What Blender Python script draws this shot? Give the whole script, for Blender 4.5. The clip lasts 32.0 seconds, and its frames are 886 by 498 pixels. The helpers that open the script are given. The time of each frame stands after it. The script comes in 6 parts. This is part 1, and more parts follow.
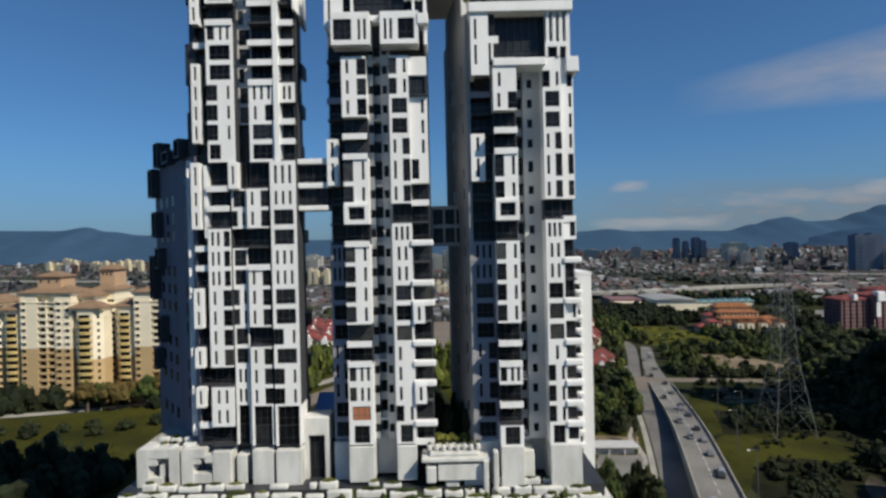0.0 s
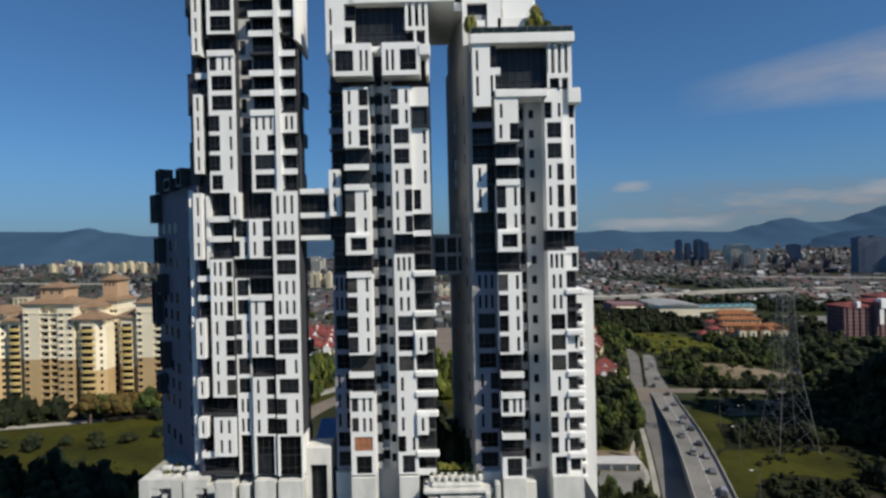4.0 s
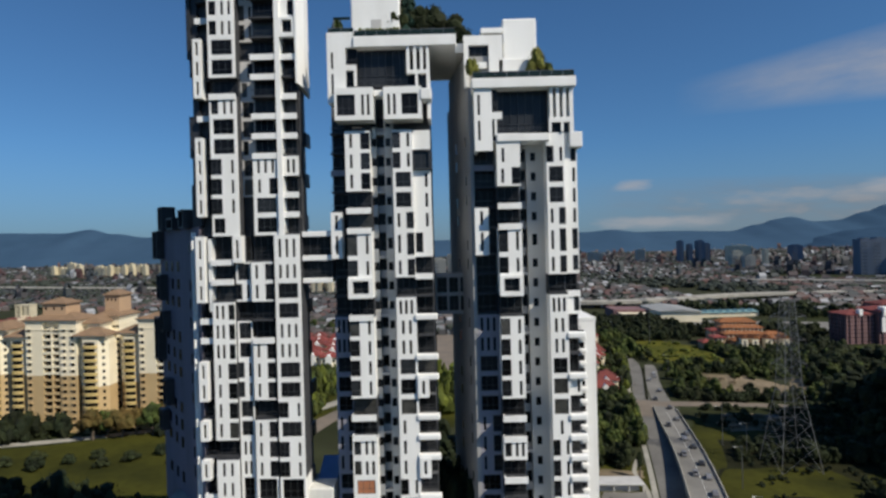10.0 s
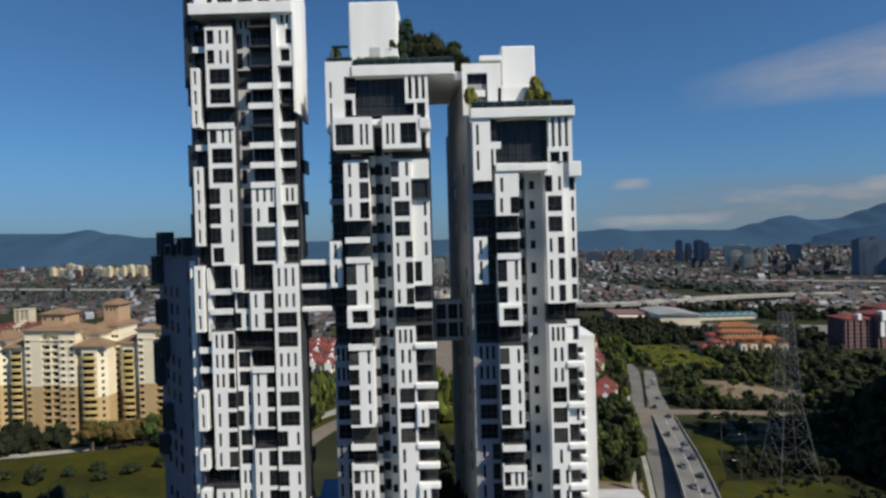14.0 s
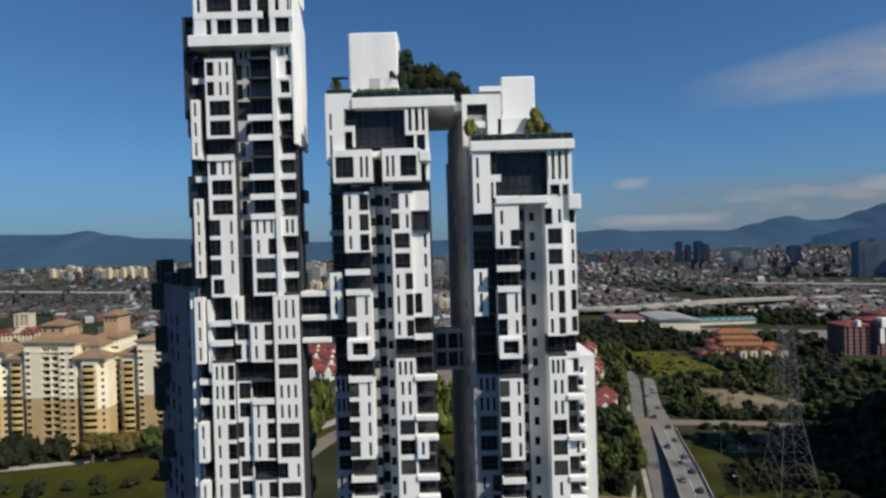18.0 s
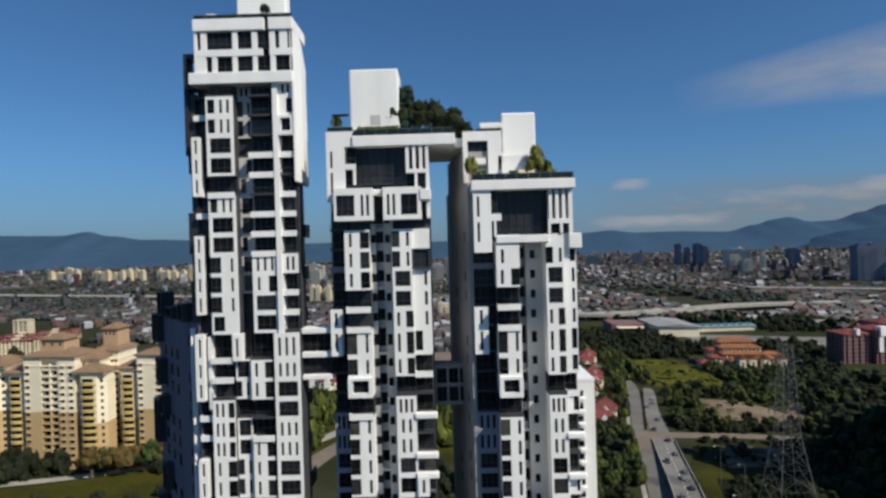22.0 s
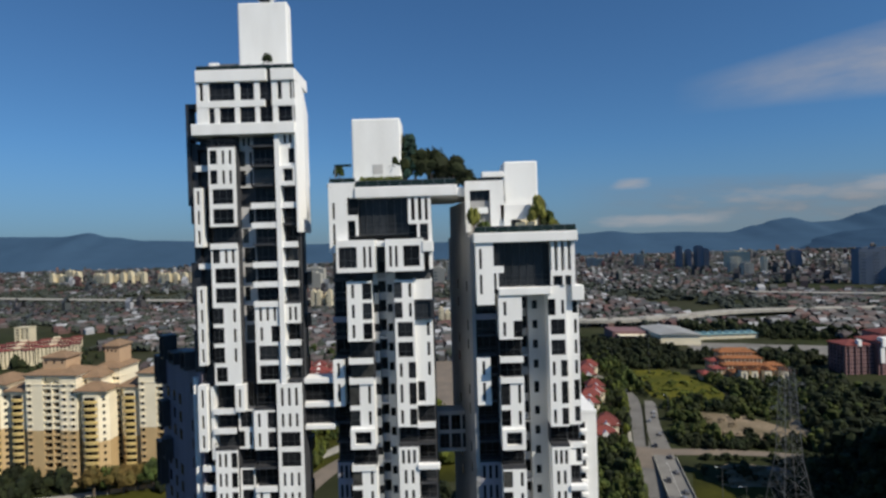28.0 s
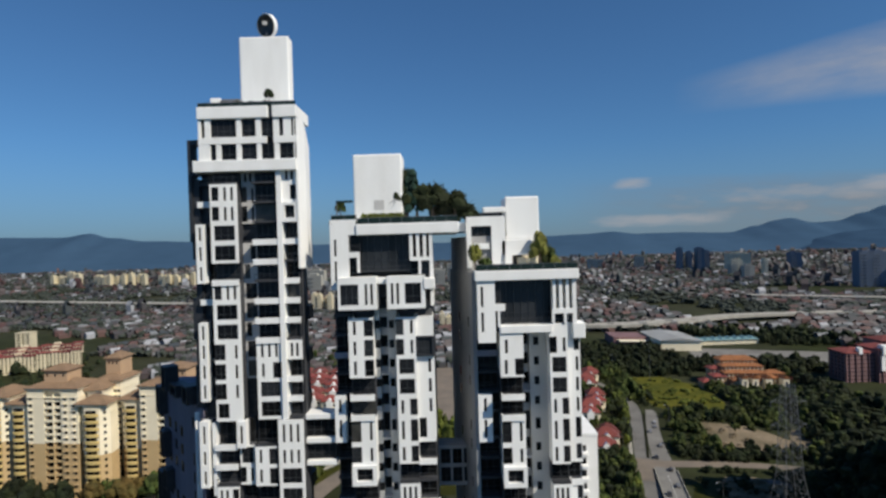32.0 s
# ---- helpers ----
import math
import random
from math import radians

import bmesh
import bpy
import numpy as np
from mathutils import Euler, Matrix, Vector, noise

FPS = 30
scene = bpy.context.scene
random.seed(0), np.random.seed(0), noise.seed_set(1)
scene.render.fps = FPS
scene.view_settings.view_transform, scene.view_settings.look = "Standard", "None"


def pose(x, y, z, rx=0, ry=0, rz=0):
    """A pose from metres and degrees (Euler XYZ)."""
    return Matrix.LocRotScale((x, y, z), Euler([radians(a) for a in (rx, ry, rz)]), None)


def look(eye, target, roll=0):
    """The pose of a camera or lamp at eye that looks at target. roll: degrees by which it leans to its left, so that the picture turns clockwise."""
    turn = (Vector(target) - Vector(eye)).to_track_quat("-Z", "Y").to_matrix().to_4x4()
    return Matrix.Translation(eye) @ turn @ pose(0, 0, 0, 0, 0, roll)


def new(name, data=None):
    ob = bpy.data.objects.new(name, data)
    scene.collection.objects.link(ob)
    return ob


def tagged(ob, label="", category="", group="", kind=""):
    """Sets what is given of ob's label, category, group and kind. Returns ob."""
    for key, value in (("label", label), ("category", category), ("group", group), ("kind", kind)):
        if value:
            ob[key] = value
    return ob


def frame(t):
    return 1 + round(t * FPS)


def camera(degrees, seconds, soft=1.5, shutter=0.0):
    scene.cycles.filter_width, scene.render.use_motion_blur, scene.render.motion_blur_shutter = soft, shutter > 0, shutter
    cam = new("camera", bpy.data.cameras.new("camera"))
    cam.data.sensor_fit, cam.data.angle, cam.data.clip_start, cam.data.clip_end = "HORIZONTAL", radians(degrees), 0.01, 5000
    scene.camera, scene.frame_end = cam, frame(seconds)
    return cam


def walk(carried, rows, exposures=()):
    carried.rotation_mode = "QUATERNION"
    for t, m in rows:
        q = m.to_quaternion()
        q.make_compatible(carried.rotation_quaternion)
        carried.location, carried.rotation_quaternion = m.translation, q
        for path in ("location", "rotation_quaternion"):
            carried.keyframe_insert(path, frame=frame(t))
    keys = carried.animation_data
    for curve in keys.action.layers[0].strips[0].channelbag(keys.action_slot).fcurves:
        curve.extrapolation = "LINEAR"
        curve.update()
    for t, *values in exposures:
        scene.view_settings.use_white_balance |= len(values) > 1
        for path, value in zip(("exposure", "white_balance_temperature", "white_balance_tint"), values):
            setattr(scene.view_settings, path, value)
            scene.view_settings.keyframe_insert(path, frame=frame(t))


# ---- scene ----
# ------------------------------------------------------------ camera
cam = camera(75.0, 32.0, soft=2.7)
ROWS = [  # seconds, drift, height, pitch, roll, yaw: a straight climb in front of the towers
    (0, 0.00, 68.13, -0.30, 1.32, 0.00), (1, 0.06, 69.39, -0.28, 1.33, 0.07), (2, 0.10, 70.63, -0.27, 1.32, 0.13), (3, 0.12, 71.87, -0.26, 1.32, 0.17),
    (6, 0.11, 75.37, -0.28, 1.32, 0.24), (7, 0.10, 76.58, -0.30, 1.35, 0.26), (8, 0.11, 77.84, -0.32, 1.39, 0.29), (9, 0.12, 78.96, -0.32, 1.44, 0.31),
    (10, 0.15, 80.19, -0.32, 1.49, 0.32), (11, 0.18, 81.35, -0.34, 1.52, 0.30), (12, 0.22, 82.66, -0.38, 1.56, 0.27), (13, 0.26, 83.87, -0.42, 1.60, 0.24),
    (14, 0.29, 85.10, -0.44, 1.63, 0.23), (17, 0.37, 88.87, -0.45, 1.67, 0.21), (18, 0.38, 90.31, -0.45, 1.67, 0.20), (19, 0.37, 91.90, -0.43, 1.66, 0.17),
    (20, 0.34, 93.39, -0.42, 1.65, 0.15), (21, 0.33, 94.89, -0.41, 1.65, 0.13), (22, 0.32, 96.39, -0.40, 1.67, 0.12), (23, 0.32, 97.87, -0.41, 1.68, 0.11),
    (24, 0.31, 99.30, -0.41, 1.69, 0.12), (25, 0.31, 100.66, -0.41, 1.70, 0.14), (28, 0.31, 104.74, -0.42, 1.72, 0.20), (29, 0.30, 106.20, -0.42, 1.72, 0.21),
    (30, 0.29, 107.75, -0.43, 1.71, 0.22), (31, 0.29, 109.21, -0.43, 1.72, 0.23), (32, 0.32, 110.78, -0.44, 1.74, 0.24),
]
walk(cam, [(t, pose(x, 0, z, 90 + p, r, y)) for t, x, z, p, r, y in ROWS], exposures=[(0, -0.06), (32, -0.06)])

# ------------------------------------------------------------ sky and sun
SUN_AZ, SUN_EL = 53.0, 42.0     # degrees right of the line from the towers to the camera, and above the horizon
az, el = radians(SUN_AZ), radians(SUN_EL)
to_sun = Vector((math.sin(az) * math.cos(el), -math.cos(az) * math.cos(el), math.sin(el)))
sun_data = bpy.data.lights.new("sun", "SUN")
sun_data.energy, sun_data.angle, sun_data.color = 5.1, radians(0.53), (1.0, 0.92, 0.78)
sun = new("sun", sun_data)
sun.matrix_world = look(to_sun * 300, (0, 0, 0))

world = bpy.data.worlds.new("sky")
scene.world = world
world.use_nodes = True
wn, wl = world.node_tree.nodes, world.node_tree.links
wn.clear()


def wnode(kind, **values):
    n = wn.new(kind)
    for k, v in values.items():
        n.inputs[k].default_value = v
    return n


def wmath(op, a, b=0.0, c=None, clamp=False):
    n = wn.new("ShaderNodeMath")
    n.operation, n.use_clamp = op, clamp
    for i, v in enumerate((a, b, c)):
        if v is None:
            continue
        if isinstance(v, (int, float)):
            n.inputs[i].default_value = v
        else:
            wl.new(v, n.inputs[i])
    return n.outputs[0]


sky = wn.new("ShaderNodeTexSky")
sky.sky_type, sky.sun_disc = "NISHITA", False
sky.sun_elevation, sky.sun_rotation = el, math.pi - az
sky.altitude, sky.air_density, sky.dust_density, sky.ozone_density = 100, 1.0, 0.2, 1.5
# thin clouds: streaks in the direction of view
coord = wn.new("ShaderNodeTexCoord")
sep = wn.new("ShaderNodeSeparateXYZ")
wl.new(coord.outputs["Generated"], sep.inputs[0])
up = wmath("MULTIPLY_ADD", wmath("ABSOLUTE", sep.outputs[2]), 0.90, 0.05)
lifted = wn.new("ShaderNodeCombineXYZ")     # the haze band at the horizon is thin on this clear day
wl.new(sep.outputs[0], lifted.inputs[0])
wl.new(sep.outputs[1], lifted.inputs[1])
wl.new(up, lifted.inputs[2])
wl.new(lifted.outputs[0], sky.inputs["Vector"])
side = wmath("DIVIDE", sep.outputs[0], wmath("MAXIMUM", sep.outputs[1], 0.05))
rise = wmath("DIVIDE", sep.outputs[2], wmath("MAXIMUM", sep.outputs[1], 0.05))
lean = wmath("SUBTRACT", rise, wmath("MULTIPLY", side, 0.16))
comb = wn.new("ShaderNodeCombineXYZ")
wl.new(wmath("MULTIPLY", side, 4.0), comb.inputs[0])
wl.new(wmath("MULTIPLY", lean, 15.0), comb.inputs[1])
noise_a = wnode("ShaderNodeTexNoise", Scale=1.5, Detail=8.0, Roughness=0.6)
wl.new(comb.outputs[0], noise_a.inputs["Vector"])


def window(v, mid, half):
    """One in the middle of a range, falling softly to nothing at its ends."""
    return wmath("SUBTRACT", 1.0, wmath("POWER", wmath("DIVIDE", wmath("ABSOLUTE", wmath("SUBTRACT", v, mid)), half), 2.0), clamp=True)


def both(a, b):
    return wmath("MULTIPLY", a, b)


comb_b = wn.new("ShaderNodeCombineXYZ")
wl.new(wmath("MULTIPLY", side, 9.0), comb_b.inputs[0])
wl.new(wmath("MULTIPLY", rise, 40.0), comb_b.inputs[1])
noise_b = wnode("ShaderNodeTexNoise", Scale=1.3, Detail=9.0, Roughness=0.6)
wl.new(comb_b.outputs[0], noise_b.inputs["Vector"])
# one long thin streak high up, widening to the right
spread = wmath("MULTIPLY_ADD", side, 0.10, -0.008)
across = wmath("SUBTRACT", 1.0, wmath("POWER", wmath("DIVIDE", wmath("ABSOLUTE", wmath("SUBTRACT", lean, 0.176)), wmath("MAXIMUM", spread, 0.012)), 2.0), clamp=True)
streak = both(across, window(side, 1.0, 0.60))
thin = both(streak, wmath("MULTIPLY_ADD", noise_a.outputs["Fac"], 1.7, -0.22, clamp=True))
# a grey bank over the hills, with pale heaps in it
bank = both(window(rise, 0.052, 0.058), window(side, 0.72, 0.52))
grey = both(bank, wmath("MULTIPLY_ADD", noise_b.outputs["Fac"], 1.5, -0.15, clamp=True))
heaps = wmath("ADD", wmath("ADD", both(window(side, 0.325, 0.045), window(rise, 0.096, 0.013)), both(window(side, 0.78, 0.07), window(rise, 0.089, 0.016))), both(window(side, 0.36, 0.15), window(rise, 0.031, 0.014)))
heaps = wmath("ADD", heaps, wmath("MULTIPLY", both(window(side, 0.60, 0.24), window(wmath("MULTIPLY_ADD", side, -0.03, rise), 0.054, 0.016)), 0.5), clamp=True)
puffs = wmath("ADD", wmath("MULTIPLY", heaps, 0.55), wmath("MULTIPLY", bank, 0.22))
puffs = wmath("MULTIPLY", wmath("SUBTRACT", wmath("ADD", puffs, noise_b.outputs["Fac"]), 0.72), 2.4, clamp=True)
puffs = both(puffs, wmath("ADD", wmath("MULTIPLY", heaps, 1.5), bank, clamp=True))
cloud = wmath("ADD", wmath("MULTIPLY", thin, 0.95), wmath("MULTIPLY", puffs, 0.62), clamp=True)
tone = wn.new("ShaderNodeMix")
tone.data_type = "RGBA"
wl.new(cloud, tone.inputs["Factor"])
sky_tint = wn.new("ShaderNodeMix")
sky_tint.data_type, sky_tint.blend_type = "RGBA", "MULTIPLY"
sky_tint.inputs["Factor"].default_value = 1.0
wl.new(sky.outputs[0], sky_tint.inputs["A"])
sky_tint.inputs["B"].default_value = (0.50, 0.86, 1.19, 1)
haze = wn.new("ShaderNodeMix")     # grey-blue haze low over the hills
haze.data_type = "RGBA"
low = wmath("POWER", wmath("SUBTRACT", 1.0, wmath("DIVIDE", wmath("ABSOLUTE", sep.outputs[2]), 0.17), clamp=True), 1.6)
wl.new(wmath("MULTIPLY", low, 0.9), haze.inputs["Factor"])
wl.new(sky_tint.outputs["Result"], haze.inputs["A"])
haze.inputs["B"].default_value = (2.05, 2.9, 3.7, 1)
bank_mix = wn.new("ShaderNodeMix")
bank_mix.data_type = "RGBA"
wl.new(wmath("MULTIPLY", grey, 0.9), bank_mix.inputs["Factor"])
wl.new(haze.outputs["Result"], bank_mix.inputs["A"])
bank_mix.inputs["B"].default_value = (2.7, 3.0, 3.4, 1)
wl.new(bank_mix.outputs["Result"], tone.inputs["A"])
tone.inputs["B"].default_value = (5.2, 5.2, 5.5, 1)
back = wnode("ShaderNodeBackground", Strength=0.075)
wl.new(tone.outputs["Result"], back.inputs["Color"])
wout = wn.new("ShaderNodeOutputWorld")
wl.new(back.outputs[0], wout.inputs["Surface"])

# ------------------------------------------------------------ materials


def material(name, colour, rough=0.6, other=None, scale=0.4, amount=0.5, fine=6.0, grain=0.12, bump=0.0, metal=0.0, vary=0.0, island=0.0, spec=0.5, streaks=0.0):
    """A surface: two colours mixed by large stains, a fine grain over it, relief, and change from piece to piece."""
    m = bpy.data.materials.new(name)
    m.use_nodes = True
    n, l = m.node_tree.nodes, m.node_tree.links
    p = n["Principled BSDF"]
    p.inputs["Roughness"].default_value, p.inputs["Metallic"].default_value = rough, metal
    p.inputs["Specular IOR Level"].default_value = spec
    geo = n.new("ShaderNodeNewGeometry")
    big = n.new("ShaderNodeTexNoise")
    big.inputs["Scale"].default_value, big.inputs["Detail"].default_value = scale, 5
    l.new(geo.outputs["Position"], big.inputs["Vector"])
    if streaks:
        stretch = n.new("ShaderNodeMapping")
        stretch.inputs["Scale"].default_value = (1, 1, streaks)
        l.new(geo.outputs["Position"], stretch.inputs["Vector"])
        l.new(stretch.outputs[0], big.inputs["Vector"])
    ramp = n.new("ShaderNodeMapRange")
    ramp.inputs["From Min"].default_value, ramp.inputs["From Max"].default_value = 0.38, 0.68
    ramp.inputs["To Max"].default_value = amount
    l.new(big.outputs["Fac"], ramp.inputs["Value"])
    mix = n.new("ShaderNodeMix")
    mix.data_type = "RGBA"
    mix.inputs["A"].default_value = (*colour, 1)
    mix.inputs["B"].default_value = (*(other or [c * 0.7 for c in colour]), 1)
    l.new(ramp.outputs[0], mix.inputs["Factor"])
    small = n.new("ShaderNodeTexNoise")
    small.inputs["Scale"].default_value, small.inputs["Detail"].default_value = fine, 4
    l.new(geo.outputs["Position"], small.inputs["Vector"])
    hsv = n.new("ShaderNodeHueSaturation")
    l.new(mix.outputs["Result"], hsv.inputs["Color"])
    val = n.new("ShaderNodeMapRange")
    val.inputs["To Min"].default_value, val.inputs["To Max"].default_value = 1 - grain * 2, 1 + grain * 2
    l.new(small.outputs["Fac"], val.inputs["Value"])
    last = val.outputs[0]
    for strength, kind in ((vary, "ShaderNodeObjectInfo"), (island, None)):
        if strength:
            src = n.new(kind).outputs["Random"] if kind else geo.outputs["Random Per Island"]
            rr = n.new("ShaderNodeMapRange")
            rr.inputs["To Min"].default_value, rr.inputs["To Max"].default_value = 1 - strength, 1 + strength
            l.new(src, rr.inputs["Value"])
            mm = n.new("ShaderNodeMath")
            mm.operation = "MULTIPLY"
            l.new(last, mm.inputs[0])
            l.new(rr.outputs[0], mm.inputs[1])
            last = mm.outputs[0]
    l.new(last, hsv.inputs["Value"])
    l.new(hsv.outputs[0], p.inputs["Base Color"])
    if bump:
        b = n.new("ShaderNodeBump")
        b.inputs["Strength"].default_value = bump
        l.new(small.outputs["Fac"], b.inputs["Height"])
        l.new(b.outputs[0], p.inputs["Normal"])
    return m


def palette(name, colours, rough=0.7, grain=0.15, fine=0.6):
    """A surface whose joined pieces each take one of several colours."""
    m = material(name, colours[0], rough, grain=grain, fine=fine)
    n, l = m.node_tree.nodes, m.node_tree.links
    geo = [x for x in n if x.type == "NEW_GEOMETRY"][0]
    ramp = n.new("ShaderNodeValToRGB")
    ramp.color_ramp.interpolation = "CONSTANT"
    while len(ramp.color_ramp.elements) < len(colours):
        ramp.color_ramp.elements.new(0.5)
    for i, c in enumerate(colours):
        ramp.color_ramp.elements[i].position = i / len(colours)
        ramp.color_ramp.elements[i].color = (*c, 1)
    l.new(geo.outputs["Random Per Island"], ramp.inputs[0])
    hsv = [x for x in n if x.type == "HUE_SAT"][0]
    l.new(ramp.outputs[0], hsv.inputs["Color"])
    return m


WHITE = material("white_render", (0.83, 0.83, 0.81), 0.65, (0.73, 0.725, 0.70), 0.35, 0.7, 5, 0.03, 0.04, streaks=0.25)
WORN_WHITE = material("weathered_white_render", (0.63, 0.625, 0.59), 0.75, (0.45, 0.45, 0.415), 0.5, 0.9, 4, 0.06, 0.05, streaks=0.3)
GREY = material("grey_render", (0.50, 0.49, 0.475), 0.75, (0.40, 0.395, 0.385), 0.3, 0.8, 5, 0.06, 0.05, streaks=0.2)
CORE_GREY = material("pale_grey_render", (0.56, 0.55, 0.52), 0.75, (0.46, 0.45, 0.43), 0.3, 0.8, 5, 0.05, 0.05, streaks=0.2)
# Shade of the set-back bays and terrace backs is put into this grey.
FLANK_SHADE = material("shade_painted_render", (0.27, 0.265, 0.31), 0.7, (0.21, 0.205, 0.24), 0.3, 0.8, 4, 0.05, 0.03, streaks=0.2)
# The wing wall is darkened: part of its shade sits in the colour.
WING_SHADE = material("wing_shade_render", (0.17, 0.155, 0.205), 0.7, (0.125, 0.115, 0.15), 0.3, 0.8, 4, 0.05, 0.03, streaks=0.2)
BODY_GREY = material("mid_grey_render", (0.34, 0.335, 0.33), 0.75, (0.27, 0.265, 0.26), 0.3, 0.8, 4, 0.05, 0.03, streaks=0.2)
DARK = material("charcoal_cladding_and_shade", (0.02, 0.022, 0.027), 0.5, (0.035, 0.037, 0.042), 0.5, 0.8, 4, 0.1, 0.03)
# Deep shade of recesses, balcony backs and floors is put into this colour.
RECESS_SHADE = material("recess_shade_render", (0.045, 0.047, 0.054), 0.75, (0.03, 0.032, 0.038), 0.3, 0.8, 4, 0.06, 0.03)
ORANGE_ROOF = material("orange_roof", (0.27, 0.105, 0.035), 0.85, (0.17, 0.065, 0.025), 0.25, 0.8, 1.5, 0.2)
FAR_CREAM = material("far_cream_render", (0.62, 0.55, 0.38), 0.8, (0.48, 0.42, 0.30), 0.05, 0.8, 0.5, 0.1)
ROCK = material("broken_rock", (0.085, 0.075, 0.06), 0.95, (0.03, 0.028, 0.02), 0.12, 1.0, 0.8, 0.3, 0.5, spec=0.08)
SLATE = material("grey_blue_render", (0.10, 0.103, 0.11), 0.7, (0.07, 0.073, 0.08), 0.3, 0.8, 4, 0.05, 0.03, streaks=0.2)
FRAME = material("dark_window_frame", (0.05, 0.052, 0.055), 0.4, metal=0.3)
GLASS = material("dark_glass", (0.009, 0.010, 0.012), 0.2, (0.018, 0.019, 0.021), 0.8, 0.8, 2, 0.15, vary=0.7, spec=0.14)
SMOKED = material("smoked_glass", (0.026, 0.029, 0.033), 0.18, (0.018, 0.02, 0.023), 0.8, 0.8, 2, 0.1, vary=0.3, spec=0.2)
CURTAIN = material("curtained_glass", (0.065, 0.064, 0.058), 0.3, (0.02, 0.02, 0.02), 1.2, 0.8, 3, 0.2, vary=0.5, spec=0.4)
BROWN = material("terracotta_screen", (0.42, 0.17, 0.085), 0.6, (0.33, 0.13, 0.06), 0.6)
ROOF_TILE = material("terracotta_roof", (0.24, 0.155, 0.092), 0.85, (0.18, 0.118, 0.07), 0.25, 0.8, 2.5, 0.15)
RED_ROOF = material("red_roof", (0.185, 0.04, 0.032), 0.85, (0.12, 0.03, 0.026), 0.2, 0.8, 2.0, 0.15, vary=0.3)
CREAM = material("cream_render", (0.82, 0.74, 0.56), 0.75, (0.72, 0.65, 0.48), 0.12, 0.7, 3, 0.04)
OCHRE = material("yellow_ochre_render", (0.55, 0.42, 0.17), 0.75, (0.48, 0.36, 0.14), 0.12, 0.7, 3, 0.04)
TAN = material("tan_render", (0.51, 0.365, 0.185), 0.75, (0.44, 0.31, 0.155), 0.12, 0.7, 3, 0.04)
PINK = material("peach_render", (0.46, 0.31, 0.19), 0.75, (0.40, 0.27, 0.17), 0.12, 0.7, 3, 0.04)
BLOCK_RED = material("dull_red_render", (0.20, 0.112, 0.112), 0.8, (0.135, 0.082, 0.085), 0.1, 0.8, 2, 0.06)
ASPHALT = material("asphalt", (0.085, 0.085, 0.088), 0.85, (0.055, 0.055, 0.058), 0.06, 0.9, 1.2, 0.12)
DECK = material("worn_concrete_road", (0.21, 0.203, 0.188), 0.85, (0.145, 0.14, 0.13), 0.07, 0.9, 1.0, 0.1, spec=0.08)
CONCRETE = material("concrete", (0.37, 0.355, 0.31), 0.85, (0.26, 0.25, 0.225), 0.12, 0.9, 1.5, 0.1, spec=0.08)
PAINT = material("road_paint", (0.62, 0.62, 0.6), 0.7)
SAND = material("bare_earth", (0.24, 0.19, 0.13), 0.95, (0.11, 0.09, 0.055), 0.05, 1.0, 0.6, 0.2, spec=0.08)
LAWN = material("lawn", (0.052, 0.053, 0.009), 0.95, (0.020, 0.023, 0.006), 0.03, 1.0, 0.35, 0.18, 0.3, spec=0.08)
MOUND = material("long_sunlit_grass", (0.105, 0.10, 0.014), 0.95, (0.055, 0.062, 0.011), 0.05, 1.0, 0.35, 0.25, 0.4, spec=0.08)
# Scrub colour made much darker to hold the shade of the hollow.
SCRUB_SHADE = material("scrub", (0.020, 0.021, 0.009), 0.95, (0.010, 0.011, 0.006), 0.02, 1.0, 0.25, 0.3, 0.4, spec=0.08)
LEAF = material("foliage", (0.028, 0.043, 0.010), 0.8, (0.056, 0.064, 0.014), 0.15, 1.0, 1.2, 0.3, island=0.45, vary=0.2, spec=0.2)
# Darker than leaves are: the shade of the woods is put into it.
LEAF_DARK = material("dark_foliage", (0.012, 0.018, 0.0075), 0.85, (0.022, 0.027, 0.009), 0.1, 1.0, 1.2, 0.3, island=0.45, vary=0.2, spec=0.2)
# Paler and bluer than the other leaves: haze put into the foliage colour.
LEAF_HAZED = material("dull_green_foliage", (0.032, 0.040, 0.033), 0.85, (0.042, 0.048, 0.038), 0.1, 1.0, 1.2, 0.2, island=0.3, vary=0.2, spec=0.2)
LEAF_TEAL = material("blue_green_foliage", (0.025, 0.058, 0.040), 0.8, (0.018, 0.040, 0.030), 0.3, 1.0, 1.2, 0.3, island=0.4, spec=0.2)
LEAF_YELLOW = material("yellow_green_foliage", (0.13, 0.13, 0.025), 0.75, (0.07, 0.08, 0.02), 0.3, 1.0, 1.2, 0.3, island=0.4, spec=0.2)
LEAF_BRONZE = material("bronze_foliage", (0.085, 0.055, 0.016), 0.8, (0.045, 0.042, 0.012), 0.1, 1.0, 1.2, 0.3, island=0.4, spec=0.2)
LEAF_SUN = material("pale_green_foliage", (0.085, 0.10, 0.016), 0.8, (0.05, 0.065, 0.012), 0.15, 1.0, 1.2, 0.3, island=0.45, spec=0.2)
BARK = material("bark", (0.13, 0.10, 0.075), 0.9, (0.08, 0.065, 0.05), 1.5)
STEEL = material("galvanised_steel", (0.17, 0.175, 0.18), 0.5, (0.22, 0.22, 0.22), 0.6, metal=0.6)
GREEN_GLASS = material("green_glass_balustrade", (0.010, 0.020, 0.015), 0.25, (0.008, 0.015, 0.011), 0.5, spec=0.4)
DISH = material("dark_dish_mesh", (0.05, 0.055, 0.06), 0.45, (0.12, 0.12, 0.12), 0.8, 0.8)
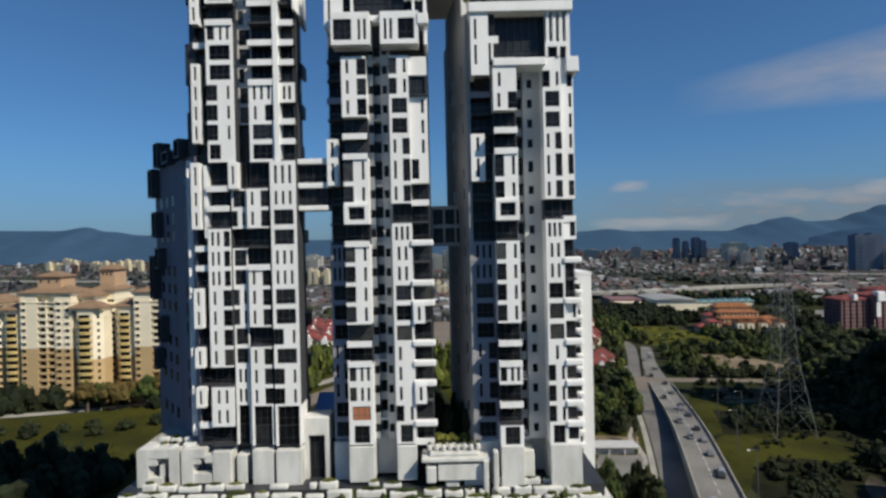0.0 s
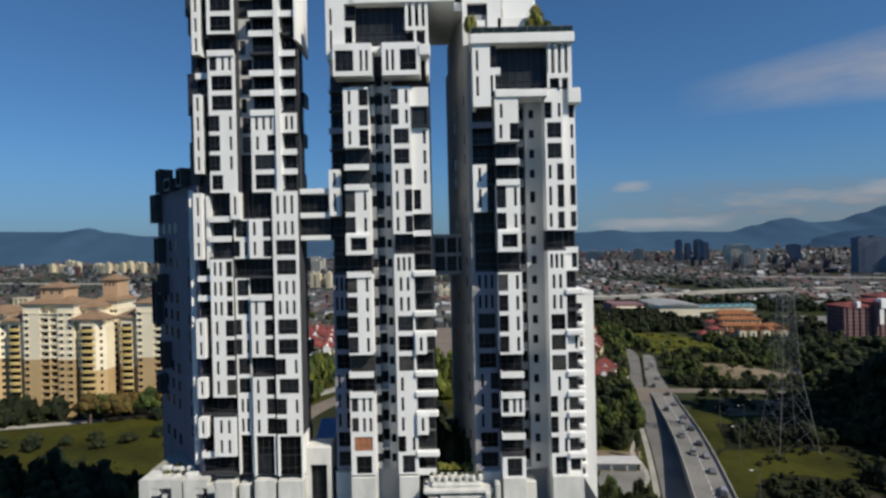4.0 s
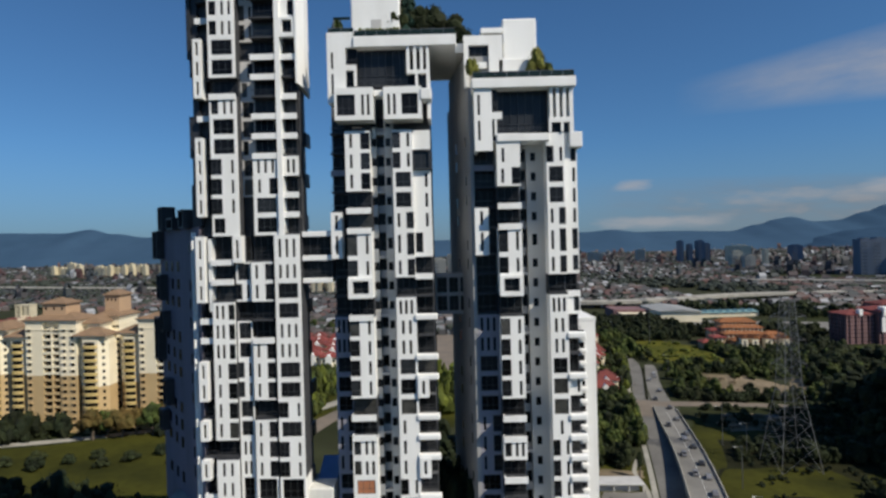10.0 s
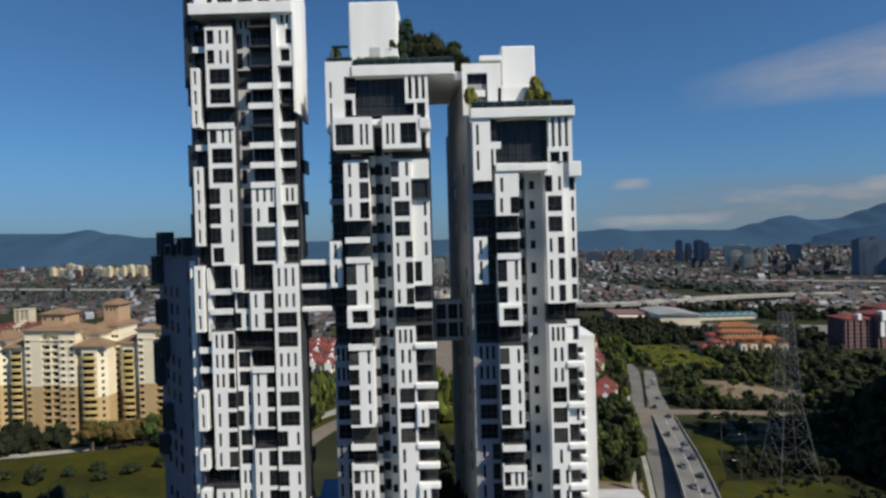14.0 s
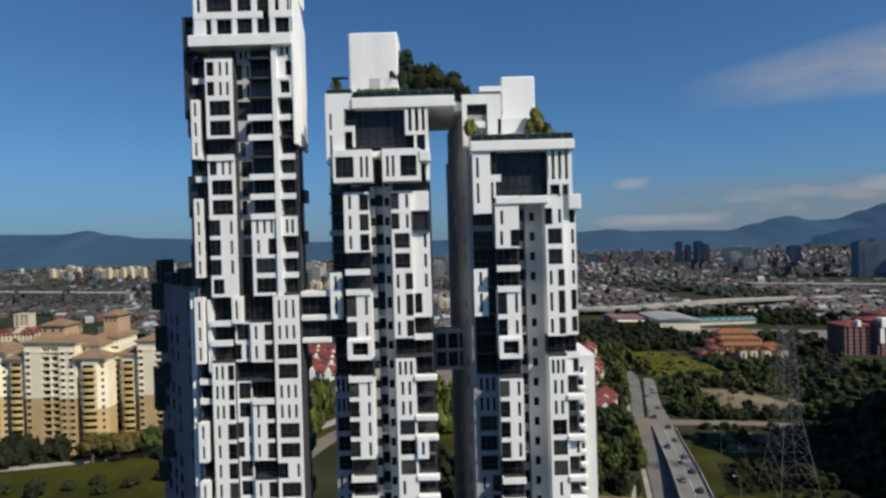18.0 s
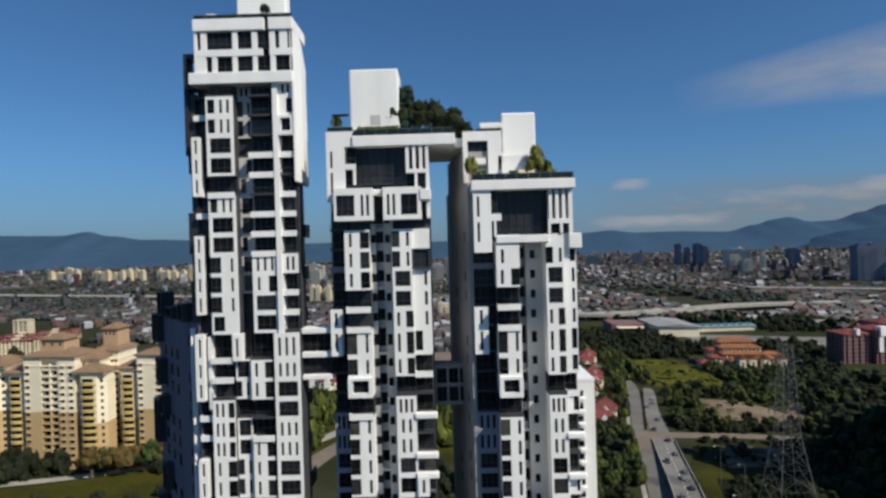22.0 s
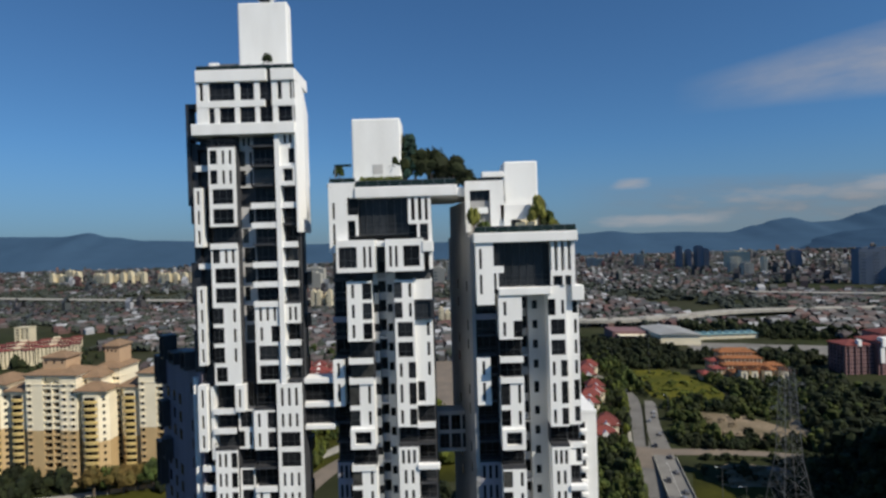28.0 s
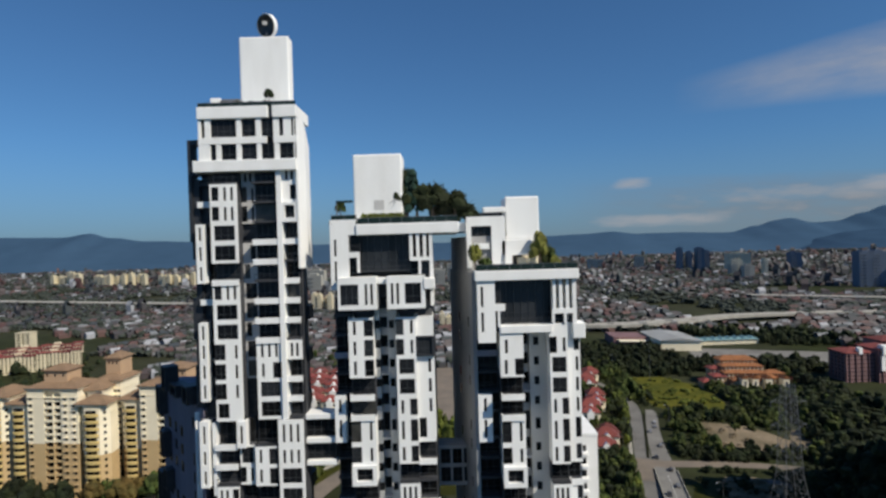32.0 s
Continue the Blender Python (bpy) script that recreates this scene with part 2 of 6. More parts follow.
BLUE = material("blue_awning", (0.20, 0.38, 0.72), 0.6, (0.15, 0.30, 0.60), 0.5)
TEAL = material("teal_roof", (0.15, 0.27, 0.29), 0.6, (0.10, 0.19, 0.21), 0.1)
CAR = material("car_paint", (0.22, 0.22, 0.23), 0.3, vary=0.9, metal=0.3)
TYRE = material("tyre", (0.02, 0.02, 0.02), 0.9)
# Several of these colours lean to blue, distance haze put into the palette.
HOUSES = palette("far_houses", [(0.105, 0.090, 0.086), (0.079, 0.039, 0.037), (0.158, 0.168, 0.178), (0.052, 0.050, 0.052), (0.095, 0.052, 0.045), (0.058, 0.045, 0.045), (0.044, 0.052, 0.053), (0.30, 0.31, 0.33), (0.067, 0.052, 0.053), (0.035, 0.043, 0.050), (0.055, 0.056, 0.059), (0.047, 0.043, 0.046)])
# Distance haze is put into the blue base colours of both hill ranges.
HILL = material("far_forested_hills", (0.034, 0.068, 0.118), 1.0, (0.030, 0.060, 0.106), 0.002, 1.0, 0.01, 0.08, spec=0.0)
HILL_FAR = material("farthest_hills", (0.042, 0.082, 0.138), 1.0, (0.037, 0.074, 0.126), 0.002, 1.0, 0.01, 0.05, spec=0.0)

# the ground: grass, earth and built-up patches at three scales
GROUND = material("ground", (0.026, 0.032, 0.012), 0.95, (0.042, 0.043, 0.026), 0.006, 1.0, 0.05, 0.35, spec=0.08)

# ------------------------------------------------------------ mesh helpers


def mesh_of(name, verts, faces, mat, smooth=False):
    me = bpy.data.meshes.new(name)
    me.from_pydata(verts, [], faces)
    me.materials.append(mat)
    if smooth:
        me.polygons.foreach_set("use_smooth", [True] * len(me.polygons))
    me.update()
    return me


def box_mesh(name, boxes, mat):
    """One mesh of upright boxes (x0, x1, y0, y1, z0, z1); boxes that touch grow together into one skin."""
    arr = np.round(np.array(boxes, float), 4)
    cuts = [np.unique(arr[:, 2 * a:2 * a + 2]) for a in range(3)]
    full = np.zeros([len(c) + 1 for c in cuts], bool)     # one empty layer past each end
    for b in arr:
        i = [(np.searchsorted(cuts[a], b[2 * a]), np.searchsorted(cuts[a], b[2 * a + 1])) for a in range(3)]
        full[i[0][0] + 1:i[0][1] + 1, i[1][0] + 1:i[1][1] + 1, i[2][0] + 1:i[2][1] + 1] = True
    v, f, index = [], [], {}

    def corner(i):
        if i not in index:
            index[i] = len(v)
            v.append((cuts[0][i[0]], cuts[1][i[1]], cuts[2][i[2]]))
        return index[i]

    for a in range(3):
        p, q = [(1, 2), (2, 0), (0, 1)][a]
        lower, upper = [slice(None)] * 3, [slice(None)] * 3
        lower[a], upper[a] = slice(0, -1), slice(1, None)
        one, two = full[tuple(lower)], full[tuple(upper)]
        for cell_at in np.argwhere(one != two):
            base = [int(c) - 1 for c in cell_at]
            base[a] += 1
            ring = []
            for dp, dq in ((0, 0), (1, 0), (1, 1), (0, 1)):
                c = list(base)
                c[p] += dp
                c[q] += dq
                ring.append(corner(tuple(c)))
            f.append(tuple(ring) if one[tuple(cell_at)] else tuple(reversed(ring)))
    return mesh_of(name, v, f, mat)


def prism(name, outline, z0, z1, mat, top=None):
    """An upright prism over an outline given anticlockwise; top: another outline for its upper end."""
    n = len(outline)
    v = [(x, y, z0) for x, y in outline] + [(x, y, z1) for x, y in (top or outline)]
    f = [tuple(range(n - 1, -1, -1)), tuple(range(n, 2 * n))] + [(i, (i + 1) % n, n + (i + 1) % n, n + i) for i in range(n)]
    return mesh_of(name, v, f, mat)


def part(name, me, parent, at=(0, 0, 0), label="", turn=0.0):
    ob = new(name, me)
    ob.location = at
    if turn:
        ob.rotation_euler = (0, 0, turn)
    ob.parent = parent
    if label:
        ob["label"] = label
    return ob


def thing(name, label, category, at=(0, 0, 0), group="", me=None, kind=""):
    ob = new(name, me)
    ob.location = at
    return tagged(ob, label, category, group, kind)


def bevelled(name, x0, x1, y0, y1, z0, z1, mat, r=0.15):
    """A box with rounded edges."""
    bm = bmesh.new()
    bmesh.ops.create_cube(bm, size=1.0)
    for v in bm.verts:
        v.co = ((x0 + x1) / 2 + v.co.x * (x1 - x0), (y0 + y1) / 2 + v.co.y * (y1 - y0), (z0 + z1) / 2 + v.co.z * (z1 - z0))
    bmesh.ops.bevel(bm, geom=bm.edges[:], offset=r, segments=2, affect="EDGES", profile=0.5)
    me = bpy.data.meshes.new(name)
    bm.to_mesh(me)
    bm.free()
    me.materials.append(mat)
    return me


# ------------------------------------------------------------ the three towers: storeys and bays
STOREY = 3.26


def floors(top, count, shift=0.0):
    """Floor heights, from the given number of ordinary storeys above the tall storey down to the podium: (floor, ceiling) pairs from the top."""
    rows = [(82.9 + STOREY * i, 82.9 + STOREY * (i + 1)) for i in range(top - 1, -1, -1)]
    rows += [(78.5, 82.9)]
    rows += [(78.5 - STOREY * (i + 1), 78.5 - STOREY * i) for i in range(count - top - 1)]
    return [(a + shift, b + shift) for a, b in rows]


SLIT = 0.46
# kind of cell: openings as (middle or start, end, sill, head) in parts of the cell; a slit has no end
CELLS = {
    "W": [], "c": [(0.5,)], "l": [(0.27,)], "r": [(0.74,)],
    "2": [(0.32,), (0.68,)], "3": [(0.22,), (0.5,), (0.78,)],
    "p": [(0.24,), (0.62, 1.0, 0.08, 0.9)], "q": [(0.0, 0.40, 0.1, 0.9), (0.80,)],
    "v": [(0.05, 0.33, 0.16, 0.86), (0.56,), (0.82,)], "d": [(0.2,), (0.46,), (0.70, 0.99, 0.1, 0.88)],
    "h": [(0.06, 0.48, 0.16, 0.9)], "H": [(0.52, 0.94, 0.16, 0.9)],
    "o": [(0.12, 0.9, 0.15, 0.9)], "O": [(0.18, 0.84, 0.22, 0.86)], "T": [(0.2, 0.84, 0.06, 0.94)],
    "D": [(0.1, 0.94, 0.1, 0.92)], "b": [(0.14, 0.88, 0.2, 0.9)], "i": [(0.5, 0.86, 0.2, 0.86)],
}
mesh_cache = {}


def cached(key, make):
    if key not in mesh_cache:
        mesh_cache[key] = make()
    return mesh_cache[key]


def openings(kind, w, h):
    out = []
    for o in CELLS[kind]:
        if len(o) == 1:
            out.append((max(0.1, o[0] * w - SLIT / 2), min(w - 0.1, o[0] * w + SLIT / 2), 0.16 * h, 0.84 * h, True))
        else:
            out.append((o[0] * w, o[1] * w, o[2] * h, o[3] * h, False))
    return out


def panel_mesh(kind, w, h, deep, mat, proud):
    """A wall panel with its openings cut through, and cheeks running back to the body of the tower."""
    ops = openings(kind, w, h)
    boxes, t, x = [], 0.35, 0.0
    for x0, x1, z0, z1, _ in ops:
        if x0 > x + 0.01:
            boxes.append((x, x0, -proud, t, 0, h))
        boxes += [(x0, x1, -proud, t, 0, z0), (x0, x1, -proud, t, z1, h)]
        x = x1
    if x < w - 0.01:
        boxes.append((x, w, -proud, t, 0, h))
    return box_mesh("wall_panel", boxes, mat)


def cheeks(parent, x, y, z, w, h, deep):
    """Dark cheeks and floor running back from a panel to the body of the tower."""
    if deep > 0.5:
        part("cheek", cached(("cheek", x < -22, round(w, 2), round(h, 2), round(deep, 2)), lambda: box_mesh("cheek", [(0.02, 0.2, 0.35, deep, 0, h), (w - 0.2, w - 0.02, 0.35, deep, 0, h), (0.2, w - 0.2, 0.35, deep, 0, 0.2)], RECESS_SHADE if x < -22 else WHITE)), parent, (x, y, z))


def frame_mesh(w, h, slit):
    t = 0.05 if slit else 0.07
    b = [(0, t, 0, 0.08, 0, h), (w - t, w, 0, 0.08, 0, h), (t, w - t, 0, 0.08, 0, t), (t, w - t, 0, 0.08, h - t, h)]
    if not slit:
        n = max(1, round(w / 1.1))
        b += [(w * i / n - t / 2, w * i / n + t / 2, 0, 0.07, t, h - t) for i in range(1, n)]
        b += [(t, w - t, 0.005, 0.06, h * 0.36 - t / 2, h * 0.36 + t / 2)]
    return box_mesh("window_frame", b, FRAME)


def window_at(parent, x, y, z, w, h, slit, glass):
    k = (round(w, 2), round(h, 2))
    fr = part("window", cached(("frame", k, slit), lambda: frame_mesh(w, h, slit)), parent, (x, y, z))
    part("pane", cached(("pane", k, glass.name), lambda: box_mesh("pane", [(0.03, w - 0.03, 0.02, 0.05, 0.03, h - 0.03)], glass)), fr)
    return fr


def rail_mesh(w, hgt=1.0):
    n = max(2, round(w / 0.28))
    b = [(0, w, 0, 0.06, hgt - 0.07, hgt), (0, w, 0, 0.05, 0.08, 0.13)]
    b += [(w * i / n - 0.015 + (0.015 if i == 0 else -0.015 if i == n else 0), w * i / n + 0.015 + (0.015 if i == 0 else -0.015 if i == n else 0), 0.01, 0.04, 0.13, hgt - 0.07) for i in range(n + 1)]
    return box_mesh("rail", b, FRAME)


rng = random.Random(4)


def pick_glass():
    r = rng.random()
    return CURTAIN if r < 0.10 else SMOKED if r < 0.25 else GLASS


def cell(tower, kind, x0, x1, y, z0, z1, yb, wall):
    """One storey of one bay."""
    w, h = x1 - x0, z1 - z0
    if kind == "C":
        wall = WHITE
    k = (round(w, 2), round(h, 2), round(yb - y, 2), wall.name)
    if kind == " ":
        return
    if kind in CELLS:
        proud = 0.55 if kind == "O" else 0.0
        part("wall_panel", cached(("panel", kind, k), lambda: panel_mesh(kind, w, h, yb - y, wall, proud)), tower, (x0, y, z0))
        cheeks(tower, x0, y, z0, w, h, yb - y)
        for a, b, c, d, slit in openings(kind, w, h):
            glass = BROWN if kind == "b" else GLASS if slit else pick_glass()
            window_at(tower, x0 + a, y + 0.16, z0 + c, b - a, d - c, slit, glass)
        return
    if kind == "C":   # a white fin with a slit, standing proud beside a dark window
        ww = w * 0.62
        part("wall_panel", cached(("panel", "C", k), lambda: panel_mesh("c", ww, h, yb - y, wall, 1.3)), tower, (x0, y, z0))
        cheeks(tower, x0, y, z0, ww, h, yb - y)
        for a, b, c, d, slit in openings("c", ww, h):
            window_at(tower, x0 + a, y - 1.0, z0 + c, b - a, d - c, True, GLASS)
        part("floor_slab", cached(("slab", "C", k), lambda: box_mesh("floor_slab", [(ww, w, 0.3, yb - y, 0, 0.28)], SLATE)), tower, (x0, y, z0))
        window_at(tower, x0 + ww, y + 0.9, z0 + 0.28, w - ww, h - 0.28, False, GLASS)
        return
    if kind == "x":   # a tall dark opening with mullions behind a white surround
        part("wall_panel", cached(("panel", "x", k), lambda: box_mesh("wall_panel", [(0, 0.3, 0, yb - y, 0, h), (w - 0.25, w, 0, yb - y, 0, h)], wall)), tower, (x0, y, z0))
        window_at(tower, x0 + 0.3, y + 0.5, z0, w - 0.55, h, False, GLASS)
        return
    if kind == "k":   # a black framed glass box standing out
        part("bay_box", cached(("box", k), lambda: box_mesh("bay_box", [(0, 0.25, -0.7, yb - y, 0, h), (w - 0.25, w + 0.25, -0.7, yb - y, 0, h), (0.25, w - 0.25, -0.7, yb - y, 0, 0.25), (0.25, w - 0.25, -0.7, yb - y, h - 0.25, h)], DARK)), tower, (x0, y, z0))
        window_at(tower, x0 + 0.25, y - 0.4, z0 + 0.25, w - 0.5, h - 0.5, False, SMOKED)
        return
    if kind == "J":   # a rounded white balcony standing out before a dark opening
        part("balcony", cached(("jut", k), lambda: bevelled("balcony", -0.25, w + 0.55, -1.15, 0.04, -0.5, 0.5, wall, 0.22)), tower, (x0, y, z0))
        kind = "."
    # "." an open recess behind a rail, "=" the same behind a white parapet
    back = min(1.7, yb - y - 0.1)
    part("floor_slab", cached(("slab", kind, k), lambda: box_mesh("floor_slab", [(0, w, 0.05, back, 0, 0.3)], RECESS_SHADE)), tower, (x0, y, z0))
    part("back_wall", cached(("backwall", k), lambda: box_mesh("back_wall", [(0, w, back + 0.12, yb - y, 0, h)], RECESS_SHADE)), tower, (x0, y, z0))
    window_at(tower, x0 + 0.12, y + back, z0 + 0.3, w - 0.24, h - 0.42, False, pick_glass() if rng.random() < 0.4 else GLASS)
    if kind == "=":
        part("parapet", cached(("parapet", k), lambda: box_mesh("parapet", [(0, w, -0.25, 0.04, -0.42, 0.55), (0, 0.18, 0.04, 0.9, -0.42, 0.55)], wall)), tower, (x0, y, z0))
    else:
        part("rail", cached(("rail", round(w, 2)), lambda: rail_mesh(w)), tower, (x0, y + 0.1, z0 + 0.3))


def bay(tower, x0, x1, y, yb, rows, codes, wall=WHITE, start=0):
    for (z0, z1), kind in zip(rows[start:], codes):
        cell(tower, kind, x0, x1, y, z0, z1, yb, wall)


def core(tower, x0, x1, y, rows, slot, lamps):
    """The grey stair core between two white columns: a wall with small windows, a dark slot of landings and cross beams."""
    a, b = slot
    zlo, zhi = rows[-1][0], rows[0][1]
    part("core_wall", box_mesh("core_wall", [(x0, a, 0, 0.4, 0, zhi - zlo), (b, x1, 0, 0.4, 0, zhi - zlo)], CORE_GREY), tower, (0, y, zlo))
    for i, (z0, z1) in enumerate(rows):
        part("landing", cached(("landing", round(b - a, 2), round(z1 - z0, 2), i % 3 == 0), lambda: box_mesh("landing", [(0, b - a, 0.0 if i % 3 == 0 else 0.9, 2.2, -0.18, 0.18), (0, b - a, 1.0, 1.15, 0.18, 1.1)], GREY)), tower, (a, y, z0))
        window_at(tower, a + 0.1, y + 1.6, z0 + 0.3, b - a - 0.2, z1 - z0 - 0.6, False, GLASS)
        h = (z1 - z0) * 0.42
        for x in lamps:
            part("stair_window", cached(("stairwin", round(h, 2)), lambda: bevelled("stair_window", -0.42, 0.42, -0.05, 0.1, 0, h, GLASS, 0.06)), tower, (x, y, z0 + (z1 - z0 - h) / 2 + 0.15))


# ---- right-hand tower
rows_r = floors(5, 19)
rows_r[0] = (95.94, 97.7)
right = thing("apartment_tower", "white and charcoal apartment tower with staggered boxes and garden terrace", "apartment tower", group="linked apartment towers")
RB = 97.6
bay(right, 4.9, 8.5, 94.8, RB, rows_r, " =..CC...33ooopppoo", FLANK_SHADE)
bay(right, 8.5, 12.2, 91.5, RB, rows_r, "Wlp==qqO.qqqq==v=.T")
bay(right, 16.4, 19.3, 91.8, RB, rows_r, "Wqoopppo322ooocqqqT".replace("o3", ".3"))
bay(right, 19.3, 21.4, 92.6, RB, rows_r, "WHrrrHH=HJ.JrJJJJJo")
core(right, 12.2, 16.4, 95.2, rows_r, (12.5, 13.6), (14.75,))
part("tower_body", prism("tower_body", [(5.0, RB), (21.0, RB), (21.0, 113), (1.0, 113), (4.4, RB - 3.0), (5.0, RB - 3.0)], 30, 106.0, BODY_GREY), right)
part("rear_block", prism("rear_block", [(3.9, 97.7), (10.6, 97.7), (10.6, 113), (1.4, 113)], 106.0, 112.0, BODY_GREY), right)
part("roof_slab", bevelled("roof_slab", 4.1, 20.5, 90.9, 98.0, 104.7, 106.3, WHITE, 0.12), right, (0.7, 0, 0.1))
part("corner_wall", box_mesh("corner_wall", [(4.4, 4.95, 91.3, 95.2, 94.9, 104.7), (5.35, 7.2, 91.3, 91.7, 94.9, 104.7), (4.95, 5.35, 91.3, 91.7, 94.9, 96.6), (4.95, 5.35, 91.3, 91.7, 99.7, 100.6), (4.95, 5.35, 91.3, 91.7, 103.8, 104.7), (7.2, 8.8, 91.3, 91.8, 99.9, 101.0), (7.6, 7.95, 91.3, 92.0, 97.3, 99.9)], WHITE), right, (0.7, 0, 0.1))
for z0, hh in ((96.6, 3.1), (100.6, 3.2)):
    window_at(right, 5.65, 91.5, z0 + 0.1, 0.4, hh, True, GLASS)
window_at(right, 7.9, 91.95, 96.7, 0.8, 3.2, False, GLASS)
window_at(right, 7.9, 92.1, 101.1, 1.0, 3.7, False, GLASS)
part("lintel", bevelled("lintel", 7.9, 16.2, 91.2, 96.0, 96.3, 97.5, WHITE, 0.1), right, (0.7, 0, 0.1))
big = part("picture_window", box_mesh("picture_window", [(8.0, 16.4, 93.4, 93.5, 97.5, 97.8), (8.0, 16.4, 93.4, 93.5, 99.3, 99.4), (8.0, 16.4, 93.4, 93.5, 104.5, 104.7)] + [(8.0 + 1.2 * i - 0.05, 8.0 + 1.2 * i + 0.05, 93.4, 93.5, 97.5, 104.7) for i in range(1, 7)], FRAME), right, (0.7, 0, 0.1), label="double-height dark window wall")
for i in range(7):
    part("pane", box_mesh("pane", [(8.0 + 1.2 * i, 9.2 + 1.2 * i, 93.52, 93.58, 97.5, 104.7)], SMOKED), big)
part("rail", rail_mesh(8.2), right, (8.8, 92.2, 97.7))
for x in (16.4, 17.45, 18.5):
    part("fin", box_mesh("fin", [(0, 0.5, 0, 3.2, 0, 4.9)], WHITE), right, (x + 0.7, 91.6, 99.9 + 0.1))
part("corner_fin", box_mesh("corner_fin", [(19.5, 20.1, 91.5, 97.6, 95.9, 104.7), (16.2, 19.5, 91.5, 92.0, 99.2, 100.0), (16.2, 16.6, 91.5, 92.0, 97.7, 99.2), (18.1, 18.5, 91.5, 92.0, 97.7, 99.2)], WHITE), right, (0.7, 0, 0.1))
window_at(right, 17.3, 92.3, 97.8, 1.5, 1.5, False, GLASS)
window_at(right, 19.2, 92.3, 97.8, 1.0, 1.5, False, SMOKED)
window_at(right, 17.1, 93.5, 100.1, 3.2, 4.7, False, GLASS)
part("corner_box", bevelled("corner_box", 19.4, 21.4, 91.4, 95.0, 95.2, 97.6, WHITE, 0.12), right, (0.7, 0, 0.1))
# flank windows and vents on the shaded side
for i, (z0, z1) in enumerate(rows_r):
    for s, w in ((0.16, 0.5), (0.55, 0.9)):
        fx, fy = 4.4 + (1.0 - 4.4) * s, 94.6 + (113 - 94.6) * s
        if (i * 5 + int(s * 10)) % 3:
            wnd = part("flank_window", cached(("flank", w), lambda: box_mesh("flank_window", [(-0.06, 0.12, 0, w, 0, 1.7)], GLASS)), right, (fx, fy, z0 + 0.8), turn=math.atan2(3.2, 18.4))
# ---- middle tower
rows_m = floors(6, 20, -0.5)
middle = thing("apartment_tower", "white and charcoal apartment tower with staggered boxes and roof trees", "apartment tower", (0, 0, 0.5), group="linked apartment towers")
MB = 99.2
bay(middle, -18.8, -15.9, 96.6, MB, rows_m, "..=..CC...33ooopppoo", FLANK_SHADE)
bay(middle, -15.9, -11.9, 93.8, MB, rows_m, " ppp==qqO=qqqq==vvbT")
bay(middle, -8.2, -5.0, 93.8, MB, rows_m, " qqoopppo322ooolllqT".replace("o3", ".3"))
bay(middle, -5.0, -2.1, 94.6, MB, rows_m, " Wkrrrh=.J.JJCJJJCJ=")
core(middle, -11.9, -8.2, 96.6, rows_m, (-11.1, -9.8), (-9.15, -11.5))
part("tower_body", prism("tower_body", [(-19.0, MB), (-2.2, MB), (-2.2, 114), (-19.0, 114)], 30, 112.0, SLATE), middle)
part("roof_slab", bevelled("roof_slab", -14.9, 1.8, 93.6, 114.0, 112.0, 113.8, WHITE, 0.12), middle, (0.75, 0, 0.2))
part("link_slab", box_mesh("link_slab", [(1.75, 9.6, 98.2, 113.5, 112.2, 113.7)], WHITE), middle, (0.75, 0, 0.2))
part("corner_wall", box_mesh("corner_wall", [(-19.2, -18.6, 93.9, 97.5, 103.2, 112.1), (-18.2, -16.2, 93.9, 94.3, 103.2, 112.1), (-18.6, -18.2, 93.9, 94.3, 103.2, 104.6), (-18.6, -18.2, 93.9, 94.3, 107.9, 108.7), (-18.6, -18.2, 93.9, 94.3, 111.4, 112.1), (-19.2, -14.9, 93.9, 113.9, 112.1, 114.6), (-16.2, -14.5, 93.9, 94.4, 108.4, 109.3), (-14.9, -14.5, 93.9, 94.4, 105.9, 108.4)], WHITE), middle, (0.75, 0, 0.2))
for z0, hh in ((104.6, 3.3), (108.7, 2.7)):
    window_at(middle, -17.85, 94.1, z0 + 0.2, 0.4, hh, True, GLASS)
window_at(middle, -15.45, 94.5, 106.1, 1.4, 2.5, False, GLASS)
window_at(middle, -15.25, 94.6, 109.5, 1.6, 2.8, False, GLASS)
big = part("picture_window", box_mesh("picture_window", [(-14.5, -6.3, 95.4, 95.5, 105.9, 106.2), (-14.5, -6.3, 95.4, 95.5, 107.7, 107.8), (-14.5, -6.3, 95.4, 95.5, 111.9, 112.1)] + [(-14.5 + 1.17 * i - 0.05, -14.5 + 1.17 * i + 0.05, 95.4, 95.5, 105.9, 112.1) for i in range(1, 7)], FRAME), middle, (0.75, 0, 0.2), label="double-height dark window wall")
for i in range(7):
    part("pane", box_mesh("pane", [(-14.5 + 1.17 * i, -13.33 + 1.17 * i, 95.52, 95.58, 105.9, 112.1)], SMOKED), big)
part("rail", rail_mesh(8.0), middle, (-13.65, 94.5, 106.1))
for x in (-6.3, -5.2, -4.1, -3.1):
    part("fin", box_mesh("fin", [(0, 0.5, 0, 3.0, 0, 3.9)], WHITE), middle, (x + 0.75, 93.9, 108.2 + 0.2))
part("corner_fin", box_mesh("corner_fin", [(-3.1, -2.6, 93.85, 99.2, 100.2, 108.2), (-6.3, -3.1, 93.85, 94.4, 107.6, 108.2), (-4.9, -4.5, 93.85, 94.4, 105.4, 107.6)], WHITE), middle, (0.75, 0, 0.2))
window_at(middle, -5.55, 95.0, 105.6, 1.4, 2.2, False, GLASS)
window_at(middle, -3.75, 95.0, 105.6, 1.4, 2.2, False, SMOKED)
window_at(middle, -5.55, 96.6, 108.4, 3.3, 3.9, False, GLASS)
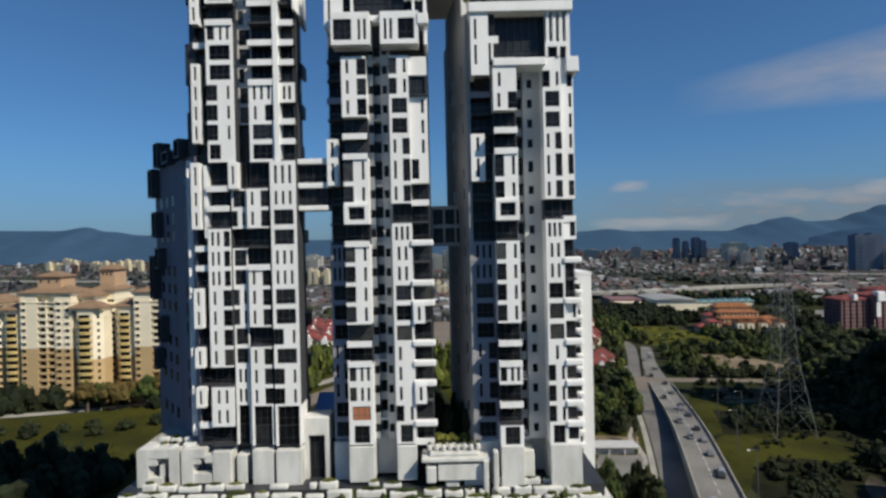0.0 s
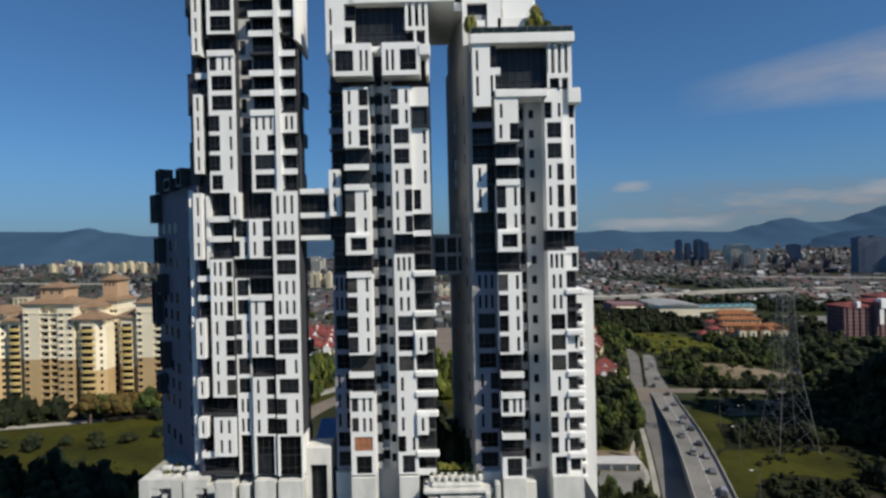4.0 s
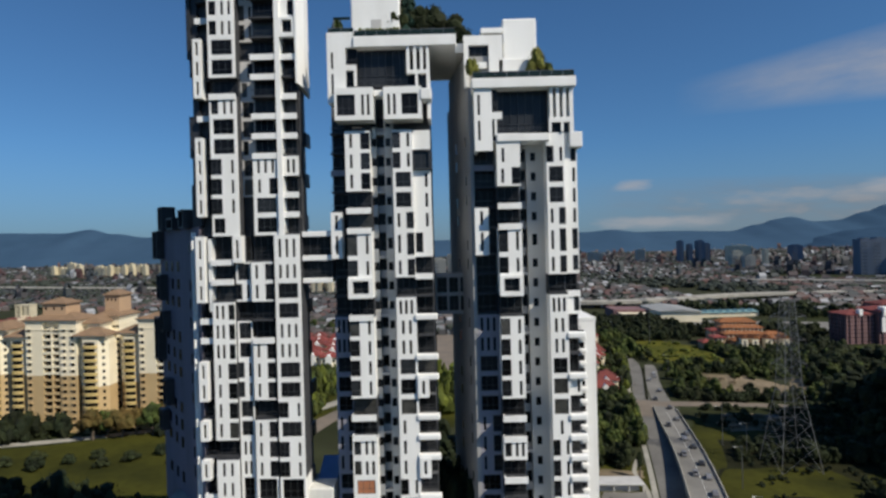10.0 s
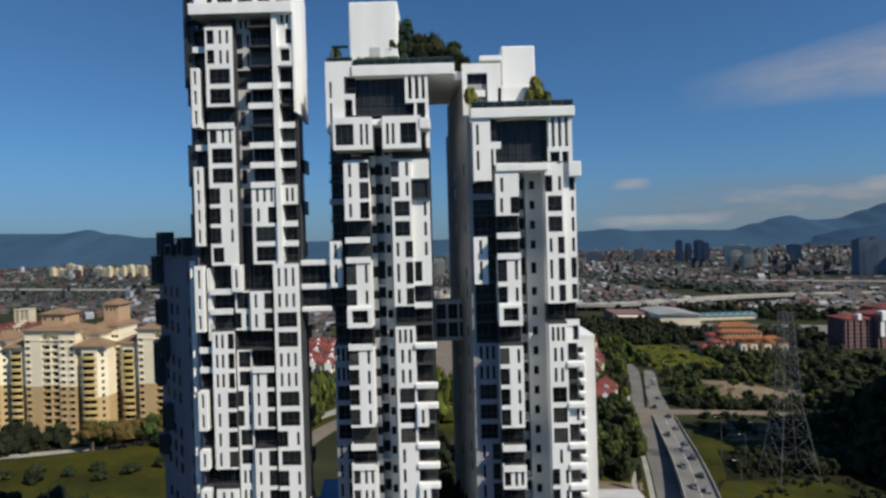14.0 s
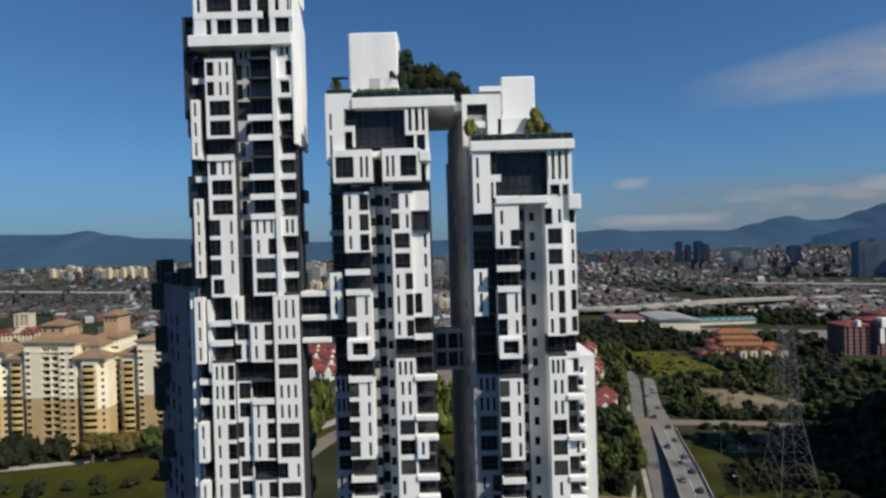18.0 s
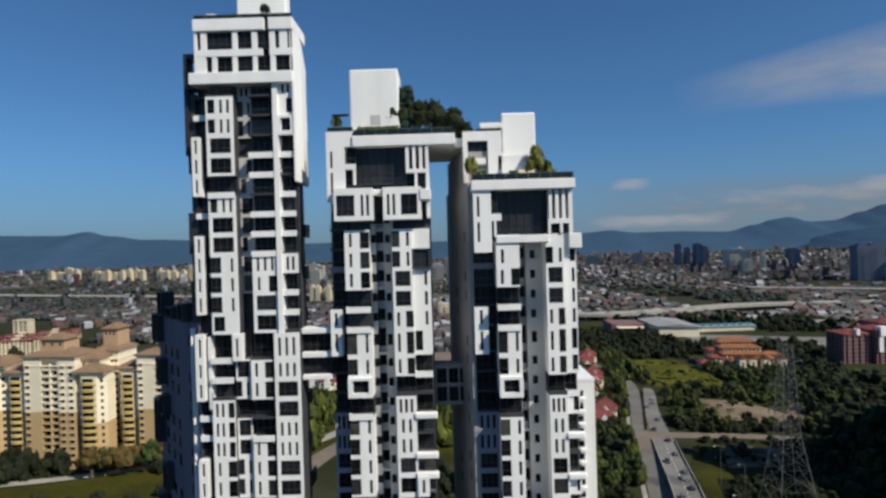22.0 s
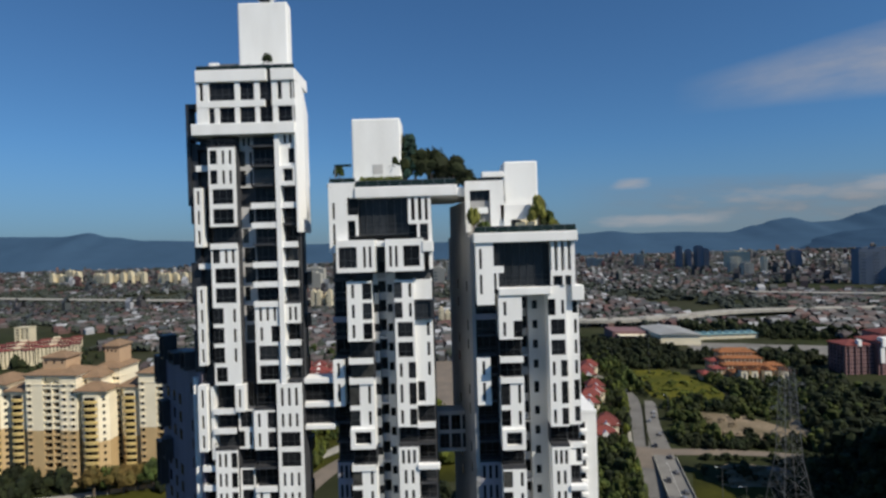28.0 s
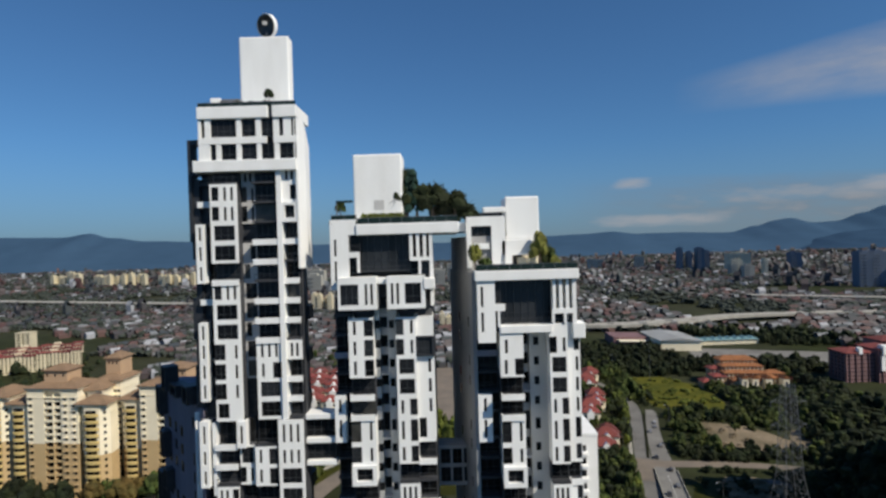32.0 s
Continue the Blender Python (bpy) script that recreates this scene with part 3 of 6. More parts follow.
for x0, x1, ops in ((-17.2, -11.0, ((0.35, 3.3), (4.3, 4.75), (5.2, 5.65))), (-9.3, -3.2, ((0.6, 1.05), (1.5, 1.95), (2.85, 5.5)))):
    bx, x, solid = part("bay_box", box_mesh("bay_box", [(0, x1 - x0, 0, 3.4, 0, 0.75), (0, x1 - x0, 0, 3.4, 4.1, 5.2)] + [(a, b, 0, 0.4, 0.75, 4.1) for a, b in zip([0] + [o[1] for o in ops], [o[0] for o in ops] + [x1 - x0])] + [(0, 0.25, 0.4, 3.4, 0.75, 4.1), (x1 - x0 - 0.25, x1 - x0, 0.4, 3.4, 0.75, 4.1)], WHITE), middle, (x0, 92.5, 100.2), "projecting white bay with slit windows"), 0, 0
    for a, b in ops:
        window_at(middle, x0 + a, 92.75, 100.95, b - a, 3.35, b - a < 0.6, GLASS)
part("corner_box", bevelled("corner_box", -3.4, -1.6, 92.3, 95.5, 103.2, 105.0, WHITE, 0.15), middle)
part("corner_box", bevelled("corner_box", -11.0, -9.3, 93.4, 96.0, 104.2, 105.2, WHITE, 0.2), middle)
# ---- left tower
rows_l = floors(13, 27, -0.2)
left = thing("apartment_tower", "tallest white and charcoal apartment tower with staggered boxes", "apartment tower", group="linked apartment towers")
LB = 99.0
bay(left, -40.8, -38.7, 96.3, LB, rows_l, ".=.CCC=.CCCC.")
bay(left, -38.2, -33.8, 94.8, LB, rows_l, ".vvoo=vooqqqh")
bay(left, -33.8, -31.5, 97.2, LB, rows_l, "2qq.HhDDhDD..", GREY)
bay(left, -31.5, -27.3, 95.4, LB, rows_l, "...==.===3poo")
bay(left, -26.5, -24.0, 95.6, LB, rows_l, "2HO=.===.2==.")
part("pier", box_mesh("pier", [(-27.3, -26.5, 95.0, 99.0, 82.7, 123.9)], WHITE), left)
bay(left, -41.1, -38.8, 96.0, LB, rows_l, "CCC==.CC.C.C=.", start=13)
bay(left, -38.65, -35.0, 95.0, LB, rows_l, "==.dddpppp.22.", start=13)
bay(left, -34.9, -32.5, 95.8, LB, rows_l, "CDq.DoqqDo22xx", start=13)
bay(left, -32.1, -28.5, 95.0, LB, rows_l, ".pp.=ppp.pppxx", start=13)
bay(left, -28.1, -23.95, 94.6, LB, rows_l, "33oo33ooqoqqxx", start=13)
# Near-black sheet behind the bays, so the gaps between them read dark.
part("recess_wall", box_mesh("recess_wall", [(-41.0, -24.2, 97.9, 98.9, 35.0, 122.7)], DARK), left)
part("edge_pier", box_mesh("edge_pier", [(-39.2, -38.65, 95.2, 98.0, 70.3, 82.3)], WHITE), left)
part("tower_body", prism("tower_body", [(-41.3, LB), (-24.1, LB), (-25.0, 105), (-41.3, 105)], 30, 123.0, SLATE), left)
part("upper_cheek", prism("upper_cheek", [(-23.6, 94.9), (-23.3, 99.0), (-24.0, 105.2), (-24.4, 105.2), (-23.9, 94.9)], 107.6, 129.0, WHITE), left)
part("upper_cheek", prism("upper_cheek", [(-23.6, 94.9), (-23.3, 99.0), (-24.0, 105.2), (-24.4, 105.2), (-23.9, 94.9)], 129.0, 134.3, WHITE, [(-23.6, 94.9), (-23.5, 97.0), (-23.7, 99.6), (-24.1, 99.6), (-23.9, 94.9)]), left)
part("lower_cheek", prism("lower_cheek", [(-24.35, 96.8), (-24.2, 99.0), (-25.3, 105.3), (-25.6, 105.3), (-24.5, 96.8)], 36.0, 106.9, DARK), left)
for i in range(9):
    part("side_balcony", cached("sidebal", lambda: box_mesh("side_balcony", [(0, 0.5, 0, 3.4, 0, 2.3)], DARK)), left, (-24.5 + 0.03 * (i % 2), 98.5 + (i % 3) * 1.4, 40 + i * 7.3))
for i, (x, z0, z1) in enumerate(((-42.4, 84.5, 91.5), (-42.1, 91.5, 96.0), (-42.5, 96.0, 103.0), (-41.8, 103.0, 109.5), (-42.2, 109.5, 114.0), (-41.8, 114.0, 119.0), (-42.1, 119.0, 123.0))):
    part("side_box", box_mesh("side_box", [(x, -40.8, 97.0, 104.0, z0 + 0.02, z1 - 0.02)], DARK), left)
# crown of the left tower: two rows of windows over a deep band
part("roof_slab", bevelled("roof_slab", -39.9, -28.2, 94.6, 103.2, 132.5, 134.5, WHITE, 0.12), left)
part("roof_slab", bevelled("roof_slab", -27.5, -23.5, 94.6, 103.2, 132.5, 134.5, WHITE, 0.12), left)
part("roof_joint", box_mesh("roof_joint", [(-28.2, -27.5, 95.6, 103.0, 132.5, 134.4)], DARK), left)
part("band", bevelled("band", -40.7, -23.7, 94.4, 99.0, 123.8, 125.7, WHITE, 0.1), left)
part("crown_wall", box_mesh("crown_wall", [(-39.7, -24.6, 98.9, 105.1, 123.0, 132.6)], SLATE), left)
crown = [(-39.35, -38.7, 129.5, 132.5), (-37.8, -33.5, 129.5, 132.5), (-32.7, -30.3, 129.5, 132.5), (-29.45, -27.4, 129.5, 132.5), (-26.5, -25.75, 129.5, 132.5), (-24.5, -24.1, 129.5, 132.5),
         (-37.9, -36.9, 125.7, 128.4), (-36.15, -33.55, 125.7, 128.4), (-32.8, -30.2, 125.7, 128.4), (-29.5, -27.3, 125.7, 128.4), (-26.5, -24.1, 125.7, 128.4)]
for lo, hi, ops in ((129.5, 132.5, crown[:6]), (125.7, 128.4, crown[6:])):
    edges = [-39.8] + [e for o in ops for e in o[:2]] + [-23.7]
    for a, b in zip(edges[::2], edges[1::2]):
        part("pier", box_mesh("pier", [(0, b - a, 0, 0.6, 0, hi - lo)], WHITE), left, (a, 94.9, lo))
    for a, b, c, d in ops:
        window_at(left, a, 95.3, c, b - a, d - c, b - a < 1.0, GLASS)
part("spandrel", box_mesh("spandrel", [(-39.8, -28.6, 94.85, 95.5, 128.4, 129.5), (-27.4, -23.7, 94.85, 95.5, 128.4, 129.5)], WHITE), left)
part("crown_cheek", box_mesh("crown_cheek", [(-39.85, -39.6, 95.5, 99.0, 125.7, 132.5)], WHITE), left)
part("side_bracket", box_mesh("side_bracket", [(-42.4, -41.8, 96.5, 99, 112.5, 129.5), (-41.8, -39.9, 96.5, 99, 128.7, 129.5), (-41.8, -40.4, 96.5, 99, 123.6, 124.2)], DARK), left, label="black open frame on the side")

# ---- the lower wing of the left tower, its flank turned from the sun
wing = thing("apartment_wing", "blue-grey shaded flank of a lower apartment wing with dark boxes", "apartment building", (-0.3, 0, 1.0))
W0, W1 = Vector((-40.9, 96.6, 0)), Vector((-57.5, 116.6, 0))
along = (W1 - W0).normalized()
wing_turn = math.atan2(along.y, along.x)
part("wing_wall", prism("wing_wall", [(-40.9, 96.6), (-40.9, 122), (-57.5, 122), (-57.5, 116.6)], 30, 83.5, WING_SHADE), wing)
out = Vector((-along.y, along.x, 0)) * 1.0
for row, (z0, z1) in enumerate(rows_l[13:]):
    for s, w in ((3.2, 0.8), (5.6, 0.6), (12.5, 1.5), (16.5, 1.3), (20.5, 1.6)):
        if (row * 7 + int(s)) % 4 == 0:
            continue
        p = W0 + along * s
        part("window", cached(("wingwin", w), lambda: box_mesh("window", [(0, w, -0.05, 0.06, 0, 1.9)], GLASS)), wing, (p.x, p.y, z0 + 0.6), turn=wing_turn)
for s, z0, z1 in ((1.8, 36, 46), (1.95, 46, 60), (1.75, 60, 74), (1.9, 74, 82.5)):
    p = W0 + along * s
    part("fin", box_mesh("fin", [(0, 0.4, -0.1, 0.75, 0, z1 - z0)], WHITE), wing, (p.x, p.y, z0), "white vertical fin", wing_turn)
for s, z0, hgt, wide in ((22.5, 78, 5.5, 3.2), (23.0, 58, 8.5, 3.0), (20.5, 70, 5.0, 3.0), (18.0, 50, 5.0, 2.6), (21.5, 44.5, 4.0, 2.5), (18.0, 83.4, 4.6, 3.0), (11.0, 83.4, 2.2, 4.0), (4.0, 83.4, 3.2, 3.0), (19.0, 64, 4.0, 2.4)):
    p = W0 + along * s
    part("balcony_box", box_mesh("balcony_box", [(0, 0.3, -1, 1.5, 0, hgt), (wide - 0.3, wide, -1, 1.5, 0, hgt), (0.3, wide - 0.3, -1, 1.5, 0, 0.3), (0.3, wide - 0.3, -1, 1.5, hgt - 0.3, hgt), (0.3, wide - 0.3, -0.9, -0.6, 0.3, hgt * 0.6)], DARK), wing, (p.x, p.y, z0), "black framed balcony box", wing_turn)

# ---- bridges between the towers
bridge = thing("sky_bridge", "white-beamed enclosed bridge joining two apartment towers", "bridge", (0.1, 0, 1.05))
for z0, z1 in ((81.2, 82.1), (77.2, 78.1), (73.5, 74.3)):
    part("beam", bevelled("beam", -24.0, -19.0, 96.0, 99.5, z0, z1, WHITE, 0.1), bridge)
for z0, z1 in ((74.3, 77.2), (78.1, 81.2)):
    window_at(bridge, -24.0, 97.0, z0, 4.8, z1 - z0, False, GLASS)
    part("bridge_core", box_mesh("bridge_core", [(-24, -19.1, 97.2, 99.3, z0, z1)], DARK), bridge)
bridge = thing("sky_bridge", "grey concrete-framed two-storey bridge with dark glazing", "bridge", (0.1, 0, 0.3))
for z in (67.8, 71.0, 74.3):
    part("beam", box_mesh("beam", [(-2.1, 4.6, 0, 4, 0, 0.6)], BODY_GREY), bridge, (0, 102, z))
for x in (-2.1, 0.0, 2.0):
    part("post", box_mesh("post", [(0, 0.35, 0, 0.5, 0, 5.9)], BODY_GREY), bridge, (x, 102.02, 68.4))
for z0 in (68.4, 71.6):
    for x in (-1.75, 0.35, 2.35):
        window_at(bridge, x, 102.3, z0, 1.75, 2.6, False, GLASS)
part("bridge_core", box_mesh("bridge_core", [(-2.0, 4.1, 102.6, 105.9, 68.4, 74.3)], DARK), bridge)

# ---- roof rooms
def roof_room(label, x0, x1, y0, y1, z0, z1, vent):
    ob = thing("lift_motor_room", label, "roof room", group="roof rooms")
    part("wall", bevelled("wall", x0, x1, y0, y1, z0, z1, WHITE, 0.25), ob)
    part("plinth", box_mesh("plinth", [(x0 - 0.1, x1 + 0.1, y0 - 0.1, y1 + 0.1, z0 - 0.05, z0 + 0.5)], WHITE), ob)
    if vent:
        part("vent", box_mesh("vent", [(vent[0], vent[0] + vent[2], y0 - 0.06, y0 + 0.1, vent[1], vent[1] + 1.6)], GREY), ob, label="pale grey louvred vent")
    return ob


roof_room("tall plain white lift motor room on a planted roof", -14.9, -6.7, 97.5, 104, 115.1, 126.4, (-11.5, 117.0, 1.7))
roof_room("plain white lift motor room above a garden terrace", 10.65, 16.4, 98.6, 105, 111.2, 118.6, None)
plant_room = thing("roof_plant_room", "weathered cream base wall with planters under the motor room", "roof room")
part("wall", bevelled("wall", 8.6, 16.2, 99.3, 105, 106.4, 111.2, CREAM, 0.1), plant_room)
part("opening", box_mesh("opening", [(11.6, 13.4, 99.2, 99.4, 106.5, 108.8)], RECESS_SHADE), plant_room)
for x in (10.9, 13.2, 15.0):
    part("trough", bevelled("trough", x - 0.8, x + 0.8, 97.6, 98.8, 106.4, 108.2 + 0.5 * (x < 13), CREAM, 0.25), plant_room)
roof_room("tall plain white lift motor room on the highest roof", -35.0, -26.3, 101.8, 104.6, 134.45, 148.4, None)
annex = thing("roof_terrace_frame", "white open frame over the upper garden terrace", "roof structure", (0.7, 0, 0.4))
part("frame", box_mesh("frame", [(3.2, 4.0, 97.0, 97.7, 106.3, 114.9), (4.0, 9.7, 97.0, 97.7, 113.3, 114.9), (7.4, 9.7, 97.0, 97.7, 106.3, 113.3), (4.0, 7.0, 97.0, 97.7, 109.4, 110.4)], WHITE), annex)
window_at(annex, 4.0, 97.75, 110.4, 3.4, 2.9, False, SMOKED)
window_at(annex, 4.0, 97.75, 106.3, 3.4, 3.1, False, GLASS)
part("parapet", bevelled("parapet", 9.0, 15.6, 97.0, 97.5, 108.2, 110.8, WHITE, 0.1), annex)
part("column", box_mesh("column", [(9.6, 10.7, 96.4, 97.2, 106.3, 109.0)], WHITE), annex)
part("canopy", bevelled("canopy", 6.2, 9.9, 98.0, 100.5, 115.6, 116.5, WHITE, 0.1), annex)
part("canopy_wall", box_mesh("canopy_wall", [(5.6, 9.6, 98.8, 100.0, 114.4, 115.6)], DARK), annex)
small_room = thing("roof_cabin", "low white roof cabin beside a dark tank", "roof room", (1.6, 0, 0.1))
part("wall", bevelled("wall", -40.9, -39.2, 99, 101, 134.35, 137.0, WHITE, 0.15), small_room)
part("tank", bevelled("tank", -39.2, -35.4, 98.5, 101, 134.35, 136.7, SLATE, 0.5), small_room, label="grey rounded tank")

dish = thing("satellite_dish", "large dark satellite dish with a white rim on a mast", "satellite dish", (-30.4, 103.2, 148.3))
bm = bmesh.new()
bmesh.ops.create_uvsphere(bm, u_segments=24, v_segments=14, radius=2.0)
bmesh.ops.delete(bm, geom=[v for v in bm.verts if v.co.z > 0.5], context="VERTS")
bmesh.ops.rotate(bm, verts=bm.verts, cent=(0, 0, 0), matrix=Matrix.Rotation(radians(104), 3, "X"))
bmesh.ops.rotate(bm, verts=bm.verts, cent=(0, 0, 0), matrix=Matrix.Rotation(radians(-28), 3, "Z"))
bmesh.ops.scale(bm, vec=(0.95, 0.7, 1.0), verts=bm.verts)
bmesh.ops.translate(bm, vec=(0, 0, 2.5), verts=bm.verts)
me = bpy.data.meshes.new("reflector")
bm.to_mesh(me)
bm.free()
me.materials.append(DISH)
solid = part("reflector", me, dish)
mod = solid.modifiers.new("thick", "SOLIDIFY")
mod.thickness = 0.12
bm = bmesh.new()
ring = [Vector((2.0 * math.cos(a), 2.0 * math.sin(a), 0)) for a in [i * math.tau / 32 for i in range(32)]]
vv = [[bm.verts.new(p * k + Vector((0, 0, dz))) for p in ring] for k, dz in ((0.98, 0.5), (1.03, 0.5), (1.03, -0.3), (0.98, -0.3))]
for i in range(32):
    for a in range(4):
        bm.faces.new((vv[a][i], vv[a][(i + 1) % 32], vv[(a + 1) % 4][(i + 1) % 32], vv[(a + 1) % 4][i]))
bmesh.ops.rotate(bm, verts=bm.verts, cent=(0, 0, 0), matrix=Matrix.Rotation(radians(104), 3, "X"))
bmesh.ops.rotate(bm, verts=bm.verts, cent=(0, 0, 0), matrix=Matrix.Rotation(radians(-28), 3, "Z"))
bmesh.ops.translate(bm, vec=(0.12, 0.2, 2.5), verts=bm.verts)
me = bpy.data.meshes.new("rim")
bm.to_mesh(me)
bm.free()
me.materials.append(WHITE)
part("rim", me, dish, label="white rim")
part("mast", box_mesh("mast", [(-0.12, 0.12, -0.12, 0.12, 0, 1.2)], STEEL), dish)
part("feed", box_mesh("feed", [(-0.35, 0.35, -1.3, -0.9, 2.2, 2.8)], GREY), dish)
# ------------------------------------------------------------ trees


def blob_template(seed, clumps, leaves, size=0.34):
    """Points and faces of a unit crown: rough clumps of leaves within a squat egg, with stray leaves round them."""
    r = np.random.RandomState(seed)
    bm = bmesh.new()
    bmesh.ops.create_icosphere(bm, subdivisions=1, radius=1.0)
    base = np.array([v.co[:] for v in bm.verts])
    tri = np.array([[v.index for v in f.verts] for f in bm.faces])
    bm.free()
    verts, faces, n = [], [], 0
    for _ in range(clumps):
        d = r.normal(size=3)
        d /= np.linalg.norm(d)
        d[2] = abs(d[2]) * 1.0 - 0.25
        c = d * r.uniform(0.35, 0.78) * (1, 1, 0.8)
        p = base * r.uniform(0.65, 1.35, size=(len(base), 1)) * size * r.uniform(0.6, 1.25) * (1, 1, 0.75) + c
        verts.append(p)
        faces.append(tri + n)
        n += len(p)
    tris = np.concatenate(faces)
    lv, lf = [], []
    for _ in range(leaves):
        d = r.normal(size=3)
        d /= np.linalg.norm(d)
        d[2] = abs(d[2]) - 0.3
        c = d * r.uniform(0.7, 1.08) * (1, 1, 0.85)
        a, b = r.normal(size=3), r.normal(size=3)
        a, b = a / np.linalg.norm(a) * 0.09, b / np.linalg.norm(b) * 0.06
        lv.append(np.array([c - a, c + b, c + a]))
        lf.append(np.array([[n, n + 1, n + 2]]))
        n += 3
    v = np.concatenate(verts + lv)
    f = np.concatenate([tris] + lf)
    v[:, 2] -= v[:, 2].min()
    v[:, 2] /= v[:, 2].max()
    return v, f


CROWNS = [blob_template(i, 30, 160, 0.30) for i in range(5)]
MID_CROWNS = [blob_template(40 + i, 9, 26, 0.40) for i in range(6)]
SMALL_CROWNS = [blob_template(60 + i, 3, 0, 0.6) for i in range(5)]
FAR_CROWNS = [blob_template(20 + i, 6, 0, 0.5) for i in range(4)]


def np_mesh(name, v, f, mat):
    me = bpy.data.meshes.new(name)
    me.vertices.add(len(v))
    me.vertices.foreach_set("co", np.asarray(v, np.float32).ravel())
    k = f.shape[1]
    me.loops.add(f.size)
    me.loops.foreach_set("vertex_index", f.ravel().astype(np.int32))
    me.polygons.add(len(f))
    me.polygons.foreach_set("loop_start", np.arange(0, f.size, k, dtype=np.int32))
    me.polygons.foreach_set("use_smooth", np.zeros(len(f), bool))
    me.materials.append(mat)
    me.update(calc_edges=True)
    me.validate()
    return me


def woods(name, label, spots, mat, templates=FAR_CROWNS, category="trees"):
    """Many trees as one piece: spots are (x, y, z, height, spread)."""
    r = np.random.RandomState(len(spots))
    vs, fs, n = [], [], 0
    for x, y, z, h, w in spots:
        v, f = templates[r.randint(len(templates))]
        a = r.uniform(0, math.tau)
        c, s = math.cos(a), math.sin(a)
        p = np.stack([(v[:, 0] * c - v[:, 1] * s) * w + x, (v[:, 0] * s + v[:, 1] * c) * w + y, v[:, 2] * h + z], 1)
        vs.append(p)
        fs.append(f + n)
        n += len(p)
    return thing(name, label, category, me=np_mesh(name, np.concatenate(vs), np.concatenate(fs), mat), kind="stuff")


def trunk_mesh(h, r):
    bm = bmesh.new()
    rings = []
    for i in range(5):
        k = i / 4
        rings.append([bm.verts.new((math.cos(a) * r * (1 - 0.6 * k) + 0.15 * r * math.sin(3 * k), math.sin(a) * r * (1 - 0.6 * k), h * k)) for a in [j * math.tau / 6 for j in range(6)]])
    for a, b in zip(rings, rings[1:]):
        for j in range(6):
            bm.faces.new((a[j], a[(j + 1) % 6], b[(j + 1) % 6], b[j]))
    for q in range(4):          # limbs
        ang, z = q * 1.7, h * (0.55 + 0.1 * q)
        d = Vector((math.cos(ang), math.sin(ang), 0.9)) * h * 0.4
        o = Vector((0, 0, z))
        s = Vector((-math.sin(ang), math.cos(ang), 0)) * r * 0.35
        u = Vector((0, 0, r * 0.35))
        pts = [bm.verts.new(p) for p in (o - s, o + u, o + s, o + d)]
        for t in ((0, 1, 3), (1, 2, 3), (2, 0, 3)):
            bm.faces.new([pts[i] for i in t])
    me = bpy.data.meshes.new("trunk")
    bm.to_mesh(me)
    bm.free()
    me.materials.append(BARK)
    return me


TRUNK = trunk_mesh(1.0, 0.045)
CROWN_MESH = {}


def tree(x, y, z, h, spread, mat, label, seed, group="", name="tree"):
    key = (seed % 5, mat.name)
    if key not in CROWN_MESH:
        v, f = CROWNS[seed % 5]
        CROWN_MESH[key] = np_mesh("crown", v, f, mat)
    ob = thing(name, label, "tree" if name == "tree" else "shrub", (x, y, z), group)
    low = 0.28 if name == "tree" else 0.02
    t = part("trunk", TRUNK, ob)
    t.scale = (h * 1.0, h * 1.0, h * 0.62)
    c = part("crown", CROWN_MESH[key], ob, (0, 0, h * low), turn=seed * 1.3)
    c.scale = (spread, spread, h * (1 - low))
    return ob


# ------------------------------------------------------------ podium and terraces
podium = thing("podium", "white stepped podium carrying the towers, with planted terraces", "building")
part("base", box_mesh("base", [(-54, 26, 84, 116, 0, 27.6)], WORN_WHITE), podium)
# The deck is near black: shade behind the planters painted as its colour.
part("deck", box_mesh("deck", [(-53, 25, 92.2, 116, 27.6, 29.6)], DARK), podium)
part("parapet", box_mesh("parapet", [(-54, 23, 86.6, 87.2, 27.6, 28.6)], WORN_WHITE), podium)
part("upper_deck", box_mesh("upper_deck", [(-46, 22, 98, 115, 29.6, 35.4)], RECESS_SHADE), podium)


def skirt(x0, x1, y, z0, z1, mat=WORN_WHITE, back=None):
    part("skirt_wall", bevelled("skirt_wall", x0, x1, y, back or 98.0, z0, z1, mat, 0.12), podium)


for x0, x1, y, z0, z1 in ((-38.7, -35.6, 94.6, 29.6, 35.2), (-34.9, -33.2, 95.3, 29.6, 34.4), (-32.1, -28.6, 94.6, 29.6, 35.3), (-28.1, -23.9, 94.2, 29.5, 35.3),
                          (-16.0, -11.9, 93.6, 30.0, 35.8), (-8.2, -5.0, 93.6, 30.2, 35.8), (8.5, 12.2, 91.3, 29.6, 36.1), (12.2, 14.0, 93.0, 30.4, 34.8), (16.4, 21.4, 91.6, 27.6, 36.1), (-18.8, -16.1, 95.9, 28, 35.8), (4.9, 8.4, 94.2, 30, 36.1)):
    skirt(x0, x1, y, z0, z1)
for x0, x1 in ((-11.9, -8.2), (12.2, 16.4)):
    part("court_wall", box_mesh("court_wall", [(x0, x1, 97.5, 98.0, 30, 36.1)], GREY), podium)
part("court_wall", box_mesh("court_wall", [(-33.0, -31.0, 97.0, 97.9, 29.6, 35.4)], GREY), podium)
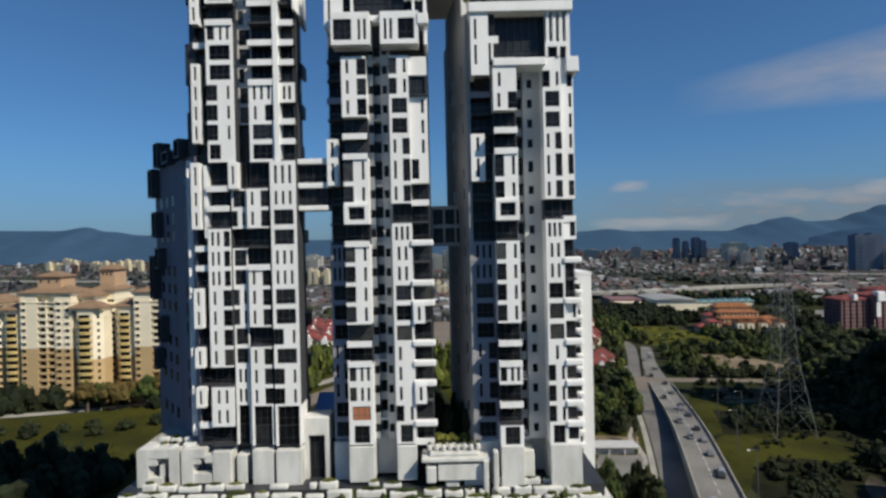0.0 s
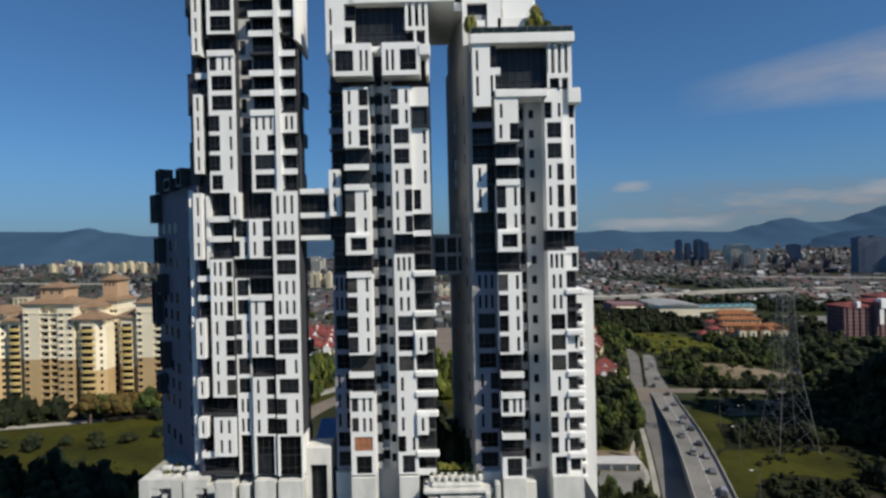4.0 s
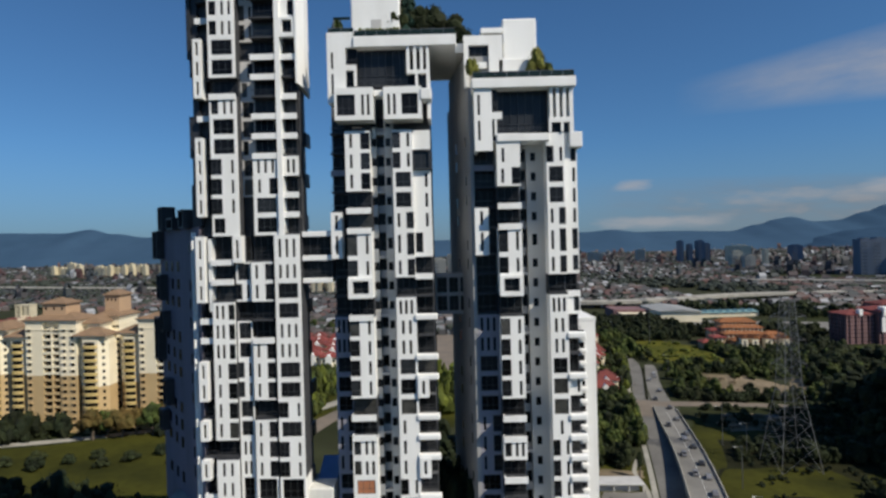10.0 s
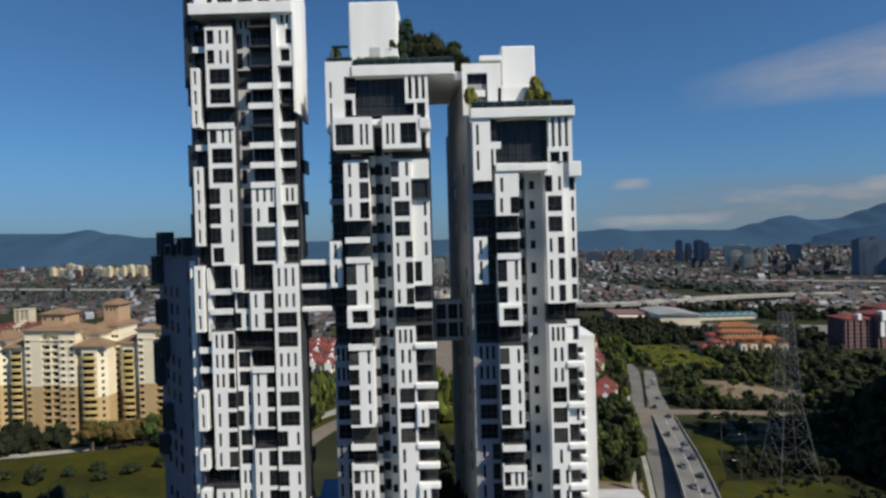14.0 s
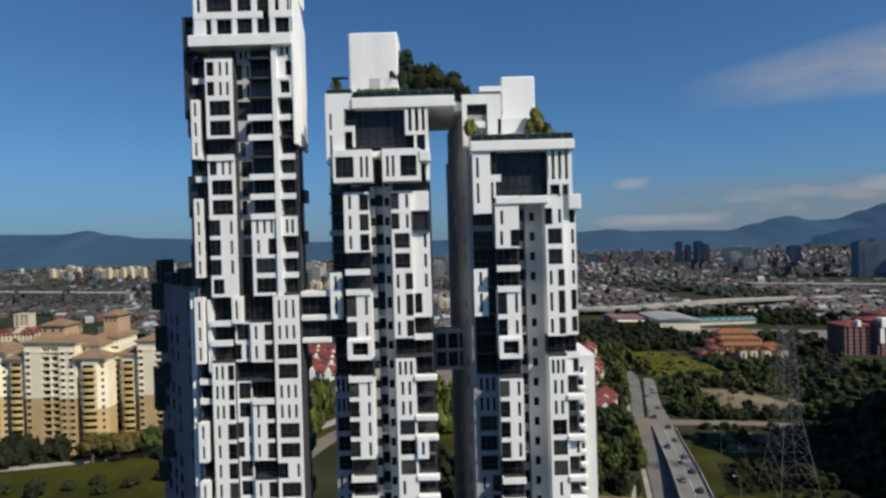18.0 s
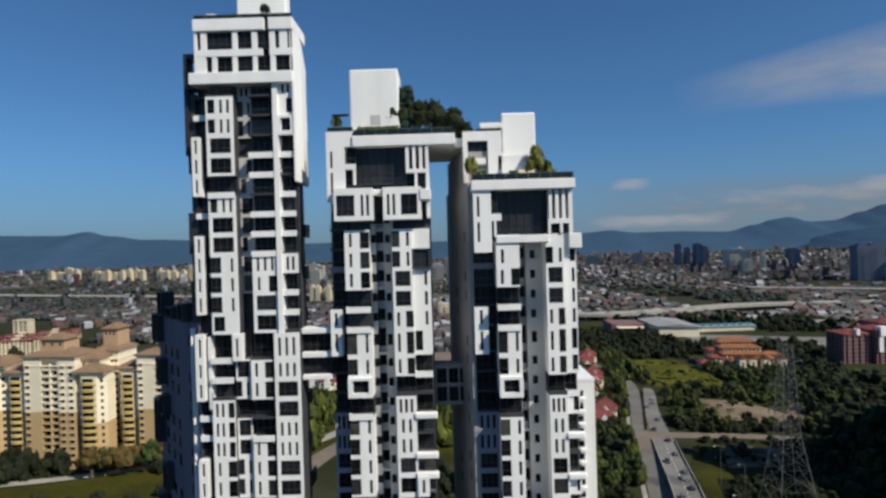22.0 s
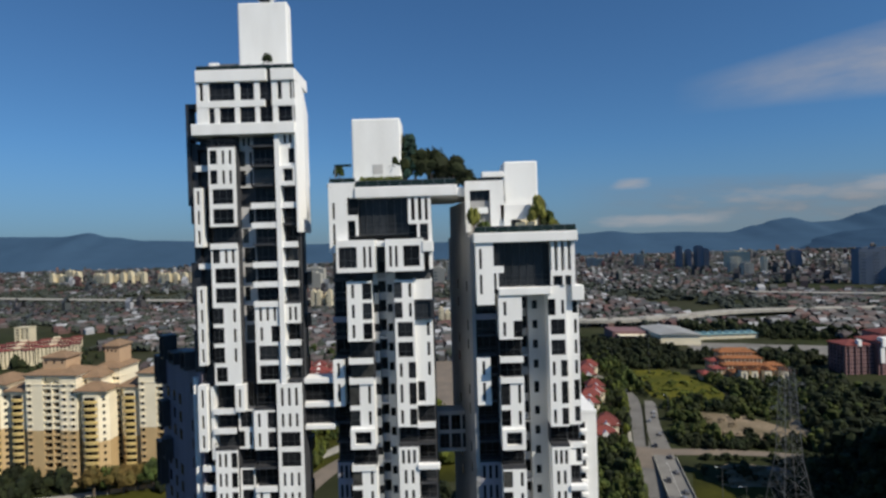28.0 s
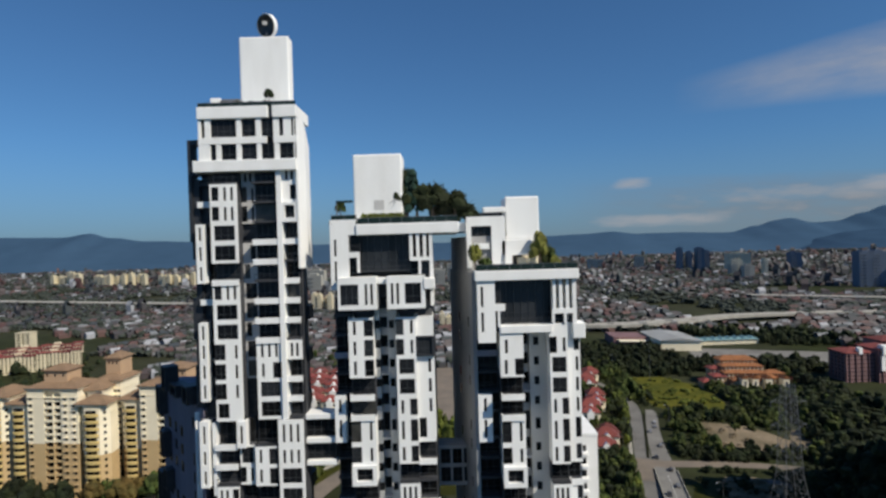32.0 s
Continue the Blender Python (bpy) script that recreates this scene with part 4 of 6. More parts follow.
# angular white frames under the wing
for boxes in ([(-50.4, -48.6, 94.6, 99, 25.6, 35.3), (-48.6, -43.5, 94.6, 96.4, 33.9, 35.3), (-45.1, -43.5, 94.6, 98, 29.3, 33.9), (-48.6, -46.4, 94.8, 96.2, 29.3, 30.6), (-46.9, -46.2, 95.2, 96.0, 30.6, 32.6), (-48.6, -47.2, 94.7, 96.3, 32.7, 33.9)],
              [(-43.1, -41.2, 94.6, 99, 29.4, 35.2), (-41.2, -39.2, 94.6, 96.4, 33.8, 35.2), (-39.2, -37.8, 94.6, 96.4, 33.0, 34.2), (-41.2, -38.0, 94.8, 96.4, 29.6, 31.2), (-41.2, -40.0, 94.7, 96.2, 32.8, 33.8)]):
    fr = part("terrace_frame", box_mesh("terrace_frame", boxes, WORN_WHITE), podium, (-0.7, 0, 0.4))
    x0, x1 = boxes[0][1], boxes[2][0] if boxes[0][0] < -50 else -37.8
    part("terrace_back", box_mesh("terrace_back", [(x0, x1, 97.6, 98.0, 29.6, 35.0)], FLANK_SHADE), fr)
part("terrace_slab", box_mesh("terrace_slab", [(-51.5, -41.7, 99.2, 108, 34.8, 35.6)], CONCRETE), podium)
portal = thing("white_portal", "tall white portal frame round a dark glazed opening", "building entrance", (-0.9, 0, 0.5))
part("frame", bevelled("frame", -23.2, -18.9, 96.5, 101, 36.3, 39.5, WORN_WHITE, 0.25), portal)
part("jamb", box_mesh("jamb", [(-23.2, -22.4, 96.5, 101, 27.6, 36.5)], WORN_WHITE), portal)
part("jamb", box_mesh("jamb", [(-19.6, -18.9, 96.5, 101, 27.6, 36.5)], WORN_WHITE), portal)
window_at(portal, -22.4, 97.4, 27.7, 2.8, 8.7, False, GLASS)
awning = thing("blue_canopy", "blue sheet canopy between the towers", "canopy", me=mesh_of("blue_canopy", [(-24.2, 103, 37.4), (-20.8, 103, 37.4), (-20.8, 110, 40.8), (-24.2, 110, 40.8), (-24.2, 103, 37.0), (-20.8, 103, 37.0), (-20.8, 110, 40.4), (-24.2, 110, 40.4)], [(0, 1, 2, 3), (7, 6, 5, 4), (0, 4, 5, 1), (1, 5, 6, 2), (2, 6, 7, 3), (3, 7, 4, 0)], BLUE))
thing("canopy_posts", "grey steel posts under the blue canopy", "canopy support", me=box_mesh("canopy_posts", [(-24.1, -23.8, 104, 104.3, 35.4, 37.5), (-21.2, -20.9, 104, 104.3, 35.4, 37.5), (-24.1, -23.8, 109, 109.3, 35.4, 40.0), (-21.2, -20.9, 109, 109.3, 35.4, 40.0)], STEEL))

# planters: rounded white troughs with plants along the terraces
PL = np_mesh("plant", *CROWNS[2], LEAF_YELLOW)
PL2 = np_mesh("plant", *CROWNS[3], LEAF)
pr = random.Random(31)
k = 0
for x0, x1, y, z, big in ((-53, 24, 87.9, 27.6, 1.0), (-52, 23, 89.6, 27.9, 1.0), (-53, 22, 91.3, 28.4, 1.3), (-50, 22, 92.9, 29.5, 1.0), (-51, -42, 98.9, 35.5, 0.8), (-51, -43, 96.6, 35.3, 0.6)):
    x = x0 + pr.uniform(0, 2)
    while x < x1:
        k += 1
        w = pr.choice((1.2, 1.7, 2.2, 3.0, 3.6)) * big
        if not (z > 29 and z < 30 and pr.random() < 0.35):
            h = pr.uniform(0.7, 1.3) * big
            ob = thing("planter", "rounded white trough planter with low plants on the terrace", "planter", (x + w / 2, y + pr.uniform(-0.35, 0.35), z), "terrace planters")
            part("trough", cached(("trough", w, round(h, 1)), lambda: bevelled("trough", -w / 2, w / 2, -0.55, 0.55, 0, h, WORN_WHITE, 0.28)), ob)
            if pr.random() < 0.6:
                c = part("plant", PL if k % 3 == 0 else PL2, ob, (0, 0, h * 0.8))
                c.scale = (w * 0.42, 0.5, pr.uniform(0.4, 0.9))
        x += w + pr.uniform(0.15, 0.8)
canopy = thing("terrace_canopy", "white stepped slab canopy with a row of rounded planters", "canopy", (-0.3, 0, 0.9))
part("roof", bevelled("roof", -3.9, 7.2, 91.2, 96.0, 32.9, 33.6, WORN_WHITE, 0.2), canopy)
part("upper_slab", bevelled("upper_slab", -2.6, 5.4, 92.0, 97.0, 33.6, 34.2, WORN_WHITE, 0.2), canopy)
part("front_panel", bevelled("front_panel", -1.3, 5.9, 91.6, 92.2, 29.9, 32.5, WORN_WHITE, 0.1), canopy)
part("side_box", bevelled("side_box", -3.2, -1.6, 91.3, 94.0, 29.6, 32.2, WORN_WHITE, 0.2), canopy)
part("wall", box_mesh("wall", [(-1.2, 5.8, 93.6, 94.0, 29.6, 32.9)], RECESS_SHADE), canopy)
for x in (-1.0, 2.2, 5.4):
    part("post", box_mesh("post", [(-0.25, 0.25, -0.25, 0.25, 0, 3.3)], WORN_WHITE), canopy, (x, 92.8, 29.6))
for i in range(8):
    ob = thing("planter", "small rounded white planter on the canopy", "planter", (-2.9 + i * 1.12, 93.0 + 0.3 * (i % 2), 35.1), "canopy planters")
    part("trough", cached("potlet", lambda: bevelled("trough", -0.36, 0.36, -0.5, 0.5, 0, 1.0, WORN_WHITE, 0.26)), ob)
    c = part("plant", PL2, ob, (0, 0.5, 0.6))
    c.scale = (0.4, 0.5, 0.8)
for x, z1 in ((5.6, 36.6), (7.2, 38.0)):
    thing("white_pylon", "slim white slab standing on the podium terrace", "pillar", (0, 0, 0), "podium slabs", bevelled("white_pylon", x, x + 0.8, 90.6, 92.4, 27.6, z1 - 2.5, WORN_WHITE, 0.15))

# ------------------------------------------------------------ gardens on the roofs
woods("terrace_shrubs", "yellow-green planting along the deck between two towers", [(x, 97.2 + 0.5 * (i % 2), 35.4, 0.9 + 0.5 * (i % 3 == 1), 0.9) for i, x in enumerate(np.arange(-4.4, 7.4, 0.75))], LEAF_YELLOW, CROWNS[:3], "hedge")
woods("terrace_shrubs", "dark shaded shrubs on the deck between two towers", [(-4 + 8.5 * ((i * 0.618) % 1), 99 + 13 * ((i * 0.414) % 1), 35.4, 2.2 + 1.6 * (i % 3), 1.4) for i in range(34)], LEAF_DARK, CROWNS[:3], "shrubs")
woods("terrace_shrubs", "low green planting on the podium deck", [(-50 + 72 * ((i * 0.618) % 1), 88.2 + 5 * ((i * 0.414) % 1), 28.0, 0.9 + 0.5 * (i % 3), 0.8) for i in range(70)], LEAF, CROWNS[:3], "planting")
hedge_spots = [(x, 95.2, 114.5, 1.9, 0.8) for x in np.arange(-13.0, -6.6, 0.7)]
woods("roof_hedge", "clipped yellow-green hedge along the roof edge", hedge_spots, LEAF_SUN, CROWNS[:2], "hedge")
cone = [(-5.2 + (1.25 - 0.2 * k) * math.cos(a * 2.1 + k), 99.2 + (1.25 - 0.2 * k) * math.sin(a * 2.1 + k), 116.4 + k * 1.2, 1.7, 0.8) for k in range(6) for a in range(3)]
woods("roof_conifer", "pointed blue-green conifer among the roof trees", cone, LEAF_TEAL, CROWNS[:3], "tree")
woods("roof_hedge", "low dark green planting along the whole roof edge", [(x, 94.7, 114.4, 1.0, 0.8) for x in np.arange(-18.0, 2.4, 0.75)], LEAF_DARK, CROWNS[:2], "hedge")
hedge_spots = [(x, 91.8, 106.4, 0.7, 0.8) for x in np.arange(7.7, 20.7, 0.8)]
woods("roof_hedge", "low green planting along the terrace edge", hedge_spots, LEAF, CROWNS[:2], "hedge")
woods("roof_hedge", "low green planting on the highest roof", [(x + 1.6, 96.0, 134.45, 0.8 + 0.5 * (i % 3 == 1), 0.8) for i, x in enumerate(np.arange(-36, -29, 0.8))], LEAF_DARK, CROWNS[:2], "hedge")
for i, (x, y, z, h, s, m) in enumerate(((-5.5, 100, 114.3, 5.6, 1.9, LEAF_DARK), (-4, 101, 114.3, 7.6, 1.5, LEAF_DARK), (-2.1, 100, 114.3, 5.3, 2.0, LEAF_DARK), (0.6, 100, 114.3, 5.5, 2.1, LEAF_DARK),
                                        (2.6, 103, 113.7, 4.4, 1.6, LEAF_DARK), (4.5, 101, 113.7, 5.0, 2.0, LEAF_DARK), (6.4, 103, 113.7, 3.2, 1.6, LEAF_DARK), (-14.7, 96.5, 115.1, 3.2, 1.0, LEAF), (7.5, 95, 106.3, 5.0, 1.3, LEAF_YELLOW),
                                        (18.3, 96, 106.3, 7.0, 1.9, LEAF_YELLOW), (19.8, 96, 106.3, 4.4, 1.7, LEAF), (20.6, 95, 106.3, 3.0, 1.3, LEAF_YELLOW), (-26.2, 97, 134.5, 2.6, 0.9, LEAF_DARK), (9.2, 95.5, 106.3, 2.6, 1.3, LEAF))):
    if m is LEAF_DARK and z < 115:
        h, s = h * 1.38, s * 1.75
    tree(x, y, z, h, s, m, "small dense green tree planted on the roof terrace" if m is not LEAF_YELLOW else "yellow-green feathery tree planted on the roof terrace", i, "roof garden trees")


def balustrade(label, x0, x1, y, z, h=0.95):
    ob = thing("balustrade", label, "balustrade", (x0, y, z), "roof balustrades")
    n = max(1, round((x1 - x0) / 1.8))
    s = (x1 - x0) / n
    for i in range(n):
        part("pane", cached(("balpane", round(s, 3)), lambda: box_mesh("pane", [(0.04, s - 0.04, 0, 0.03, 0.05, h)], GREEN_GLASS)), ob, (i * s, 0, 0))
        part("post", cached("balpost", lambda: box_mesh("post", [(-0.03, 0.03, -0.02, 0.05, 0, h + 0.05)], STEEL)), ob, (i * s, 0, 0))
    part("handrail", box_mesh("handrail", [(0, x1 - x0, -0.02, 0.05, h, h + 0.06)], STEEL), ob)


balustrade("green glass balustrade along the roof edge", -13.9, 2.4, 93.9, 114.5)
balustrade("green glass balustrade along the terrace edge", 5.0, 21.0, 91.1, 106.4)
balustrade("green glass balustrade along the highest roof", -39.7, -23.6, 94.9, 134.45, 0.7)
balustrade("green glass balustrade along the roof corner", -18.2, -14.0, 94.1, 115.3, 0.7)
deckrail = thing("roof_pergola", "thin teal steel pergola at the roof corner", "pergola", (0.9, 0, 0.6))
part("beam", box_mesh("beam", [(-18.6, -15.8, 96, 96.3, 117.6, 118.0)], GREEN_GLASS), deckrail)
part("post", box_mesh("post", [(-18.6, -18.4, 96, 96.2, 114.6, 117.6)], STEEL), deckrail)

# ------------------------------------------------------------ the block behind, to the right
rear = thing("apartment_block", "plain bright white apartment block with stacked balconies", "apartment building", (-0.6, 0, -0.6))
part("wall", box_mesh("wall", [(31.6, 38.9, 150, 168, 0, 61.0)], WHITE), rear)
part("roof_edge", box_mesh("roof_edge", [(31.5, 39.0, 149.9, 168.1, 60.4, 61.2)], WHITE), rear)
for i in range(16):
    bal = part("balcony", cached("rearbal", lambda: bevelled("balcony", 0, 1.9, 0, 1.6, 0, 1.15, WHITE, 0.3)), rear, (34.3, 148.5, 6 + i * 3.3))
    part("balcony_door", cached("reardoor", lambda: box_mesh("balcony_door", [(0, 1.4, 0, 0.12, 0, 2.3)], GLASS)), bal, (0.2, 1.42, 0.3))

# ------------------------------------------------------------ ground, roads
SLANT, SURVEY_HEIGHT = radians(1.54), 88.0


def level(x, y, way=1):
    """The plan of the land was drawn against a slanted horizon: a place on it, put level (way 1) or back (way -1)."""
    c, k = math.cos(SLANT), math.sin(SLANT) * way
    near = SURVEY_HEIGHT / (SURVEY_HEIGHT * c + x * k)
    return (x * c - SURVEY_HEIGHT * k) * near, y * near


ROAD_GREY = material("worn_grey_asphalt", (0.17, 0.165, 0.155), 0.9, (0.12, 0.115, 0.11), 0.07, 0.9, 1.0, 0.12, spec=0.1)
ROAD_BROWN = material("brownish_road", (0.19, 0.155, 0.12), 0.9, (0.13, 0.11, 0.09), 0.08, 0.9, 1.0, 0.12)
ground = thing("ground", "green and built-up land reaching to far hills", "ground", me=mesh_of("ground", [(-5000, -600, 0), (5000, -600, 0), (5000, 4950, 0), (-5000, 4950, 0)], [(0, 1, 2, 3)], GROUND), kind="structure")


def ribbon(name, label, pts, mat, thick=0.0, category="road", kind="structure", under=0.0):
    """A strip along points (x, y, z, width)."""
    v, f = [], []
    for i, (x, y, z, w) in enumerate(pts):
        a, b = pts[max(0, i - 1)], pts[min(len(pts) - 1, i + 1)]
        d = Vector((b[0] - a[0], b[1] - a[1], 0)).normalized()
        n = Vector((-d.y, d.x, 0)) * w / 2
        v += [(x + n.x, y + n.y, z), (x - n.x, y - n.y, z)]
        if thick:
            v += [(x - n.x, y - n.y, z - thick), (x + n.x, y + n.y, z - thick)]
    s = 4 if thick else 2
    for i in range(len(pts) - 1):
        a, b = i * s, (i + 1) * s
        if thick:
            f += [(a + q, a + (q + 1) % 4, b + (q + 1) % 4, b + q) for q in range(4)]
        else:
            f.append((a, a + 1, b + 1, b))
    return thing(name, label, category, me=mesh_of(name, v, f, mat), kind=kind)


def smooth_line(pts, n=8):
    """A finer line through points (x, y, z, width)."""
    p = [Vector(q) for q in pts]
    out = []
    for i in range(len(p) - 1):
        a, b, c, d = p[max(0, i - 1)], p[i], p[i + 1], p[min(len(p) - 1, i + 2)]
        for j in range(n):
            t = j / n
            out.append(0.5 * ((2 * b) + (c - a) * t + (2 * a - 5 * b + 4 * c - d) * t * t + (3 * b - a - 3 * c + d) * t ** 3))
    return [tuple(q) for q in out + [p[-1]]]


low_line = smooth_line([(37, 60, 0.06, 10), (66, 156, 0.06, 10), (82, 215, 0.06, 9.5), (96, 275, 0.06, 8.5), (111.5, 335, 0.06, 7.5), (125, 382, 0.06, 7), (129, 404, 0.06, 6), (128, 430, 0.06, 5), (120, 470, 0.06, 5), (112, 500, 0.06, 5)])
ribbon("road", "grey asphalt road running beside the ramp", low_line, ROAD_GREY)
fly_line = smooth_line([(44, 60, 8.5, 10.5), (71, 147, 6.0, 10.5), (90, 211, 3.2, 10.5), (106, 276, 0.3, 10), (120.5, 335, 0.1, 8), (133.5, 376, 0.1, 7), (136, 388, 0.1, 5)])
ribbon("flyover_road", "worn grey concrete road rising on a ramp", fly_line, DECK, 1.0)
ribbon("junction", "brownish worn paving at the road junction", [(96, 270, 0.105, 12), (101, 284, 0.105, 22), (105, 298, 0.105, 18)], ROAD_BROWN)
ribbon("median", "dark planted strip between the carriageways", [(104.8, 300, 0.25, 1.4), (115.8, 335, 0.25, 1.6), (129.2, 378, 0.25, 1.6)], SCRUB_SHADE, 0.25, "median")
for side in (-1, 1):
    pl = []
    for x, y, z, w in fly_line[:26]:
        pl.append((x + side * 5.3 * 0.96, y - side * 5.3 * 0.28, z + 0.8, 0.3))
    ribbon("parapet_wall", "low concrete parapet along the ramp", pl, CONCRETE, 0.9, "wall")
pl = [(x - 5.0 * 0.96, y + 5.0 * 0.28, max(z - 0.3, 0.12), 0.5) for x, y, z, w in fly_line[:24]]
v, f = [], []
for x, y, z, w in pl:
    v += [(x, y, 0), (x, y, z)]
f = [(2 * i, 2 * i + 1, 2 * i + 3, 2 * i + 2) for i in range(len(pl) - 1)]
wall_me = mesh_of("ramp_wall", v, f, CONCRETE)
rw = thing("ramp_wall", "grey retaining wall of the ramp", "wall", me=wall_me, kind="structure")
rw.modifiers.new("thick", "SOLIDIFY").thickness = 0.4
ribbon("pavement", "pale concrete footpath beside the road", [(x - w / 2 - 1.6, y + 0.4, 0.12, 1.8) for x, y, z, w in low_line[:34]], CONCRETE, 0.12, "pavement")
ribbon("garden_path", "narrow pale winding footpath through the verge", smooth_line([(54, 150, 0.08, 1.4), (57, 163, 0.08, 1.4), (59, 172, 0.08, 1.4), (64.5, 181, 0.08, 1.4), (66.5, 192, 0.08, 1.4), (67, 204, 0.08, 1.4), (72, 216, 0.08, 1.4)]), CONCRETE, 0.0, "path")
ribbon("side_road", "grey side road leaving the junction", smooth_line([(112, 292, 0.09, 9), (150, 291, 0.09, 8), (195, 283, 0.09, 6), (250, 282, 0.09, 6)]), ROAD_BROWN)
ribbon("far_road", "pale elevated highway across the suburb", smooth_line([(120, 742, 9, 26), (220, 748, 9, 26), (320, 790, 9, 26), (420, 850, 9, 24), (560, 890, 9, 24), (760, 930, 9, 24), (1000, 1010, 9, 24)]), CONCRETE, 3.5)
ribbon("far_road", "pale highway across the suburb", smooth_line([(620, 1180, 11, 30), (950, 1140, 11, 30), (1300, 1200, 11, 30), (1700, 1250, 11, 28)]), CONCRETE, 2.5)
ribbon("far_road", "pale road across the suburb", smooth_line([(-1200, 1060, 8, 26), (-700, 1010, 8, 26), (-420, 1000, 8, 26), (-120, 1060, 8, 24)]), CONCRETE, 1.5)
ribbon("garden_road", "pale curving lane before the condominiums", smooth_line([(-290, 196, 0.1, 5), (-215, 219, 0.1, 5), (-176, 231, 0.1, 5), (-157, 237, 0.1, 5), (-128, 249, 0.1, 5), (-100, 263, 0.1, 5), (-70, 275, 0.1, 6), (-52, 300, 0.1, 7)]), CONCRETE)
ribbon("back_road", "brown-grey lane behind the towers", smooth_line([(-66, 215, 0.1, 11), (-58, 255, 0.1, 10), (-40, 300, 0.1, 8), (-18, 352, 0.1, 9), (-4, 420, 0.1, 12), (3, 500, 0.1, 16), (6, 600, 0.1, 20)]), ROAD_BROWN)


def patch(name, label, pts, mat, z=0.03, category="grass"):
    """A flat patch of ground with a slightly ragged outline."""
    out = []
    for i, (x, y) in enumerate(pts):
        x2, y2 = pts[(i + 1) % len(pts)]
        for j in range(6):
            t = j / 6
            p = Vector((x + (x2 - x) * t, y + (y2 - y) * t, 0))
            q = noise.noise_vector(p * 0.07) * 4
            out.append((p.x + q.x, p.y + q.y, z))
    return thing(name, label, category, me=mesh_of(name, out, [tuple(range(len(out)))], mat), kind="structure")


patch("lawn", "broad mown lawn before the condominiums", [(-300, 120), (-60, 118), (-62, 232), (-100, 257), (-130, 244), (-160, 231), (-178, 226), (-216, 214), (-300, 189)], LAWN)
patch("scrub", "scrubby hollow round the pylon, shade put into its colour", [(84, 110), (260, 110), (340, 268), (160, 268), (124, 262), (112, 240), (92, 190)], SCRUB_SHADE, 0.02)
patch("lawn", "olive grass slope beside the ramp", [(80, 152), (88, 160), (99, 182), (116, 183), (138, 180), (162, 172), (182, 186), (172, 206), (150, 200), (141, 196), (132, 208), (104, 208), (94, 196)], LAWN, 0.035)
patch("lawn", "small olive lawn by the cleared lot", [(112, 238), (138, 236), (142, 252), (120, 256), (113, 256)], LAWN, 0.036)
patch("verge", "narrow grass verge along the ramp", [(97, 206), (103, 208), (113, 240), (117, 268), (112, 268), (104, 238)], LAWN, 0.04)
patch("rock_face", "broken grey-brown rock and scrub in the hollow", [(112, 146), (170, 138), (176, 162), (150, 166), (126, 168)], ROCK, 0.045, "rock")
patch("lawn", "bright grassy mound by the junction", [(143, 396), (166, 384), (190, 392), (200, 424), (197, 460), (180, 486), (150, 482), (140, 440)], MOUND, 0.035)
patch("verge", "green verge beside the footpath", [(26, 110), (47, 110), (60, 156), (74, 210), (60, 222), (44, 200)], LAWN, 0.03)
patch("forecourt", "pale grey paving before the low pavilion", [(46, 168), (62, 170), (66, 186), (50, 188)], DECK, 0.05, "pavement")
patch("forecourt", "pale strip of bare paving behind the low pavilion", [(50, 196), (68, 197), (70, 206), (52, 206)], SAND, 0.05, "pavement")
patch("verge", "grass behind the towers", [(-100, 262), (-62, 262), (-30, 300), (-4, 370), (-14, 400), (-60, 395), (-110, 380)], LAWN, 0.03)
patch("verge", "grass beyond the brown lane", [(-20, 255), (30, 255), (30, 350), (4, 350), (-14, 330)], LAWN, 0.03)
patch("bare_earth", "pale brown bare ground between the towers", [(-14, 362), (16, 366), (22, 560), (-16, 560)], ROAD_BROWN, 0.06, "earth")
patch("bare_earth", "pale cleared earth lot", [(156, 318), (172, 310), (214, 306), (240, 320), (236, 344), (208, 346), (196, 330), (184, 352), (160, 362), (150, 350)], SAND, 0.05, "earth")
patch("bare_earth", "rubble-strewn cleared earth lot", [(122, 250), (150, 250), (162, 272), (134, 278)], SAND, 0.05, "earth")
ribbon("shaded_lane", "dark curving lane under the wooded slope", smooth_line([(150, 272, 0.08, 5), (172, 262, 0.08, 6), (188, 248, 0.08, 6), (206, 226, 0.08, 6), (230, 205, 0.08, 6)]), ASPHALT)
ribbon("garden_path", "thin pale track across the grass slope", smooth_line([(134, 212, 0.07, 0.7), (142, 215, 0.07, 0.7), (150, 219, 0.07, 0.7)]), ROCK, 0.0, "path")
pavilion = thing("pavilion", "low white flat-roofed pavilion beside the road", "building")
part("wall", box_mesh("wall", [(50.5, 63.5, 188.4, 193, 0, 2.3)], GREY), pavilion)
part("roof", bevelled("roof", 49.5, 65.0, 187.0, 193.6, 2.3, 2.8, GREY, 0.1), pavilion)
for x in (50, 55, 60, 64.6):
    part("post", box_mesh("post", [(-0.2, 0.2, -0.2, 0.2, 0, 2.3)], GREY), pavilion, (x, 187.6, 0))
woods("rubble", "heaps of pale rubble on the cleared earth", [(122 + 34 * ((i * 0.618) % 1), 251 + 22 * ((i * 0.414) % 1), 0, 0.8 + 0.5 * (i % 3), 1.2 + 0.5 * (i % 4)) for i in range(26)] + [(152 + 20 * ((i * 0.618) % 1), 318 + 34 * ((i * 0.414) % 1), 0, 0.7 + 0.4 * (i % 3), 1.2 + 0.4 * (i % 4)) for i in range(20)], SAND, MID_CROWNS, "rubble")
